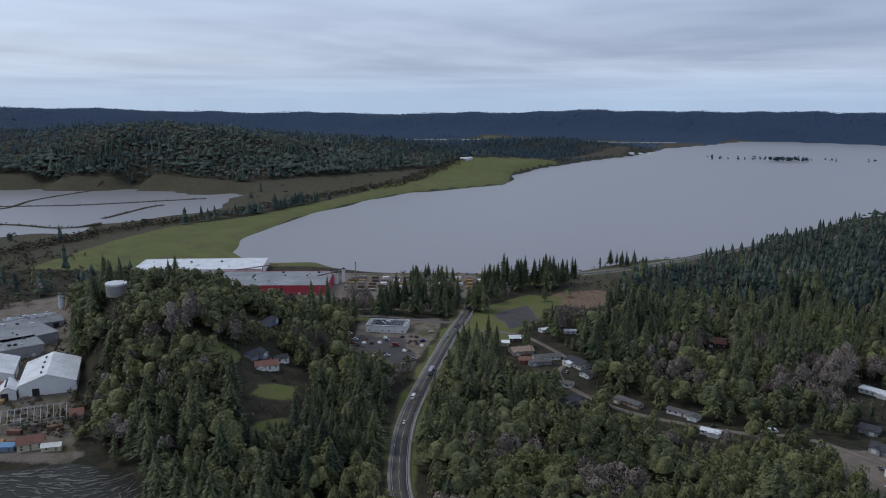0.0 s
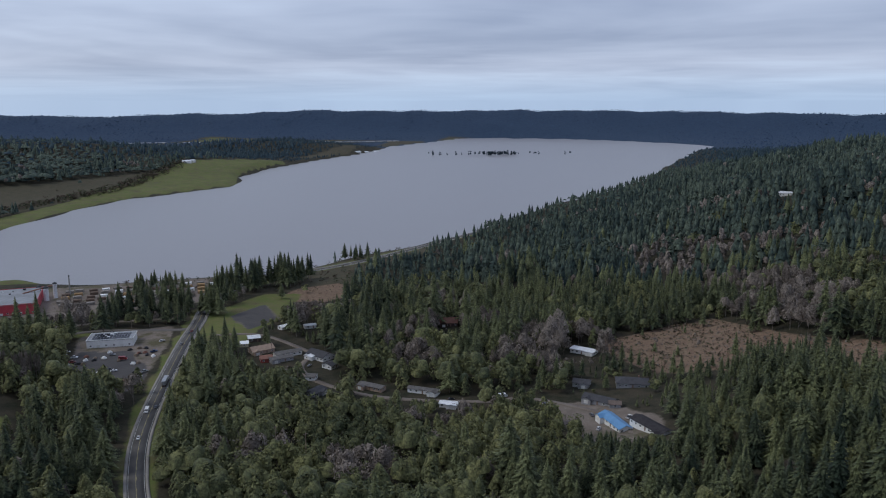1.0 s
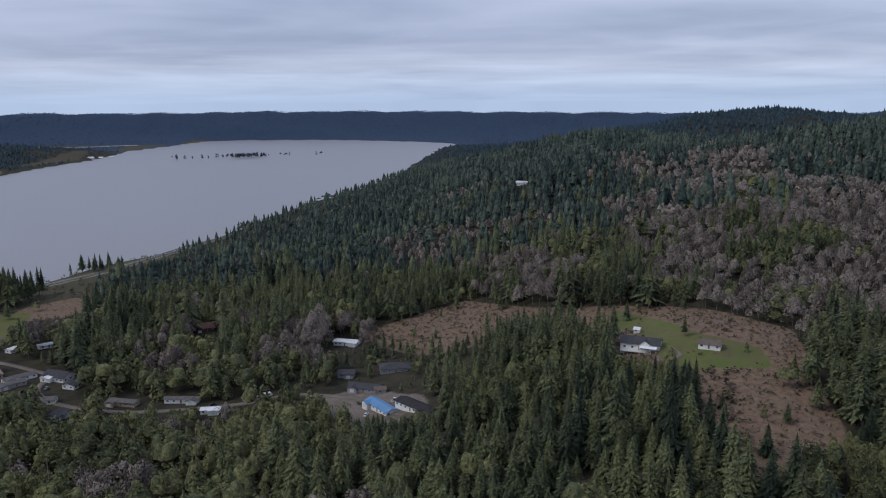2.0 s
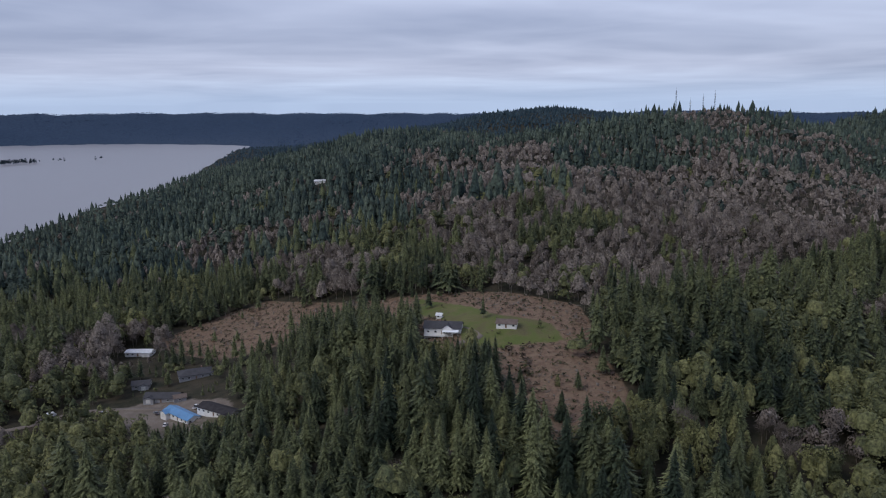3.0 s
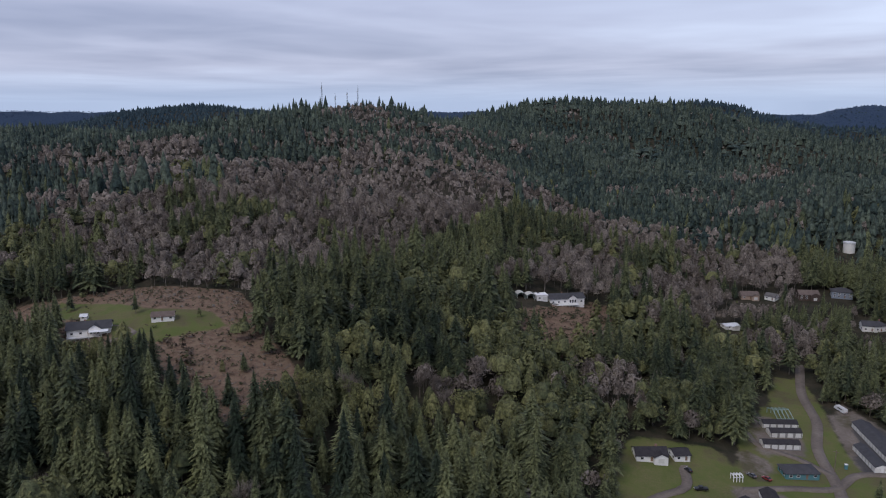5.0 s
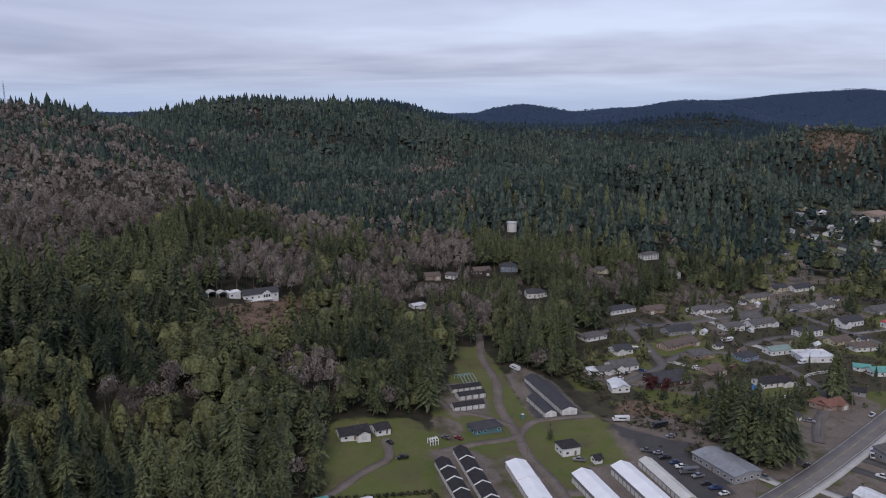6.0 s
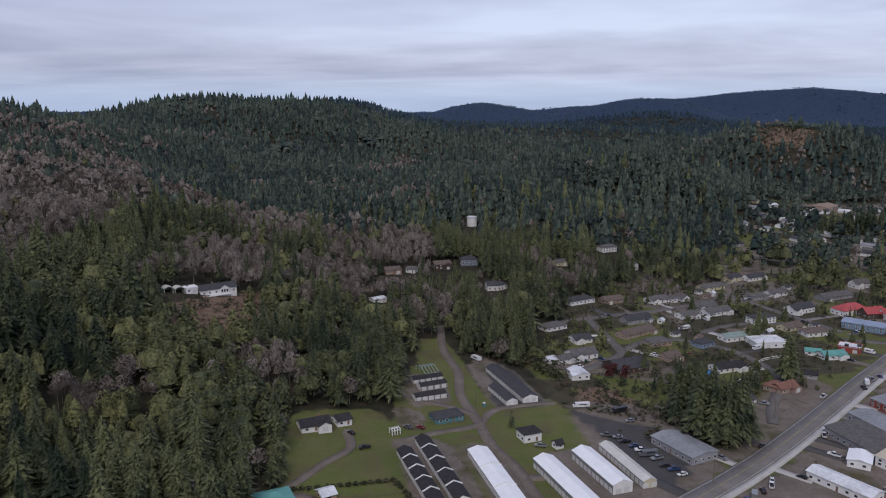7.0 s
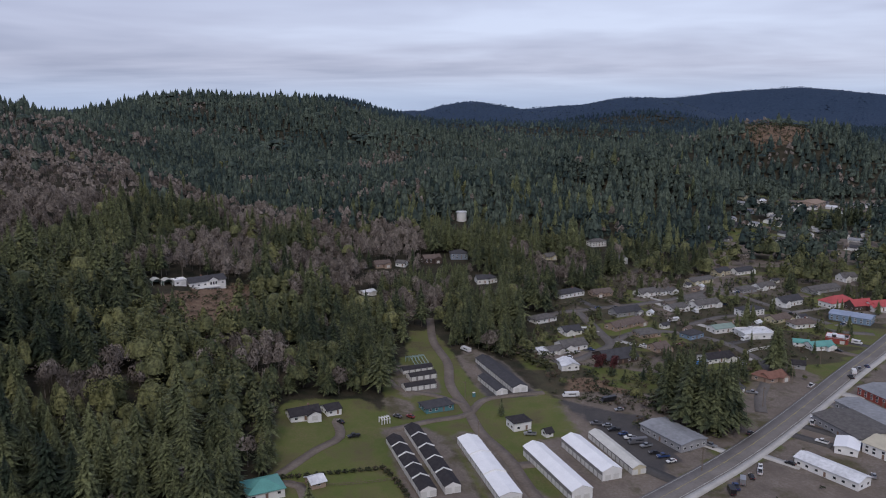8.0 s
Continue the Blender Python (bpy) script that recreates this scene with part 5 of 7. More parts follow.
WHEEL, BIG_WHEEL = wheel_mesh(), wheel_mesh(0.5, 0.16)
LAMP_RED, LAMP_WHITE = boxes("tail_lamp", [(-0.04, -0.2, -0.08, 0.04, 0.2, 0.08)], RED), boxes("head_lamp", [(-0.04, -0.2, -0.08, 0.04, 0.2, 0.08)], WHITE)
COATS = {"white": paint("white_coat", (0.7, 0.7, 0.7), 0.35, 0.05, spec=0.5), "black": paint("black_coat", (0.02, 0.02, 0.024), 0.3, 0.1, spec=0.5), "silver": paint("silver_coat", (0.36, 0.37, 0.39), 0.3, 0.08, metal=0.5),
         "blue": paint("blue_coat", (0.03, 0.06, 0.16), 0.3, 0.1, spec=0.5), "red": paint("dark_red_coat", (0.22, 0.03, 0.03), 0.35, 0.1, spec=0.5), "grey": paint("grey_coat", (0.12, 0.12, 0.13), 0.35, 0.1, spec=0.5)}
FLEET = {}


def vehicle(kind, coat, x, y, turn, where):
    """A car, pickup, van, camper or lorry of a colour; the first of each is built, the others are copies of it."""
    z = float(height(np.array([x]), np.array([y]))[0]) + 0.36
    m = pose(x, y, z, 0, 0, turn)
    words = f"{coat} {kind.replace('_', ' ')} {where}"
    if (kind, coat) in FLEET:
        return tagged(copy_thing(FLEET[kind, coat], m), words)
    root = new(kind)
    root.matrix_world = m
    tagged(root, words, kind.replace("_", " "), "vehicles")
    paintwork = COATS[coat]
    if kind == "car":
        part("body", profile_mesh("body", [(-2.2, 0.25), (2.2, 0.25), (2.25, 0.65), (1.2, 0.85), (-1.3, 0.9), (-2.2, 0.85)], 0.88, paintwork, 0.06), root)
        part("cabin", profile_mesh("cabin", [(-1.7, 0.88), (1.15, 0.84), (0.5, 1.38), (-1.0, 1.42)], 0.76, GLASS, 0.15), root, "dark glazed cabin")
        part("roof", boxes("roof", [(-0.95, -0.6, 1.405, 0.45, 0.6, 1.46)], paintwork), root)
        axles, big, tail = (-1.35, 1.35), False, 2.2
    elif kind == "pickup":
        part("body", profile_mesh("body", [(-2.8, 0.4), (2.7, 0.4), (2.75, 0.95), (1.4, 1.1), (-2.8, 1.1)], 0.98, paintwork, 0.04), root)
        part("cabin", profile_mesh("cabin", [(-0.7, 1.09), (1.4, 1.09), (0.85, 1.75), (-0.6, 1.8)], 0.86, GLASS, 0.1), root, "dark glazed cabin")
        part("roof", boxes("roof", [(-0.58, -0.75, 1.79, 0.8, 0.75, 1.85)], paintwork), root)
        part("load_bed", boxes("load_bed", [(-2.7, -0.8, 1.105, -0.8, 0.8, 1.14)], DARK_METAL), root)
        axles, big, tail = (-1.75, 1.75), False, 2.8
    elif kind in ("van", "camper"):
        l = 3.0 if kind == "van" else 4.2
        part("body", profile_mesh("body", [(-l, 0.45), (l, 0.45), (l, 1.2), (l - 0.7, 1.6), (l - 1.2, 2.5), (-l, 2.65)], 1.1, paintwork, 0.03), root)
        part("windscreen", boxes("windscreen", [(l - 1.08, -0.9, 1.62, l - 0.62, 0.9, 2.3)], GLASS), root)
        part("side_window", boxes("side_window", [(-l * 0.6, -1.12, 1.5, l * 0.3, 1.12, 2.0)], GLASS), root)
        axles, big, tail = (-l * 0.6, l * 0.6), False, l
    else:
        part("trailer", boxes("trailer", [(-7.5, -1.25, 1.1, 4.6, 1.25, 3.9)], paintwork), root)
        part("cab", profile_mesh("cab", [(5.0, 0.6), (8.4, 0.6), (8.4, 1.7), (7.0, 2.0), (6.6, 3.2), (5.0, 3.4)], 1.2, COATS["white"], 0.03), root)
        part("windscreen", boxes("windscreen", [(6.5, -1.0, 2.05, 6.95, 1.0, 2.9)], GLASS), root)
        part("chassis", boxes("chassis", [(-7.3, -0.5, 0.7, 5.2, 0.5, 1.08)], DARK_METAL), root)
        axles, big, tail = (-6.5, -5.2, 4.0, 5.3, 7.4), True, 7.5
    for ax in axles:
        for side in (-0.85, 0.85) if not big else (-1.05, 1.05):
            part("wheel", BIG_WHEEL if big else WHEEL, root, at=pose(ax, side, 0.5 if big else 0.34))
    for side in (-0.6, 0.6):
        part("tail_lamp", LAMP_RED, root, at=pose(-tail - 0.02, side, 0.8))
        if not big:
            part("head_lamp", LAMP_WHITE, root, at=pose(tail + 0.03, side, 0.72))
    FLEET[kind, coat] = root
    return root


def heading(line, x, y):
    """The way a road runs near a place, in degrees."""
    p = smooth_line(line)
    k = min(int(np.hypot(p[:, 0] - x, p[:, 1] - y).argmin()), len(p) - 2)
    return math.degrees(math.atan2(*(p[k + 1] - p[k])[::-1]))


for kind, coat, x, y in (("van", "white", -19, 482), ("car", "black", -14, 487), ("car", "white", -23, 442), ("lorry", "silver", -8, 531), ("car", "silver", 4, 617), ("car", "grey", 11, 645), ("car", "red", 13, 651)):
    vehicle(kind, coat, x, y, heading(HIGHWAY, x, y) + (180 if x < -12 else 0), "driving on the forest highway")
for kind, coat, x, y in (("car", "black", 286, -218), ("pickup", "white", 331, -286)):
    vehicle(kind, coat, x, y, heading(TOWN_ROAD, x, y), "driving on the main road")
for k, (x, y) in enumerate(((-77, 624), (-79, 613), (-79, 606), (-71, 607), (-71, 596), (-75, 587), (-45, 607), (-16, 605), (-10, 631), (-37, 593), (-42, 568), (-22, 559))):
    vehicle(("car", "van", "car", "pickup")[k % 4], ("white", "silver", "blue", "white", "red")[k % 5], x, y, 20 * (k % 3) - 10, "parked in the gravel yard of the shop")
for k, (x, y) in enumerate(((309, -159), (304, -160), (299, -162), (294, -163), (289, -164), (285, -166), (278, -166), (274, -168), (269, -169), (312, -155), (325, -173), (337, -173))):
    vehicle("camper" if k in (4, 11) else ("car", "pickup")[k % 2], ("silver", "black", "blue", "white", "grey")[k % 5], x, y, 12 * (k % 3) + 75, "parked in the dark asphalt lot")
for k, (x, y) in enumerate(((252, -199), (249, -193), (246, -187), (243, -182), (256, -202), (240, -178), (347, -330), (350, -338), (343, -323), (337, -316), (238, -241), (264, -256), (289, -253))):
    vehicle(("pickup", "car", "van")[k % 3], ("white", "black", "silver", "blue")[k % 4], x, y, 15 * (k % 2) - 35, "parked on the asphalt lot by the road")
for kind, coat, x, y, turn in (("car", "black", 334, -39, 30), ("pickup", "black", 319, -43, 100), ("car", "grey", 338, -66, 40), ("car", "red", 337, -72, 40), ("camper", "white", 347, -157, 80), ("camper", "white", 428, -124, 20), ("pickup", "silver", 308, -121, 70),
                             ("car", "silver", 454, -229, 10), ("car", "white", 412, -188, 100), ("car", "blue", 499, -242, 80), ("car", "white", 404, -180, 60), ("camper", "white", 459, -279, 100), ("car", "red", 410, -255, 0), ("car", "silver", 447, -356, 70),
                             ("car", "black", 458, -370, 60), ("pickup", "white", 427, -391, 50), ("car", "white", 361, -257, 20), ("car", "silver", 370, -272, 80), ("van", "white", 476, -306, 0), ("car", "blue", 490, -339, 90),
                             ("van", "white", 31, 582, -30), ("car", "blue", 39, 596, 40), ("car", "silver", 89, 533, 60), ("car", "white", 102, 532, 60), ("car", "white", 220, 357, 40), ("car", "grey", 228, 378, 80), ("pickup", "white", 243, 362, 30), ("car", "silver", 213, 408, 10), ("van", "white", 194, 430, 0), ("car", "black", 162, 438, 0)):
    vehicle(kind, coat, x, y, turn, "parked beside a house")


def roof_panels(x, y, turn, z, rows, cols):
    """Dark solar panels in rows on a flat roof, each tilted on its own."""
    panel = boxes("panel", [(-0.95, -1.6, 0.0, 0.95, 1.6, 0.08)], PANEL)
    root = thing("solar_array", x, y, turn, "rows of dark solar panels on the shop roof", "solar panels", z=z)
    for i in range(rows):
        for j in range(cols):
            part("panel", panel, root, at=pose((j - (cols - 1) / 2) * 2.1, (i - (rows - 1) / 2) * 5.2, 0.25, 8, 0, 0))


PANEL = paint("solar_glass", (0.012, 0.014, 0.024), 0.2, 0.3, spec=0.5)
roof_panels(-46.4, 638.5, -7, float(height(np.array([-46.4]), np.array([639.3]))[0]) + 5.9, 3, 13)
rng_clutter = np.random.default_rng(77)
CLUTTER = [boxes("heap", [(-1.6, -1.2, -0.2, 1.6, 1.2, 0.9), (-0.9, -0.8, 0.9, 1.1, 0.6, 1.6)], m) for m in (WOOD, DARK_METAL, ROOFS["redbrown"], WHITE)]
for k in range(46):
    x, y = rng_clutter.uniform(-72, -14), rng_clutter.uniform(536, 618)
    if outline_distance(np.array([x]), np.array([y]), GRIT[0])[0] > -4 or path_distance(np.array([x]), np.array([y]), HIGHWAY)[0] < 14:
        continue
    m = k % 4
    heap = thing("scrap_heap", x, y, rng_clutter.uniform(0, 180), ("heap of weathered timber in the shop yard", "heap of dark scrap metal in the shop yard", "rusty red scrap in the shop yard", "white crates stacked in the shop yard")[m], "scrap", "yard clutter")
    part("heap", CLUTTER[m], heap)


# ---- poles, masts and fences ----
def utility_pole(x, y, tall=10.0, turn=0):
    root = thing("utility_pole", x, y, turn, "weathered wooden utility pole with a crossarm", "utility pole", "utility poles")
    part("post", boxes("post", [(-0.14, -0.14, -0.5, 0.14, 0.14, tall)], WOOD), root)
    part("crossarm", boxes("crossarm", [(-1.2, -0.08, tall - 0.9, 1.2, 0.08, tall - 0.7)], WOOD), root)
    for s in (-1, 0, 1):
        part("insulator", boxes("insulator", [(-0.06, -0.06, 0, 0.06, 0.06, 0.25)], CONCRETE), root, at=pose(s, 0, tall - 0.7 if s else tall))


for x, y, t in ((259, -177, 30), (289, -209, 35), (313, -244, 35), (337, -279, 35), (361, -316, 35), (386, -354, 35), (-33, 665, 0), (3, 671, 0), (67, 565, 20), (40, 342, 40), (81, 312, 40), (479, -217, 0), (457, -214, 0), (432, -226, 0), (353, -103, 60), (305, -96, 0), (324, -236, 20)):
    utility_pole(x, y, 10.5, t)


def radio_mast(x, y, tall):
    root = thing("radio_mast", x, y, 20, "slender steel radio mast on the wooded summit", "radio mast", "summit masts")
    w = 0.9
    legs = [(w * math.cos(a), w * math.sin(a)) for a in (0, 2.094, 4.189)]
    bars = [(lx - 0.16, ly - 0.16, -1, lx + 0.16, ly + 0.16, tall) for lx, ly in legs]
    part("tower", boxes("tower", bars + [(-w, -w, 3.0 * k, w, w, 3.0 * k + 0.22) for k in range(1, int(tall / 3))], DARK_METAL), root)
    part("antenna", boxes("antenna", [(-0.1, -0.1, tall, 0.1, 0.1, tall + 5)], DARK_METAL), root)
    for k in range(3):
        part("panel", boxes("panel", [(-0.25, 1.0, 0, 0.25, 1.25, 2.4)], WHITE), root, at=pose(0, 0, tall - 6, 0, 0, 120 * k))


radio_mast(1264, 490, 55)
radio_mast(1304, 481, 34)
radio_mast(1337, 471, 37)
radio_mast(1360, 459, 42)


def fence(points, tall, mat, label, step=2.4, rails=(0.35, 0.9)):
    root = thing("fence", points[0][0], points[0][1], 0, label, "fence", z=0.0)
    p = smooth_line(points, step)
    base = root.matrix_world.inverted()
    post = boxes("post", [(-0.07, -0.07, -0.4, 0.07, 0.07, tall)], mat)
    for (ax, ay), (bx, by) in zip(p, p[1:]):
        az, bz = (float(height(np.array([q]), np.array([r]))[0]) for q, r in ((ax, ay), (bx, by)))
        part("post", post, root, at=base @ pose(ax, ay, az))
        run = math.hypot(bx - ax, by - ay)
        if run < 0.3:
            continue
        m = base @ Matrix.Translation((ax, ay, az)) @ (Vector((bx - ax, by - ay, bz - az)).to_track_quat("X", "Z").to_matrix().to_4x4())
        part("rail", boxes("rail", [(0, -0.03, tall * r - 0.3 if tall > 1.4 else tall * r - 0.06, run, 0.03, tall * r + 0.06) for r in rails], mat), root, at=m)


fence([(284, -4), (278, -30), (279, -58)], 1.2, WOOD, "low weathered wooden fence beside a lawn")
fence([(279, -58), (265, -60), (252, -58)], 1.2, WOOD, "low weathered wooden fence beside a lawn")
fence([(372, -275), (389, -289), (394, -308)], 1.8, WHITE, "white board fence round a garden", rails=(0.3, 0.8, 0.95))


# ---- mill yard, logs and lumber ----
def timber_mesh(rng, n, spread, tall, length, mat, name):
    """Sawn boards or logs piled crosswise in bundles."""
    return boxes(name, [(-length / 2 + rng.uniform(-0.3, 0.3), -spread / 2 + spread * k / n, tall * j / 3, length / 2 + rng.uniform(-0.3, 0.3), -spread / 2 + spread * (k + 0.85) / n, tall * (j + 0.9) / 3) for k in range(n) for j in range(3)], mat)


LUMBER = [paint("fresh_lumber", (0.42, 0.27, 0.13), 0.85, 0.35, 0.3), paint("grey_lumber", (0.30, 0.27, 0.24), 0.9, 0.35, 0.3), paint("bark_logs", (0.17, 0.12, 0.09), 0.95, 0.4, 0.3)]
rng_yard = np.random.default_rng(5)
PILES = [timber_mesh(rng_yard, 6, 5, 2.6, 7, m, "lumber") for m in LUMBER] + [boxes("wrap", [(-3.4, -2.2, 0, 3.4, 2.2, 2.5)], WHITE)]


def lumber_stack(x, y, k, turn):
    root = thing("lumber_stack", x, y, turn, ("stack of fresh orange sawn lumber in the yard", "stack of grey weathered lumber in the yard", "pile of brown logs in the mill yard", "white wrapped bundle of lumber in the yard")[k], "lumber", "lumber stacks")
    tagged(part("bundle", PILES[k], root), "bundled boards or logs", kind="stuff")
    part("bearer", boxes("bearer", [(-2.6, -2.4, -0.2, -2.3, 2.4, 0.0), (2.3, -2.4, -0.2, 2.6, 2.4, 0.0)], WOOD), root)


for k in range(64):
    x, y = -97 + 11.5 * (k % 13) + rng_yard.uniform(-2, 2), 775 + 14 * (k // 13) + rng_yard.uniform(-2, 2)
    lumber_stack(x, y, int(rng_yard.choice([0, 1, 2, 3], p=[0.25, 0.3, 0.25, 0.2])), rng_yard.uniform(-8, 8))
for x, y, k in ((-283, 471, 0), (-294, 475, 0), (-307, 469, 2), (-255, 440, 1), (-244, 435, 1), (-269, 435, 1), (-281, 430, 2), (-261, 423, 0), (-279, 411, 2), (-291, 440, 1), (-250, 411, 0)):
    lumber_stack(x, y, k, 12)


def floating_logs():
    """Rafts of logs crowding the mill pond."""
    rng = np.random.default_rng(3)
    vs, fs = [], []
    base = 0
    while base < 900 * 12:
        x, y = rng.uniform(-318, -134), rng.uniform(282, 396)
        if outline_distance(np.array([x]), np.array([y]), LOG_POND)[0] > -3:
            continue
        a = 0.5 + 0.9 * math.sin(x / 19) * math.cos(y / 13) + rng.normal(0, 0.25)
        l, r = rng.uniform(4, 8), rng.uniform(0.22, 0.38)
        d, s = np.array((math.cos(a), math.sin(a), 0)), np.array((-math.sin(a), math.cos(a), 0))
        c = np.array((x, y, rng.uniform(0.0, 0.1)))
        ring = [(math.cos(t) * r, math.sin(t) * r) for t in np.arange(6) * 1.0472]
        for e in (-l / 2, l / 2):
            vs += [c + d * e + s * p + np.array((0, 0, q)) for p, q in ring]
        for k in range(6):
            fs.append((base + k, base + (k + 1) % 6, base + 6 + (k + 1) % 6, base + 6 + k))
        base += 12
    tagged(new("floating_logs", quick_mesh("floating_logs", np.array(vs), np.array(fs), [LUMBER_WET])), "grey floating logs crowding the mill pond", "logs", kind="stuff")


LUMBER_WET = paint("wet_logs", (0.20, 0.19, 0.17), 0.6, 0.5, 0.2, island=0.3)
floating_logs()


def silo(x, y, r, tall, label, name="silo"):
    root = thing(name, x, y, 0, label, "silo" if name == "silo" else "chimney")
    part("wall", shape_mesh("wall", *ring_wall(r, tall, 16), [STEEL_ROOF if r > 1 else CONCRETE]), root)
    part("cap", shape_mesh("cap", [(a, b, c + tall + 1.01) for a, b, c in ring_wall(r + 0.15, 0.0, 16, r * 0.5)[0]], ring_wall(r, 0, 16)[1], [DARK_METAL]), root)


for x, y, r, tall in ((-349, 693, 2.6, 13), (-339, 700, 2.2, 15), (-355, 704, 1.8, 11), (-113, 806, 2.4, 12), (-106, 814, 1.8, 14), (-121, 822, 2.0, 10)):
    silo(x, y, r, tall, "weathered steel silo beside the mill")
silo(-94, 821, 0.6, 19, "thin concrete chimney stack at the sawmill", "chimney_stack")


def conveyor(x, y, turn, run, low, high):
    root = thing("conveyor", x, y, turn, "rusty inclined conveyor on steel legs", "conveyor")
    m = pose(0, 0, low, 0, -math.degrees(math.atan2(high - low, run)), 0)
    part("belt", boxes("belt", [(0, -0.8, 0, math.hypot(run, high - low), 0.8, 0.9)], ROOFS["redbrown"]), root, at=m)
    for k in range(1, 5):
        h = low + (high - low) * k / 5
        part("leg", boxes("leg", [(-0.15, -0.7, -1, 0.15, -0.45, h), (-0.15, 0.45, -1, 0.15, 0.7, h)], DARK_METAL), root, at=pose(run * k / 5, 0, 0))


conveyor(-339, 677, 100, 26, 2, 12)
conveyor(-222, 823, 5, 45, 10, 16)
conveyor(-132, 801, 20, 26, 9, 13)
house(-242, 405, 10, 6, 8, 3.2, 1.2, "blueroof/blue", "shed", "shed")
house(-217, 406, 10, 6, 15, 2.8, 1.2, "cream/cream", "shed", "shed")


# ---- summit, islets and far farms ----
def islet_trees():
    rng = np.random.default_rng(11)
    x = np.concatenate([rng.uniform(1085, 1200, 66), rng.uniform(900, 1085, 14), rng.uniform(1200, 1380, 6)])
    y = 2600 + (x - 1100) * -0.28 + rng.normal(0, 14, len(x))
    temps = [leaf_crown(rng, 26, 0.16, low=0.1) for _ in range(3)]
    v, f = scatter(temps, rng.integers(0, 3, len(x)), np.c_[x, y, np.full(len(x), -0.5)], rng.uniform(8, 17, len(x)), rng.uniform(0.7, 1.2, len(x)), rng.uniform(0, 6, len(x)))
    # crowns in the far hill colour, which has aerial haze painted in
    tagged(new("flooded_trees", quick_mesh("flooded_trees", v, f, [FIR_FAR_HAZY])), "dark drowned trees standing in the flood water", "trees", kind="stuff")


islet_trees()
for x, y, lx, turn in ((58, 2187, 22, 20), (73, 2209, 14, 60), (671, 2833, 40, 35), (720, 2887, 26, 35), (766, 2916, 22, 30)):
    house(x, y, lx, 14, turn, 5, 3, "steel/white", "barn", "barn")
house(769, 812, 16, 10, -50, 4.0, 2.0, "steel/white")


# ---- the far end of the town ----
def far_house(x, y, turn, k):
    """A small house of the farther streets."""
    rk, wk = (("grey", "white"), ("slate", "white"), ("greyflat", "white"), ("grey", "cream"), ("brown", "tan"), ("slate", "grey"), ("steel", "white"))[k % 7]
    root = thing("house", x, y, turn, f"small {wk} house with {ROOF_WORDS[rk]} roof in farther streets", "house", "far town houses", sink=-0.4)
    lx, ly = 11 + (k * 7) % 6, 8 + k % 3
    part("wall", shape_mesh("wall", *gable_walls(lx, ly, 2.7, 2.0), [WALLS[wk]]), root)
    part("roof", shape_mesh("roof", *gable_roof(lx, ly, 2.7, 2.0), [ROOFS[rk]]), root, f"{ROOF_WORDS[rk]} roof")
    for s in (-0.3, 0.05):
        part("window", WINDOW, root, at=pose(s * lx, -ly / 2, 1.5))
    part("door", DOOR, root, at=pose(0.25 * lx, -ly / 2, 0.05))
    FOOTPRINTS.append((x, y, 7))


rng_far = np.random.default_rng(17)
FAR_TOWN = [(740, -470), (860, -540), (905, -640), (960, -900), (780, -760), (600, -600), (650, -500)]
made = 0
for i in range(17):
    for j in range(17):
        x, y = 560 + 27 * i + 0.35 * 27 * j + rng_far.uniform(-11, 11), -330 - 30 * j + rng_far.uniform(-12, 12)
        if outline_distance(np.array([x]), np.array([y]), FAR_TOWN)[0] < 0 and rng_far.random() < 0.7 and made < 100:
            far_house(x, y, -60 + rng_far.choice([0, 90]) + rng_far.uniform(-25, 25), int(rng_far.integers(0, 40)))
            made += 1


# ---- more of the mill, yards and gardens ----
def open_frame(x, y, turn, lx, ly, tall, label, mat, bays=12):
    """A roofless shed: posts, plates and bare rafters."""
    root = thing("carport", x, y, turn, label, "carport")
    for k in range(bays + 1):
        px = -lx / 2 + lx * k / bays
        for s in (-1, 1):
            part("post", boxes("post", [(px - 0.15, s * ly / 2 - 0.15, -0.5, px + 0.15, s * ly / 2 + 0.15, tall)], mat), root)
        rise = tall + ly * 0.16
        v = [(px - 0.14, -ly / 2 - 0.4, tall), (px - 0.14, 0, rise), (px - 0.14, ly / 2 + 0.4, tall), (px - 0.14, ly / 2 + 0.4, tall + 0.35), (px - 0.14, 0, rise + 0.35), (px - 0.14, -ly / 2 - 0.4, tall + 0.35)]
        v += [(q + 0.28, b, c) for q, b, c in v]
        part("rafter", shape_mesh("rafter", v, [(5, 4, 3, 2, 1, 0), (6, 7, 8, 9, 10, 11)] + [(i, (i + 1) % 6, 6 + (i + 1) % 6, 6 + i) for i in range(6)], [mat]), root)
    part("plate", boxes("plate", [(-lx / 2, s * ly / 2 - 0.12, tall - 0.25, lx / 2, s * ly / 2 + 0.12, tall - 0.004) for s in (-1, 1)] + [(-lx / 2, -0.1, tall + ly * 0.16 - 0.3, lx / 2, 0.1, tall + ly * 0.16 - 0.05)], mat), root)


PALE_FRAME = paint("pale_steel_frame", (0.42, 0.42, 0.40), 0.7)
open_frame(-249, 443, 24, 42, 24, 5.0, "roofless mill shed with bare pale rafters", PALE_FRAME)
open_frame(408, -90, -80, 8, 14, 3.0, "empty green steel carport frame beside lockers", paint("green_steel_frame", (0.30, 0.40, 0.37), 0.6), 4)
open_frame(333, -59, -75, 4, 3.2, 2.3, "small white canopy frame on the grass", WHITE, 3)
house(262, -249, 12, 9, -45, 3.6, 0.9, "white/white", "workshop_annex", "shed")
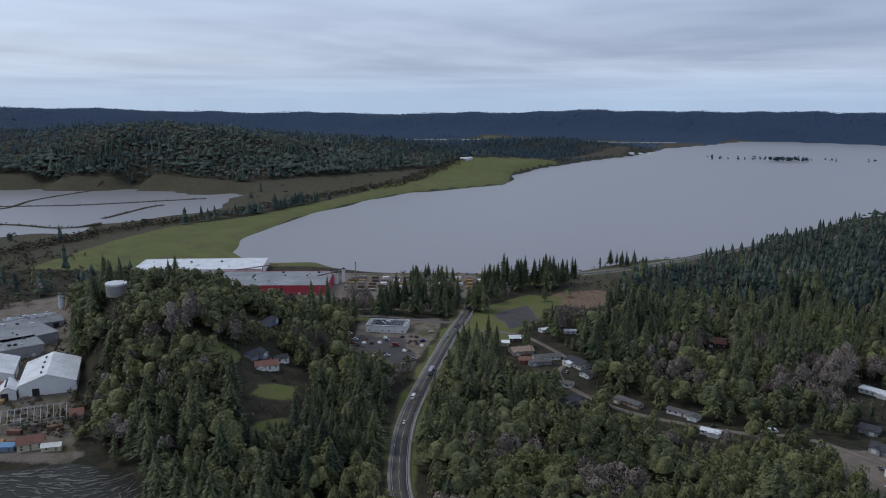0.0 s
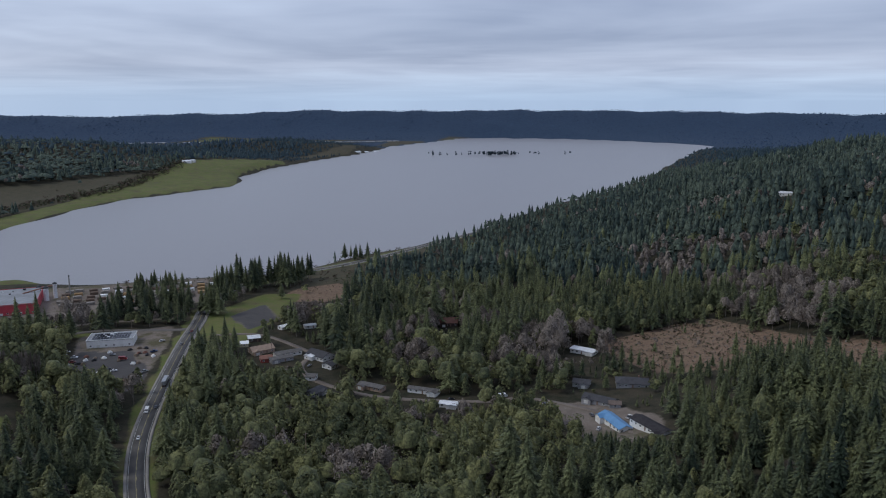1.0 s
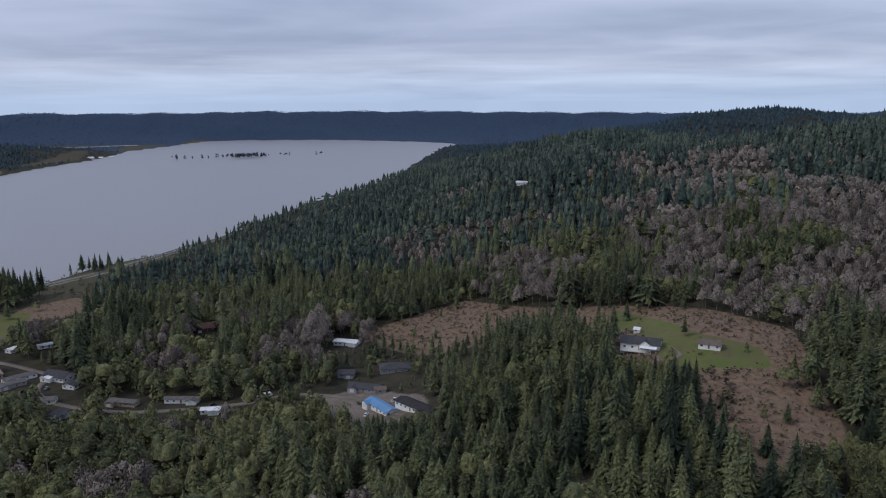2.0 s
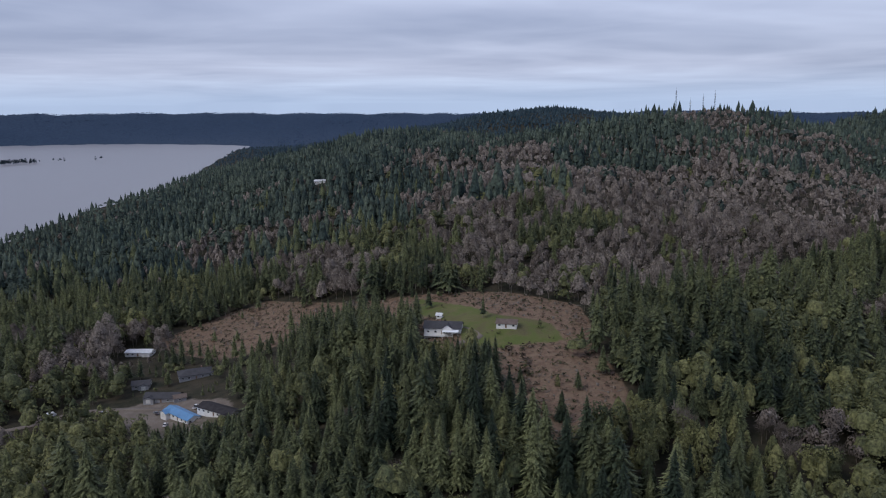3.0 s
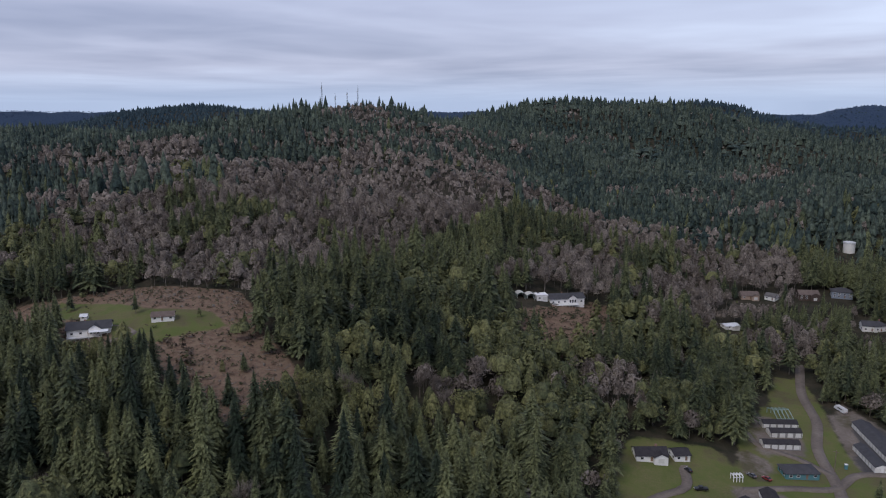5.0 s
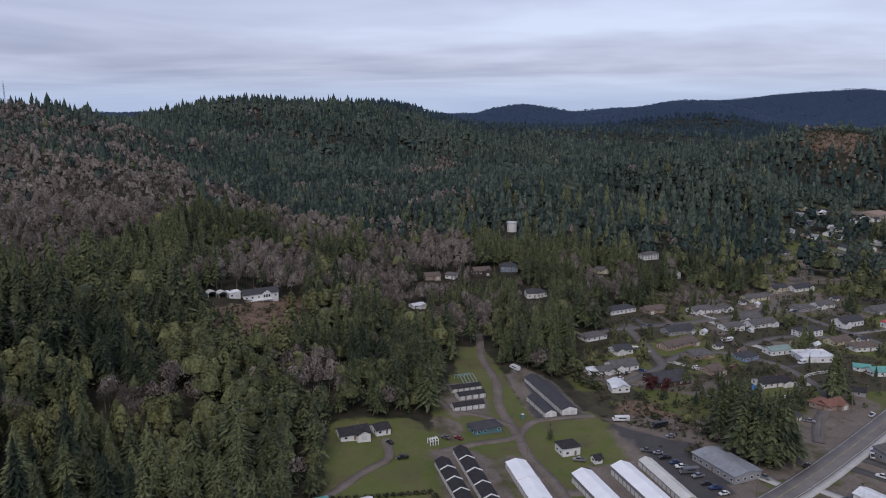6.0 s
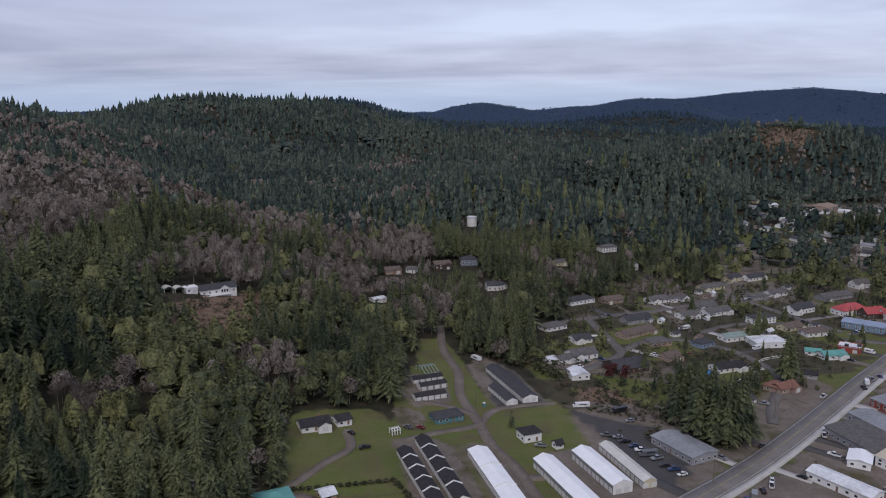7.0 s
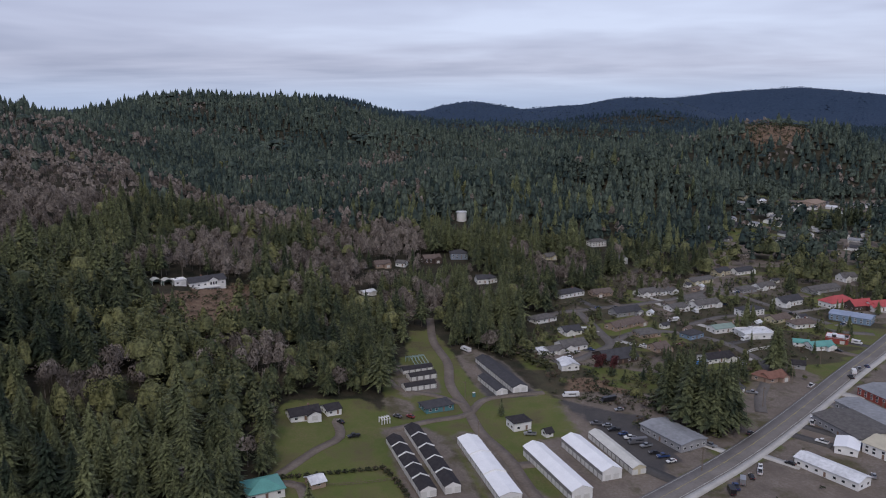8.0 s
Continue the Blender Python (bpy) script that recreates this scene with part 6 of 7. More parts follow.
flat_hall(-330, 566, 46, 30, 40, 8.0, "greyflat/grey", "mill_building", "mill", "mill shed with a patched grey roof", 10)
house(-312, 520, 26, 40, 22, 8, 4, "steel/white", "mill_building", "mill")
house(-340, 640, 30, 18, 36, 7, 3, "greyflat/grey", "mill_building", "mill")
house(-290, 492, 14, 10, 24, 6, 2, "redbrown/dark", "shed", "shed")
for x, y, turn, size in ((-262, 405, 10, 5), (-240, 412, 20, 4), (-248, 425, 0, 4), (-270, 430, 15, 5), (-228, 432, 25, 4)):
    root = thing("shipping_container", x, y, turn, "rust brown shipping container in the mill yard", "container", "containers")
    part("box", boxes("box", [(-size, -1.3, 0, size, 1.3, 2.7)], ROOFS["redbrown"]), root)
    part("door", boxes("door", [(size + 0.005, -1.2, 0.1, size + 0.08, -0.03, 2.6), (size + 0.005, 0.03, 0.1, size + 0.08, 1.2, 2.6)], DARK_METAL), root)
root = thing("portable_toilet", 358, -109, 10, "teal plastic portable toilet by the lane", "toilet")
part("cabin", boxes("cabin", [(-0.6, -0.6, 0, 0.6, 0.6, 2.1)], WALLS["teal"]), root)
part("roof", boxes("roof", [(-0.65, -0.65, 2.104, 0.65, 0.65, 2.3)], WHITE), root)
for x, y, w in ((377, -249, 7), (371, -236, 4)):
    root = thing("tarpaulin", x, y, 20, "bright blue tarpaulin over a pile", "tarpaulin")
    v = [(-w / 2, -w / 3, 0), (w / 2, -w / 3, 0), (w / 2, w / 3, 0), (-w / 2, w / 3, 0), (-w / 4, -w / 8, 1.6), (w / 4, -w / 10, 1.9), (w / 5, w / 8, 1.7), (-w / 5, w / 7, 1.8)]
    part("sheet", shape_mesh("sheet", v, box_data(0, 0, 0, 1, 1, 1)[1], [TARP]), root)
POPLAR_RNG = np.random.default_rng(2)
POPLAR_CROWN = quick_mesh("crown", *twig_crown(POPLAR_RNG, 220, 0.006, 0.09), [TWIG_NEAR])
POPLAR_TRUNK = quick_mesh("trunk", *stem(0.8, 0.012, 6), [BARK])
for k in range(12):
    x, y = -102 + 1.6 * k + POPLAR_RNG.uniform(-1, 1), 521 + 1.5 * k + POPLAR_RNG.uniform(-1, 1)
    tree = thing("poplar_tree", x, y, 40 * k, "tall bare columnar poplar in a row", "tree", "poplar row")
    tree.scale = (POPLAR_RNG.uniform(24, 31),) * 3
    part("trunk", POPLAR_TRUNK, tree)
    part("crown", POPLAR_CROWN, tree)
RED_LEAF = material("dark_red_leaves", (0.045, 0.014, 0.016), 0.75, tint=(0.11, 0.036, 0.034), scale=0.2, spec=0.2, grain=1.2, depth=(0.5, 1.5))
RED_CROWN = quick_mesh("crown", *joined(leaf_crown(POPLAR_RNG, 320, 0.045, low=0.1), haze_crown(POPLAR_RNG, 4, 0.24, 0.15)), [RED_LEAF])
for k, (x, y) in enumerate(((383, -189), (387, -193), (380, -196), (384, -199))):
    tree = thing("red_leaf_tree", x, y, 70 * k, "dark red leaved tree beside the bare lot", "tree", "red trees")
    tree.scale = (9.5 - k * 0.6,) * 3
    part("trunk", POPLAR_TRUNK, tree)
    part("crown", RED_CROWN, tree)
utility_pole(45, 379, 24, 20)
utility_pole(58, 366, 24, 20)
rng_town = np.random.default_rng(41)
for k in range(34):
    x, y = rng_town.uniform(390, 560), rng_town.uniform(-440, -160)
    if outline_distance(np.array([x]), np.array([y]), TOWN)[0] > -8 or any((x - a) ** 2 + (y - b) ** 2 < (c + 5) ** 2 for a, b, c in BUILDINGS) or min(path_distance(np.array([x]), np.array([y]), l)[0] for l, w in LANES) < 6 or path_distance(np.array([x]), np.array([y]), TOWN_ROAD)[0] < 11:
        continue
    house(round(x, 1), round(y, 1), 5 + k % 3, 4, -75 + 10 * (k % 4), 2.6, 1.2, ("slate/white", "steel/grey", "brown/tan", "steel/white")[k % 4], "garden_shed", "shed")
house(905, -742, 44, 26, -55, 5.0, 2.6, "tan/tan", "school_building", "school", label="large tan school building with a tan roof")
house(-115, 487, 15, 10, 20, 3.0, 2.2, "redbrown/white", chimney=True)
house(-110, 508, 9, 7, 35, 2.8, 1.8, "slate/white", "garage", "garage")


# ---- drives from the streets to the houses, with cars on them ----
def nearest_street(x, y):
    best = (1e9, 0, 0)
    for line, half in [(l, w) for l, w in LANES] + [(TOWN_ROAD, 4.6)]:
        p = smooth_line(line, 2.0)
        d = np.hypot(p[:, 0] - x, p[:, 1] - y)
        k = int(d.argmin())
        best = min(best, (float(d[k]), float(p[k, 0]), float(p[k, 1])))
    return best


rng_drive = np.random.default_rng(61)
parked = 0
for bx, by, half in list(BUILDINGS):
    inside = outline_distance(np.array([bx]), np.array([by]), TOWN)[0] < -5 and math.hypot(bx, by) < 800 and half > 6
    gap, sx, sy = nearest_street(bx, by)
    if not inside or gap > 60 or gap < half + 3:
        continue
    ux, uy = (sx - bx) / gap, (sy - by) / gap
    shift = rng_drive.uniform(-0.35, 0.35) * half
    ax, ay = bx + ux * half * 0.75 - uy * shift, by + uy * half * 0.75 + ux * shift
    tagged(new("driveway", ribbon("driveway", [(ax, ay), ((ax + sx - uy * shift) / 2, (ay + sy + ux * shift) / 2), (sx - uy * shift, sy + ux * shift)], rng_drive.uniform(1.8, 3.2), 0.26, (CONCRETE_WALK, GRAVEL, OLD_ASPHALT, SHOULDER)[rng_drive.integers(0, 4)], thick=0.5)), "short driveway from the street to a house", "driveway", kind="structure")
    if parked < 34 and rng_drive.random() < 0.8:
        vehicle(("car", "pickup", "car", "van")[parked % 4], ("white", "silver", "black", "white", "blue", "grey")[parked % 6] if parked % 4 != 3 else "white", ax + ux * 4.5, ay + uy * 4.5, math.degrees(math.atan2(uy, ux)), "parked on a driveway")
        parked += 1


# ---- forest ----
GROVES = [(51, 768, 16, 12, 31), (77, 789, 19, 16, 34), (107, 795, 16, 14, 33), (131, 804, 12, 7, 29), (32, 701, 10, 8, 29), (-11, 810, 30, 16, 18), (212, 901, 16, 8, 20), (298, -204, 11, 24, 33), (315, -201, 9, 12, 30), (327, -206, 7, 6, 26), (357, -287, 7, 6, 25), (391, -214, 4, 2, 16), (441, -327, 5, 3, 19), (464, -454, 7, 4, 19), (332, -115, 1, 1, 11),
          (318, 332, 15, 16, 30), (298, 312, 18, 20, 30), (288, 284, 17, 18, 30), (316, 300, 14, 13, 31), (298, 258, 11, 9, 29), (337, 318, 8, 7, 28), (320, 277, 5, 4, 28), (274, 250, 14, 12, 28), (365, 177, 2, 2, 29), (357, 160, 3, 3, 27), (352, 148, 5, 5, 27),
          (585, -353, 10, 9, 26), (602, -383, 12, 12, 28), (431, -312, 4, 3, 14), (516, -414, 5, 3, 16), (748, -635, 18, 12, 30), (758, -686, 16, 10, 30), (443, -257, 3, 2, 10), (532, -196, 9, 8, 27), (529, -212, 8, 6, 27), (553, -252, 9, 8, 24), (592, -300, 10, 9, 25), (514, -171, 10, 8, 24), (437, -120, 5, 4, 15), (452, -139, 9, 8, 18)]
rng_grove = np.random.default_rng(53)
for k in range(150):
    x, y = float(rng_grove.uniform(330, 600)), float(rng_grove.uniform(-460, -160))
    spot = np.array([x]), np.array([y])
    open_ground = all((x - a) ** 2 + (y - b) ** 2 > (c + 2.5) ** 2 for a, b, c in BUILDINGS) and min(path_distance(*spot, l)[0] - w for l, w in LANES) > 3.5
    if open_ground and outline_distance(*spot, TOWN)[0] < -6 and path_distance(*spot, TOWN_ROAD)[0] > 12 and outline_distance(*spot, BARE[1])[0] > 3:
        GROVES.append((x, y, 2.2, int(rng_grove.integers(1, 4)), float(rng_grove.uniform(5.5, 13))))
GARDEN = [(-133, 480), (-124, 527), (-103, 518), (-93, 463), (-92, 428), (-112, 424), (-125, 445)]
TOWN_NEAR = [(430, -150), (480, -200), (560, -230), (620, -330), (560, -470), (440, -420), (330, -240), (290, -200), (340, -165)]
YOUNG_WOOD = [(252, 350), (285, 352), (322, 352), (350, 385), (335, 440), (300, 475), (262, 450)]
THICKETS = [(-61, 644), (-579, 882), (-528, 1017), (-467, 1168), (-375, 1285), (-220, 1577), (-89, 1794), (50, 2236)]


def wooded(x, y):
    """How likely the forest is at a place, from 0 to 1."""
    p = np.ones(x.shape)
    for ring, gap in ((LAKE, 5), (FLOOD, 6), (FAR_FLOOD, 6), (LOG_POND, 3)):
        p[outline_distance(x, y, ring) < gap] = 0
    for ring in FIELDS + GRIT + [GARDEN]:
        p[outline_distance(x, y, ring) < 1.5] = 0
    for ring in BARE:
        d = outline_distance(x, y, ring)
        p[d < 0] = np.where(d[d < 0] < -10, 0.10, 0.3)
    for ring in MARSH:
        p[outline_distance(x, y, ring) < 0] *= 0.004
    d = outline_distance(x, y, TOWN)
    clump = np.sin(x / 41 + 1.4 * np.sin(y / 57)) * np.cos(y / 47 + 1.2 * np.sin(x / 63))
    p[d < 0] *= np.where(np.hypot(x, y)[d < 0] < 680, 0.62, np.where(clump[d < 0] > 0.1, 0.9, 0.4))
    for line, gap in [(HIGHWAY, 12), (TOWN_ROAD, 13)] + [(l, w + (9 if l[0] == (27, 635) else 3)) for l, w in LANES]:
        p[path_distance(x, y, line) < gap] = 0
    for cx, cy, r in BUILDINGS + FOOTPRINTS:
        p[(x - cx) ** 2 + (y - cy) ** 2 < (r + 3) ** 2] = 0
    p[(x > -420) & (x < 75) & (y > 752) & (y < 930)] = 0
    p[(x > 180) & (x < 268) & (y > -420) & (y < -18)] = 0
    p[np.hypot(x, y) < 95] = 0
    p[(x < -395) & (y > 560) & (y < 1000)] *= 0.1
    return p


def sites(rng, near, far, space):
    """Jittered places between two distances from the middle of the flown area, over the part of the land that is wooded."""
    n = int(far / space)
    g = np.arange(-n, n + 1) * space
    x, y = np.meshgrid(g, g)
    x, y = x.ravel() + rng.uniform(-0.45, 0.45, x.size) * space, y.ravel() + rng.uniform(-0.45, 0.45, x.size) * space
    d, az = np.hypot(x, y), np.degrees(np.arctan2(x, y))
    keep = (d >= near) & (d < far) & (az > -37) & (az < 139)
    x, y = x[keep], y[keep]
    keep = rng.random(len(x)) < wooded(x, y)
    x, y = x[keep], y[keep]
    return x, y, height(x, y)


def open_slope(x, y, tall):
    """Trees on the downhill, cleared side of a house were topped or are young."""
    top = tall.copy()
    for bx, by, half in BUILDINGS + [(-112, 495, 20), (-108, 440, 14), (132, 745, 26), (70, 690, 18), (80, 580, 14)]:
        d = math.hypot(bx, by)
        if d > 1600:
            continue
        ux, uy = -bx / d, -by / d
        ahead, aside = (x - bx) * ux + (y - by) * uy, np.abs((x - bx) * uy - (y - by) * ux)
        near = (ahead > -2) & (ahead < 125) & (aside < half + 1.5)
        top[near] = np.minimum(top[near], np.maximum(1.5, (ahead[near] - half * 0.6) * 172 / d))
    return top


def bare_share(x, y):
    """Where leafless woods stand: in broad stands on the big hill's face, in patches elsewhere."""
    face = np.exp(-(((x - 1120) / 620) ** 2 + ((y - 345) / 370) ** 2)) + 1.0 * np.exp(-(((x - 640) / 215) ** 2 + ((y - 262) / 190) ** 2)) + 0.4 * np.exp(-(((x - 830) / 300) ** 2 + ((y + 83) / 160) ** 2)) + 0.95 * np.exp(-(((x - 545) / 120) ** 2 + ((y - 530) / 190) ** 2)) - 0.3 * np.exp(-(((x + 200) / 130) ** 2 + ((y - 540) / 180) ** 2))
    town = 0.3 * np.exp(-(((x - 455) / 165) ** 2 + ((y + 220) / 165) ** 2))
    dense = np.clip(0.10 + 0.52 * face + town, 0, 0.65)
    patch = 0.55 * stands(x, y, 95, 1) + 0.45 * stands(x, y, 34, 2)
    return 0.92 * smooth(1 - dense - 0.1, 1 - dense + 0.1, 0.5 + 1.35 * (patch - 0.5)) + 0.025


def leafy_share(x, y):
    """Where round evergreen and mossy broadleaf crowns stand among the firs."""
    low = np.exp(-((x - 83) / 180) ** 2 - ((y - 370) / 150) ** 2) + 0.7 * np.exp(-((x - 415) / 83) ** 2 - ((y - 55) / 83) ** 2) + 1.7 * np.exp(-((x + 190) / 110) ** 2 - ((y - 525) / 180) ** 2)
    dense = np.clip(0.22 + 0.42 * low + 0.4 * smooth(1400, 1700, y) * smooth(100, -200, x), 0, 0.93)
    patch = 0.5 * stands(x, y, 70, 3) + 0.5 * stands(x, y, 26, 4)
    return 0.91 * smooth(1 - dense - 0.16, 1 - dense + 0.16, 0.5 + 1.35 * (patch - 0.5)) + 0.06


FOREST_WORDS = ("dense dark green fir forest covering the slopes", "olive green rounded broadleaf trees among firs", "bare grey brown alder woods on the hillside")


def build_forest():
    rng = np.random.default_rng(7)
    near_fir = [bough_crown(rng, 620, r, slim=0.62) for r in (0.17, 0.20, 0.155, 0.22)]
    near_leaf = [joined(leaf_crown(rng, 700, 0.026), haze_crown(rng, 4, 0.27, 0.3)), spray_crown(rng, 700, 0.036), spray_crown(rng, 700, 0.036, 0.27)]
    near_twig = [twig_crown(rng, 520, 0.0035) for _ in range(3)]
    single = [[quick_mesh("crown", v, f, [FIR_NEAR]) for v, f in near_fir], [quick_mesh("crown", v, f, [LEAF_NEAR]) for v, f in near_leaf], [quick_mesh("crown", v, f, [TWIG_NEAR]) for v, f in near_twig]]
    trunk_mesh = quick_mesh("trunk", *stem(0.75, 0.014, 6), [BARK])
    names = (("fir_tree", "tall green fir tree in the dense wood", "fir"), ("broadleaf_tree", "olive green rounded broadleaf tree in the wood", "tree"), ("bare_tree", "leafless grey tree in the wood", "tree"))
    bands = ((90, 235, 10, 4, 4, 50, 50), (235, 430, 8.7, 360, 0, 240, 110), (430, 750, 8.8, 160, 0, 130, 60), (750, 1300, 11.0, 3, 4, 50, 54), (1300, 2100, 12.4, 2, 4, 20, 22), (2100, 3300, 16.5, 1, 3, 8, 7), (3300, 4960, 25, 1, 3, 5, 5))
    made = 0
    for near, far, space, tiers, sides, leaves, twigs in bands:
        x, y, z = sites(rng, near, far, space)
        if near == 430:
            for gx, gy, gr, count, tall_m in GROVES:
                a, q = rng.uniform(0, 6.28, count), gr * np.sqrt(rng.random(count))
                x, y = np.r_[x, gx + q * np.cos(a)], np.r_[y, gy + q * np.sin(a)]
            z = height(x, y)
        n = len(x)
        share, leafy = bare_share(x, y), leafy_share(x, y)
        draw = rng.random(n)
        kind = np.where(draw < share, 2, np.where(draw > 1 - leafy, 1, 0))
        if near > 2000:
            kind[:] = np.where((near < 3000) & (draw > 1 - leafy), 1, 0)
        tall = np.where(kind == 0, rng.normal(25, 6.5, n).clip(7, 40), np.where(kind == 1, rng.normal(17, 3.6, n).clip(8, 26), rng.normal(18, 3.4, n).clip(9, 27)))
        tall *= (0.70 + 0.36 * stands(x, y, 85, 5) + 0.16 * stands(x, y, 30, 6)) * (1.0 if near < 1200 else 0.9 if near < 2000 else 0.6 if near < 3000 else 0.17)
        tall *= np.where(x > 150, 0.55 + 0.45 * smooth(0, 280, outline_distance(x, y, LAKE)), 1.0)
        planted = np.zeros(n, bool)
        if near == 430:
            planted[n - sum(g[3] for g in GROVES):] = True
            k = n - sum(g[3] for g in GROVES)
            for gx, gy, gr, count, tall_m in GROVES:
                kind[k:k + count], tall[k:k + count] = 0, tall_m * rng.uniform(0.75, 1.15, count)
                k += count
        if far < 1400:
            tall = np.where(planted, tall, open_slope(x, y, tall))
        young = (outline_distance(x, y, YOUNG_WOOD) < 0) & ~planted
        tall[young] *= 0.5
        in_town = outline_distance(x, y, TOWN) < 0
        tall[in_town & ~planted] *= np.where(np.hypot(x, y) < 680, 0.55, np.where(leafy > 0.3, 0.42, 0.72))[in_town & ~planted]
        kind[in_town & ~planted & (kind == 0) & (rng.random(n) < 0.7)] = 1
        logged = np.min([outline_distance(x, y, ring) for ring in BARE], axis=0) < -4
        tall[logged] *= rng.uniform(0.2, 0.75, logged.sum())
        keep = tall > 2.6
        x, y, z, kind, tall = x[keep], y[keep], z[keep], kind[keep], tall[keep]
        n = len(x)
        at = np.c_[x, y, z - 0.4]
        alone = (x > 215) & (x < 345) & (y > 54) & (y < 300) & (rng.random(n) < 0.95) & (near == 235)
        alone &= np.cumsum(alone) <= 290
        for i in np.where(alone)[0]:
            nm, words, cat = names[kind[i]]
            tree = new(nm)
            tree.matrix_world = pose(*at[i], 0, 0, rng.uniform(0, 360)) @ Matrix.Diagonal((tall[i], tall[i], tall[i], 1))
            tagged(tree, words, cat, "forest trees")
            part("trunk", trunk_mesh, tree)
            part("crown", single[kind[i]][rng.integers(0, len(single[kind[i]]))], tree)
        for k, name in ((0, "conifer_forest"), (1, "evergreen_broadleaf_forest"), (2, "leafless_forest")):
            sel = np.where((kind == k) & ~alone)[0]
            if not len(sel):
                continue
            if k == 0:
                temps = [fir_crown(rng, tiers, sides, radius=r) if sides else bough_crown(rng, tiers, r, base=0.2, slim=0.72 if far < 500 else 0.85) for r in (0.17, 0.20, 0.155, 0.22)]
            elif k == 1:
                temps = [haze_crown(rng, 1, 0.46, 0.3) for _ in range(4)] if far > 1400 else [joined(leaf_crown(rng, leaves, 0.040 * (170 / leaves) ** 0.5), haze_crown(rng, 4, 0.27, 0.3)) if q % 2 else joined(spray_crown(rng, leaves, 0.046 * (170 / leaves) ** 0.5, 0.22 + 0.03 * q), haze_crown(rng, 2, 0.2, 0.2)) for q in range(4)]
            else:
                temps = [joined(twig_crown(rng, twigs, 0.0075 * (150 / twigs) ** 0.75), haze_crown(rng, 4)) for _ in range(4)] if far < 800 else [haze_crown(rng, 3 if far < 1400 else 2, 0.185) for _ in range(4)]
            wide = rng.uniform(0.85, 1.25, len(sel)) * (1.06 if far < 500 and k == 0 else 0.96 if far < 800 and k == 0 else 1.0 if far < 1400 else 1.15 if far < 2200 else 1.7 if far < 3400 else 5.0) * (1 if k == 0 else 1.2)
            own = [FIR, LEAF, TWIG_HAZE][k]
            # trees farther out take bluer materials with aerial haze painted into their colour
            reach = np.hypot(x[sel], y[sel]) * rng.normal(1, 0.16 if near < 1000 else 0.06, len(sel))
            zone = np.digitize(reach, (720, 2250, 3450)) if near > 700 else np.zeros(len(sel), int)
            for step, mat in enumerate((own, TWIG_HAZE_FAR if k == 2 else FIR_MID_HAZY, FIR_FAR_HAZY, FIR_DISTANT_HAZY)):
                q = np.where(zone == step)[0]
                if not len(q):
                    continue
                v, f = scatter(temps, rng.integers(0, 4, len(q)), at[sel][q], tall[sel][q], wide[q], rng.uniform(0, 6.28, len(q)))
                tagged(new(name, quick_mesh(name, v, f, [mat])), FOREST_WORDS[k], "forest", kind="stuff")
            if far < (1400 if k == 2 else 800) and k != 1:
                v, f = scatter([stem(0.6, 0.012, 4)], np.zeros(len(sel), int), at[sel], tall[sel], np.ones(len(sel)), np.zeros(len(sel)))
                tagged(new("tree_trunks", quick_mesh("tree_trunks", v, f, [BARK])), "grey brown trunks standing among the forest", "forest", kind="stuff")


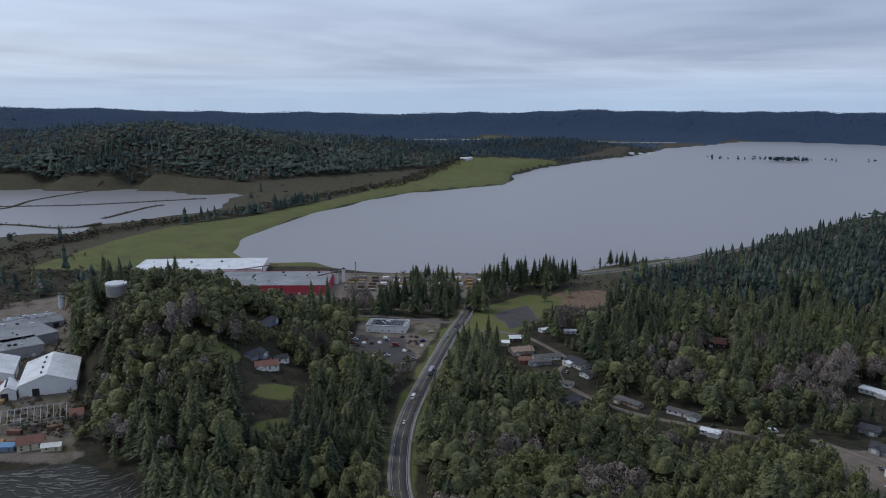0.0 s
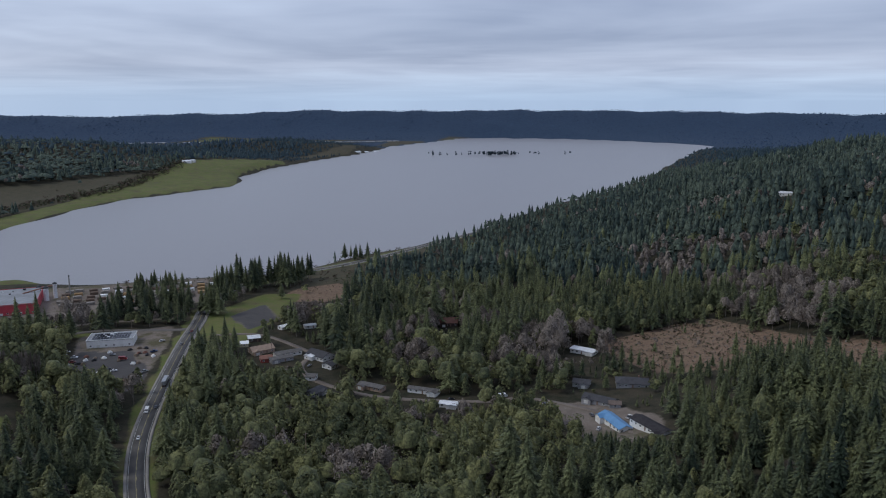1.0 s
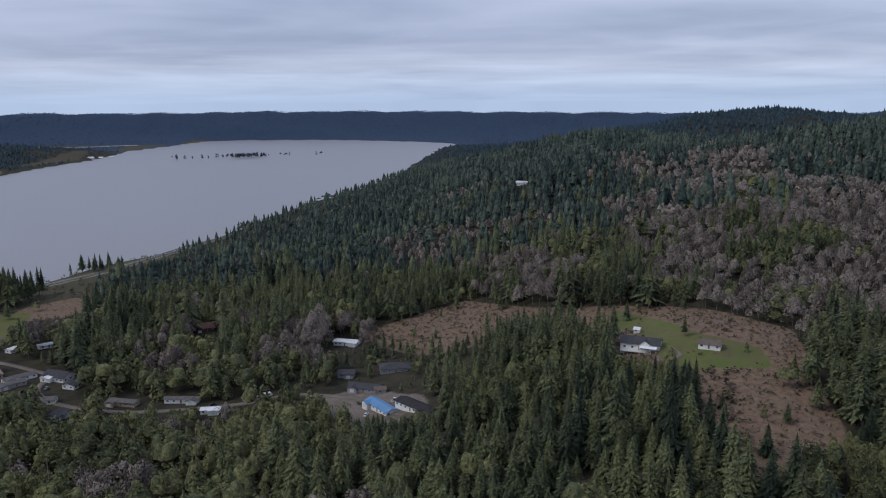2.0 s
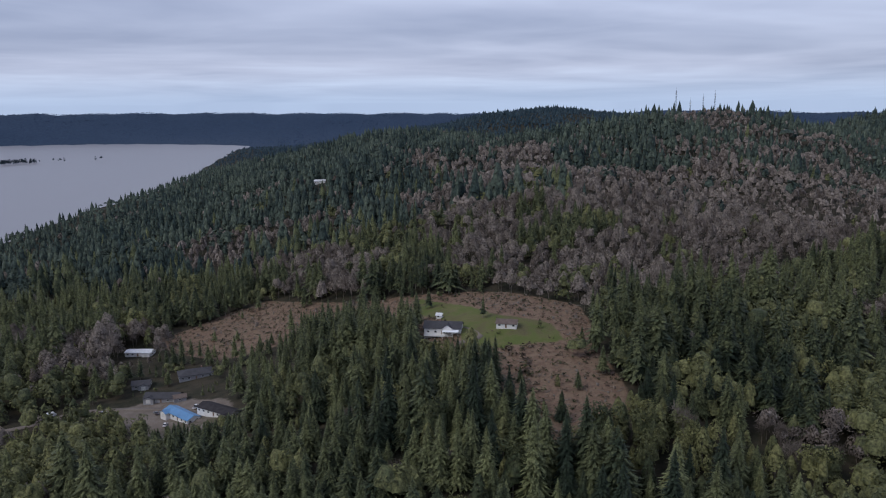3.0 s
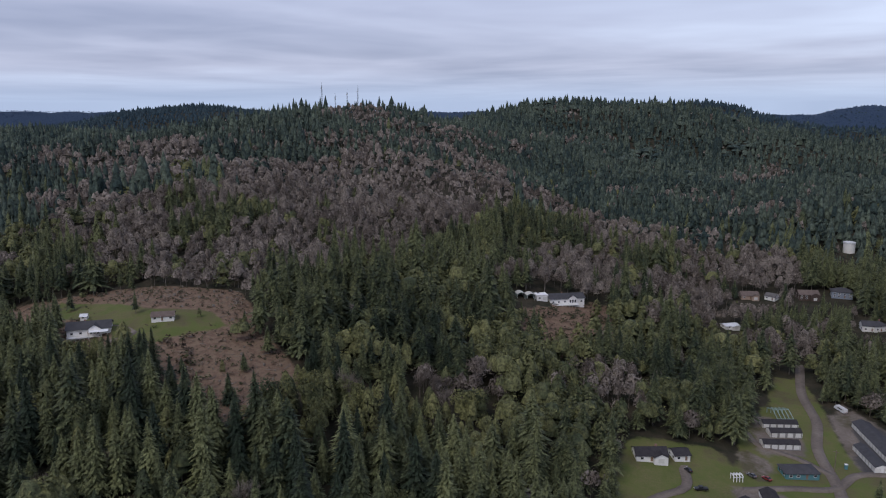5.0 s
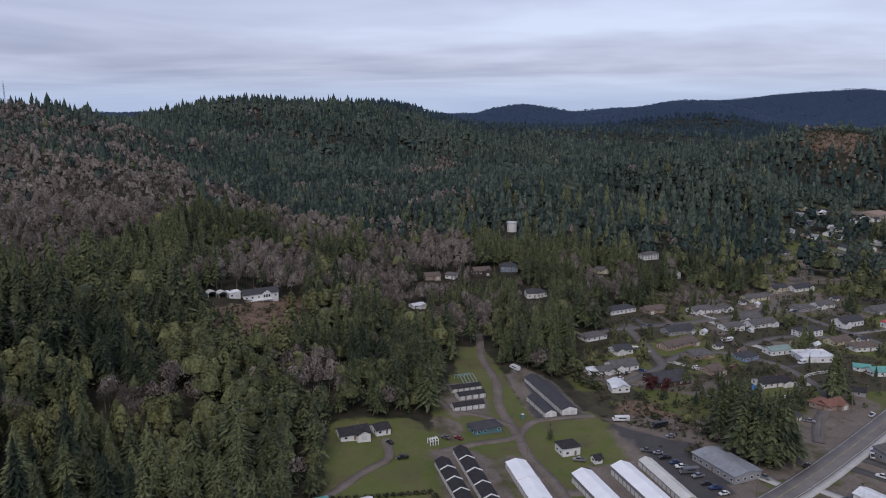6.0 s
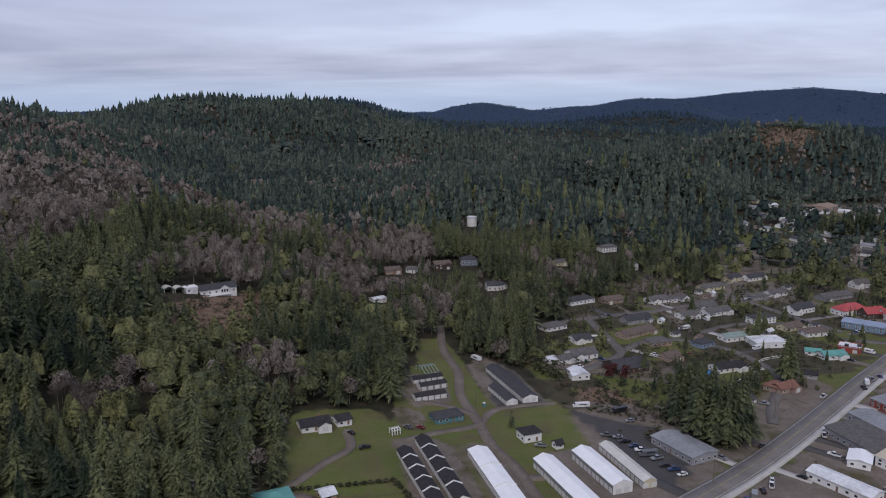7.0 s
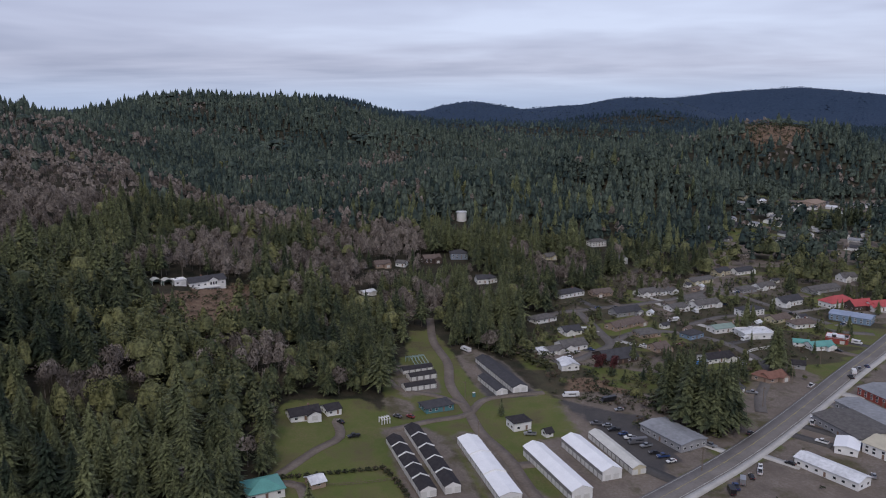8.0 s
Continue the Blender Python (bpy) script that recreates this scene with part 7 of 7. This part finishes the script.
def build_brush():
    """Shrubs and brambles along dykes, in clearings, on verges and between gardens."""
    rng = np.random.default_rng(21)
    xs, ys, hs = [], [], []

    def strew(count, ring, lo, hi):
        r = np.array(ring)
        x, y = rng.uniform(r[:, 0].min(), r[:, 0].max(), count), rng.uniform(r[:, 1].min(), r[:, 1].max(), count)
        k = outline_distance(x, y, ring) < -2
        for line, gap in [(HIGHWAY, 9), (TOWN_ROAD, 11)] + [(l, w + 1) for l, w in LANES]:
            k &= path_distance(x, y, line) > gap
        for cx, cy, q in BUILDINGS:
            k &= (x - cx) ** 2 + (y - cy) ** 2 > (q + 0.5) ** 2
        for field in FIELDS:
            k &= (outline_distance(x, y, field) > 1) | (rng.random(count) < 0.06)
        xs.append(x[k]), ys.append(y[k]), hs.append(rng.uniform(lo, hi, k.sum()))

    strew(5000, BARE[0], 0.5, 2.3)
    strew(300, [(328, 238), (318, 204), (300, 190), (262, 152), (276, 148), (300, 168), (330, 190), (352, 208)], 1.5, 5.5)
    strew(420, [(450, -118), (478, -150), (440, -172), (392, -166), (352, -152), (404, -144)], 1.8, 6.5)
    strew(160, [(300, -160), (345, -196), (372, -186), (380, -196), (340, -212), (296, -206)], 1.0, 4.0)
    strew(700, [(-560, 600), (-400, 620), (-372, 760), (-380, 960), (-560, 960)], 2.0, 7.0)
    strew(160, GARDEN, 0.8, 3.0)
    strew(1500, [(-330, 650), (-296, 480), (-235, 405), (-150, 400), (-130, 470), (-150, 560), (-220, 690)], 2.0, 6.5)
    strew(260, BARE[1], 0.6, 2.5)
    strew(1100, BARE[4], 1.0, 6.0)
    strew(90, BARE[2], 0.6, 1.8)
    strew(700, BARE[3], 0.6, 3.4)
    strew(2200, TOWN, 0.8, 3.0)
    strew(3600, TOWN_NEAR, 0.9, 4.2)
    strew(900, MARSH[1], 1.0, 4.0)
    strew(1800, MARSH[0], 1.5, 5.0)
    for line, count, wide, lo, hi in (([(286, -5), (287, -24), (289, -51)], 260, 0.3, 1.3, 1.8), ([(289, -51), (279, -54), (262, -57)], 160, 0.3, 1.2, 1.9), (THICKETS[1:], 1500, 12, 3, 9), (DYKES[0], 160, 3, 1, 3), (DYKES[1], 200, 3, 1, 3), (DYKES[2], 70, 3, 1, 3), (DYKES[3], 200, 6, 1, 4)):
        p = smooth_line(line, 3.0)
        i = rng.integers(0, len(p), count)
        xs.append(p[i, 0] + rng.normal(0, wide, count)), ys.append(p[i, 1] + rng.normal(0, wide, count)), hs.append(rng.uniform(lo, hi, count))
    x, y, h = np.concatenate(xs), np.concatenate(ys), np.concatenate(hs)
    z = height(x, y)
    k = (z > -0.6) | (np.min([path_distance(x, y, line) for line in DYKES], axis=0) < 4)
    z = np.maximum(z, 0.3)
    x, y, z, h = x[k], y[k], z[k], h[k]
    brown = (rng.random(len(x)) < 0.5) & ((x < 200) | (y > 60) | (rng.random(len(x)) < 0.35))
    for sel, mat, words in ((np.where(brown)[0], BRUSH, "brown leafless brush and brambles on open ground"), (np.where(~brown)[0], SHRUB, "green shrubs along dykes and in gardens")):
        temps = [leaf_crown(rng, 15, 0.15, low=0.05) for _ in range(4)]
        v, f = scatter(temps, rng.integers(0, 4, len(sel)), np.c_[x, y, z - 0.3][sel], h[sel], rng.uniform(1.3, 2.3, len(sel)), rng.uniform(0, 6.28, len(sel)))
        tagged(new("shrubs", quick_mesh("shrubs", v, f, [mat])), words, "shrubs", kind="stuff")


build_forest()
build_brush()


def build_slash():
    """Branches, stumps and broken wood left on the logged slope."""
    rng = np.random.default_rng(31)
    r = np.array(BARE[0])
    x, y = rng.uniform(r[:, 0].min(), r[:, 0].max(), 3600), rng.uniform(r[:, 1].min(), r[:, 1].max(), 3600)
    k = (outline_distance(x, y, BARE[0]) < -1) & (outline_distance(x, y, FIELDS[2]) > 2)
    for cx, cy, q in BUILDINGS:
        k &= (x - cx) ** 2 + (y - cy) ** 2 > (q + 2) ** 2
    x, y = x[k], y[k]
    stick = np.array([(-1, -0.06, 0), (1, -0.04, 0.1), (1, 0.04, 0.1), (-1, 0.06, 0), (-1, 0, 0.14), (1, 0, 0.2)]) * (1, 1.2, 1.2)
    stump = np.array([(0.4 * math.cos(a), 0.4 * math.sin(a), z) for z in (-0.2, 0.6) for a in np.arange(3) * 2.094])
    f_stick, f_stump = np.array([(0, 1, 5), (0, 5, 4), (3, 4, 5), (3, 5, 2)]), np.array([(0, 1, 4), (0, 4, 3), (1, 2, 5), (1, 5, 4), (2, 0, 3), (2, 3, 5), (3, 4, 5)])
    n = len(x)
    for mat, sel, words in ((WOOD, np.arange(0, n, 2), "grey broken branches strewn over the logged slope"), (BARK, np.arange(1, n, 2), "dark stumps and wood debris on the logged slope")):
        v, f = scatter([(stick, f_stick), (stump, f_stump)], (rng.random(len(sel)) < 0.25).astype(int), np.c_[x, y, height(x, y)][sel], rng.uniform(0.8, 2.2, len(sel)), np.ones(len(sel)), rng.uniform(0, 6.28, len(sel)))
        tagged(new("logging_debris", quick_mesh("logging_debris", v, f, [mat])), words, "debris", kind="stuff")


build_slash()
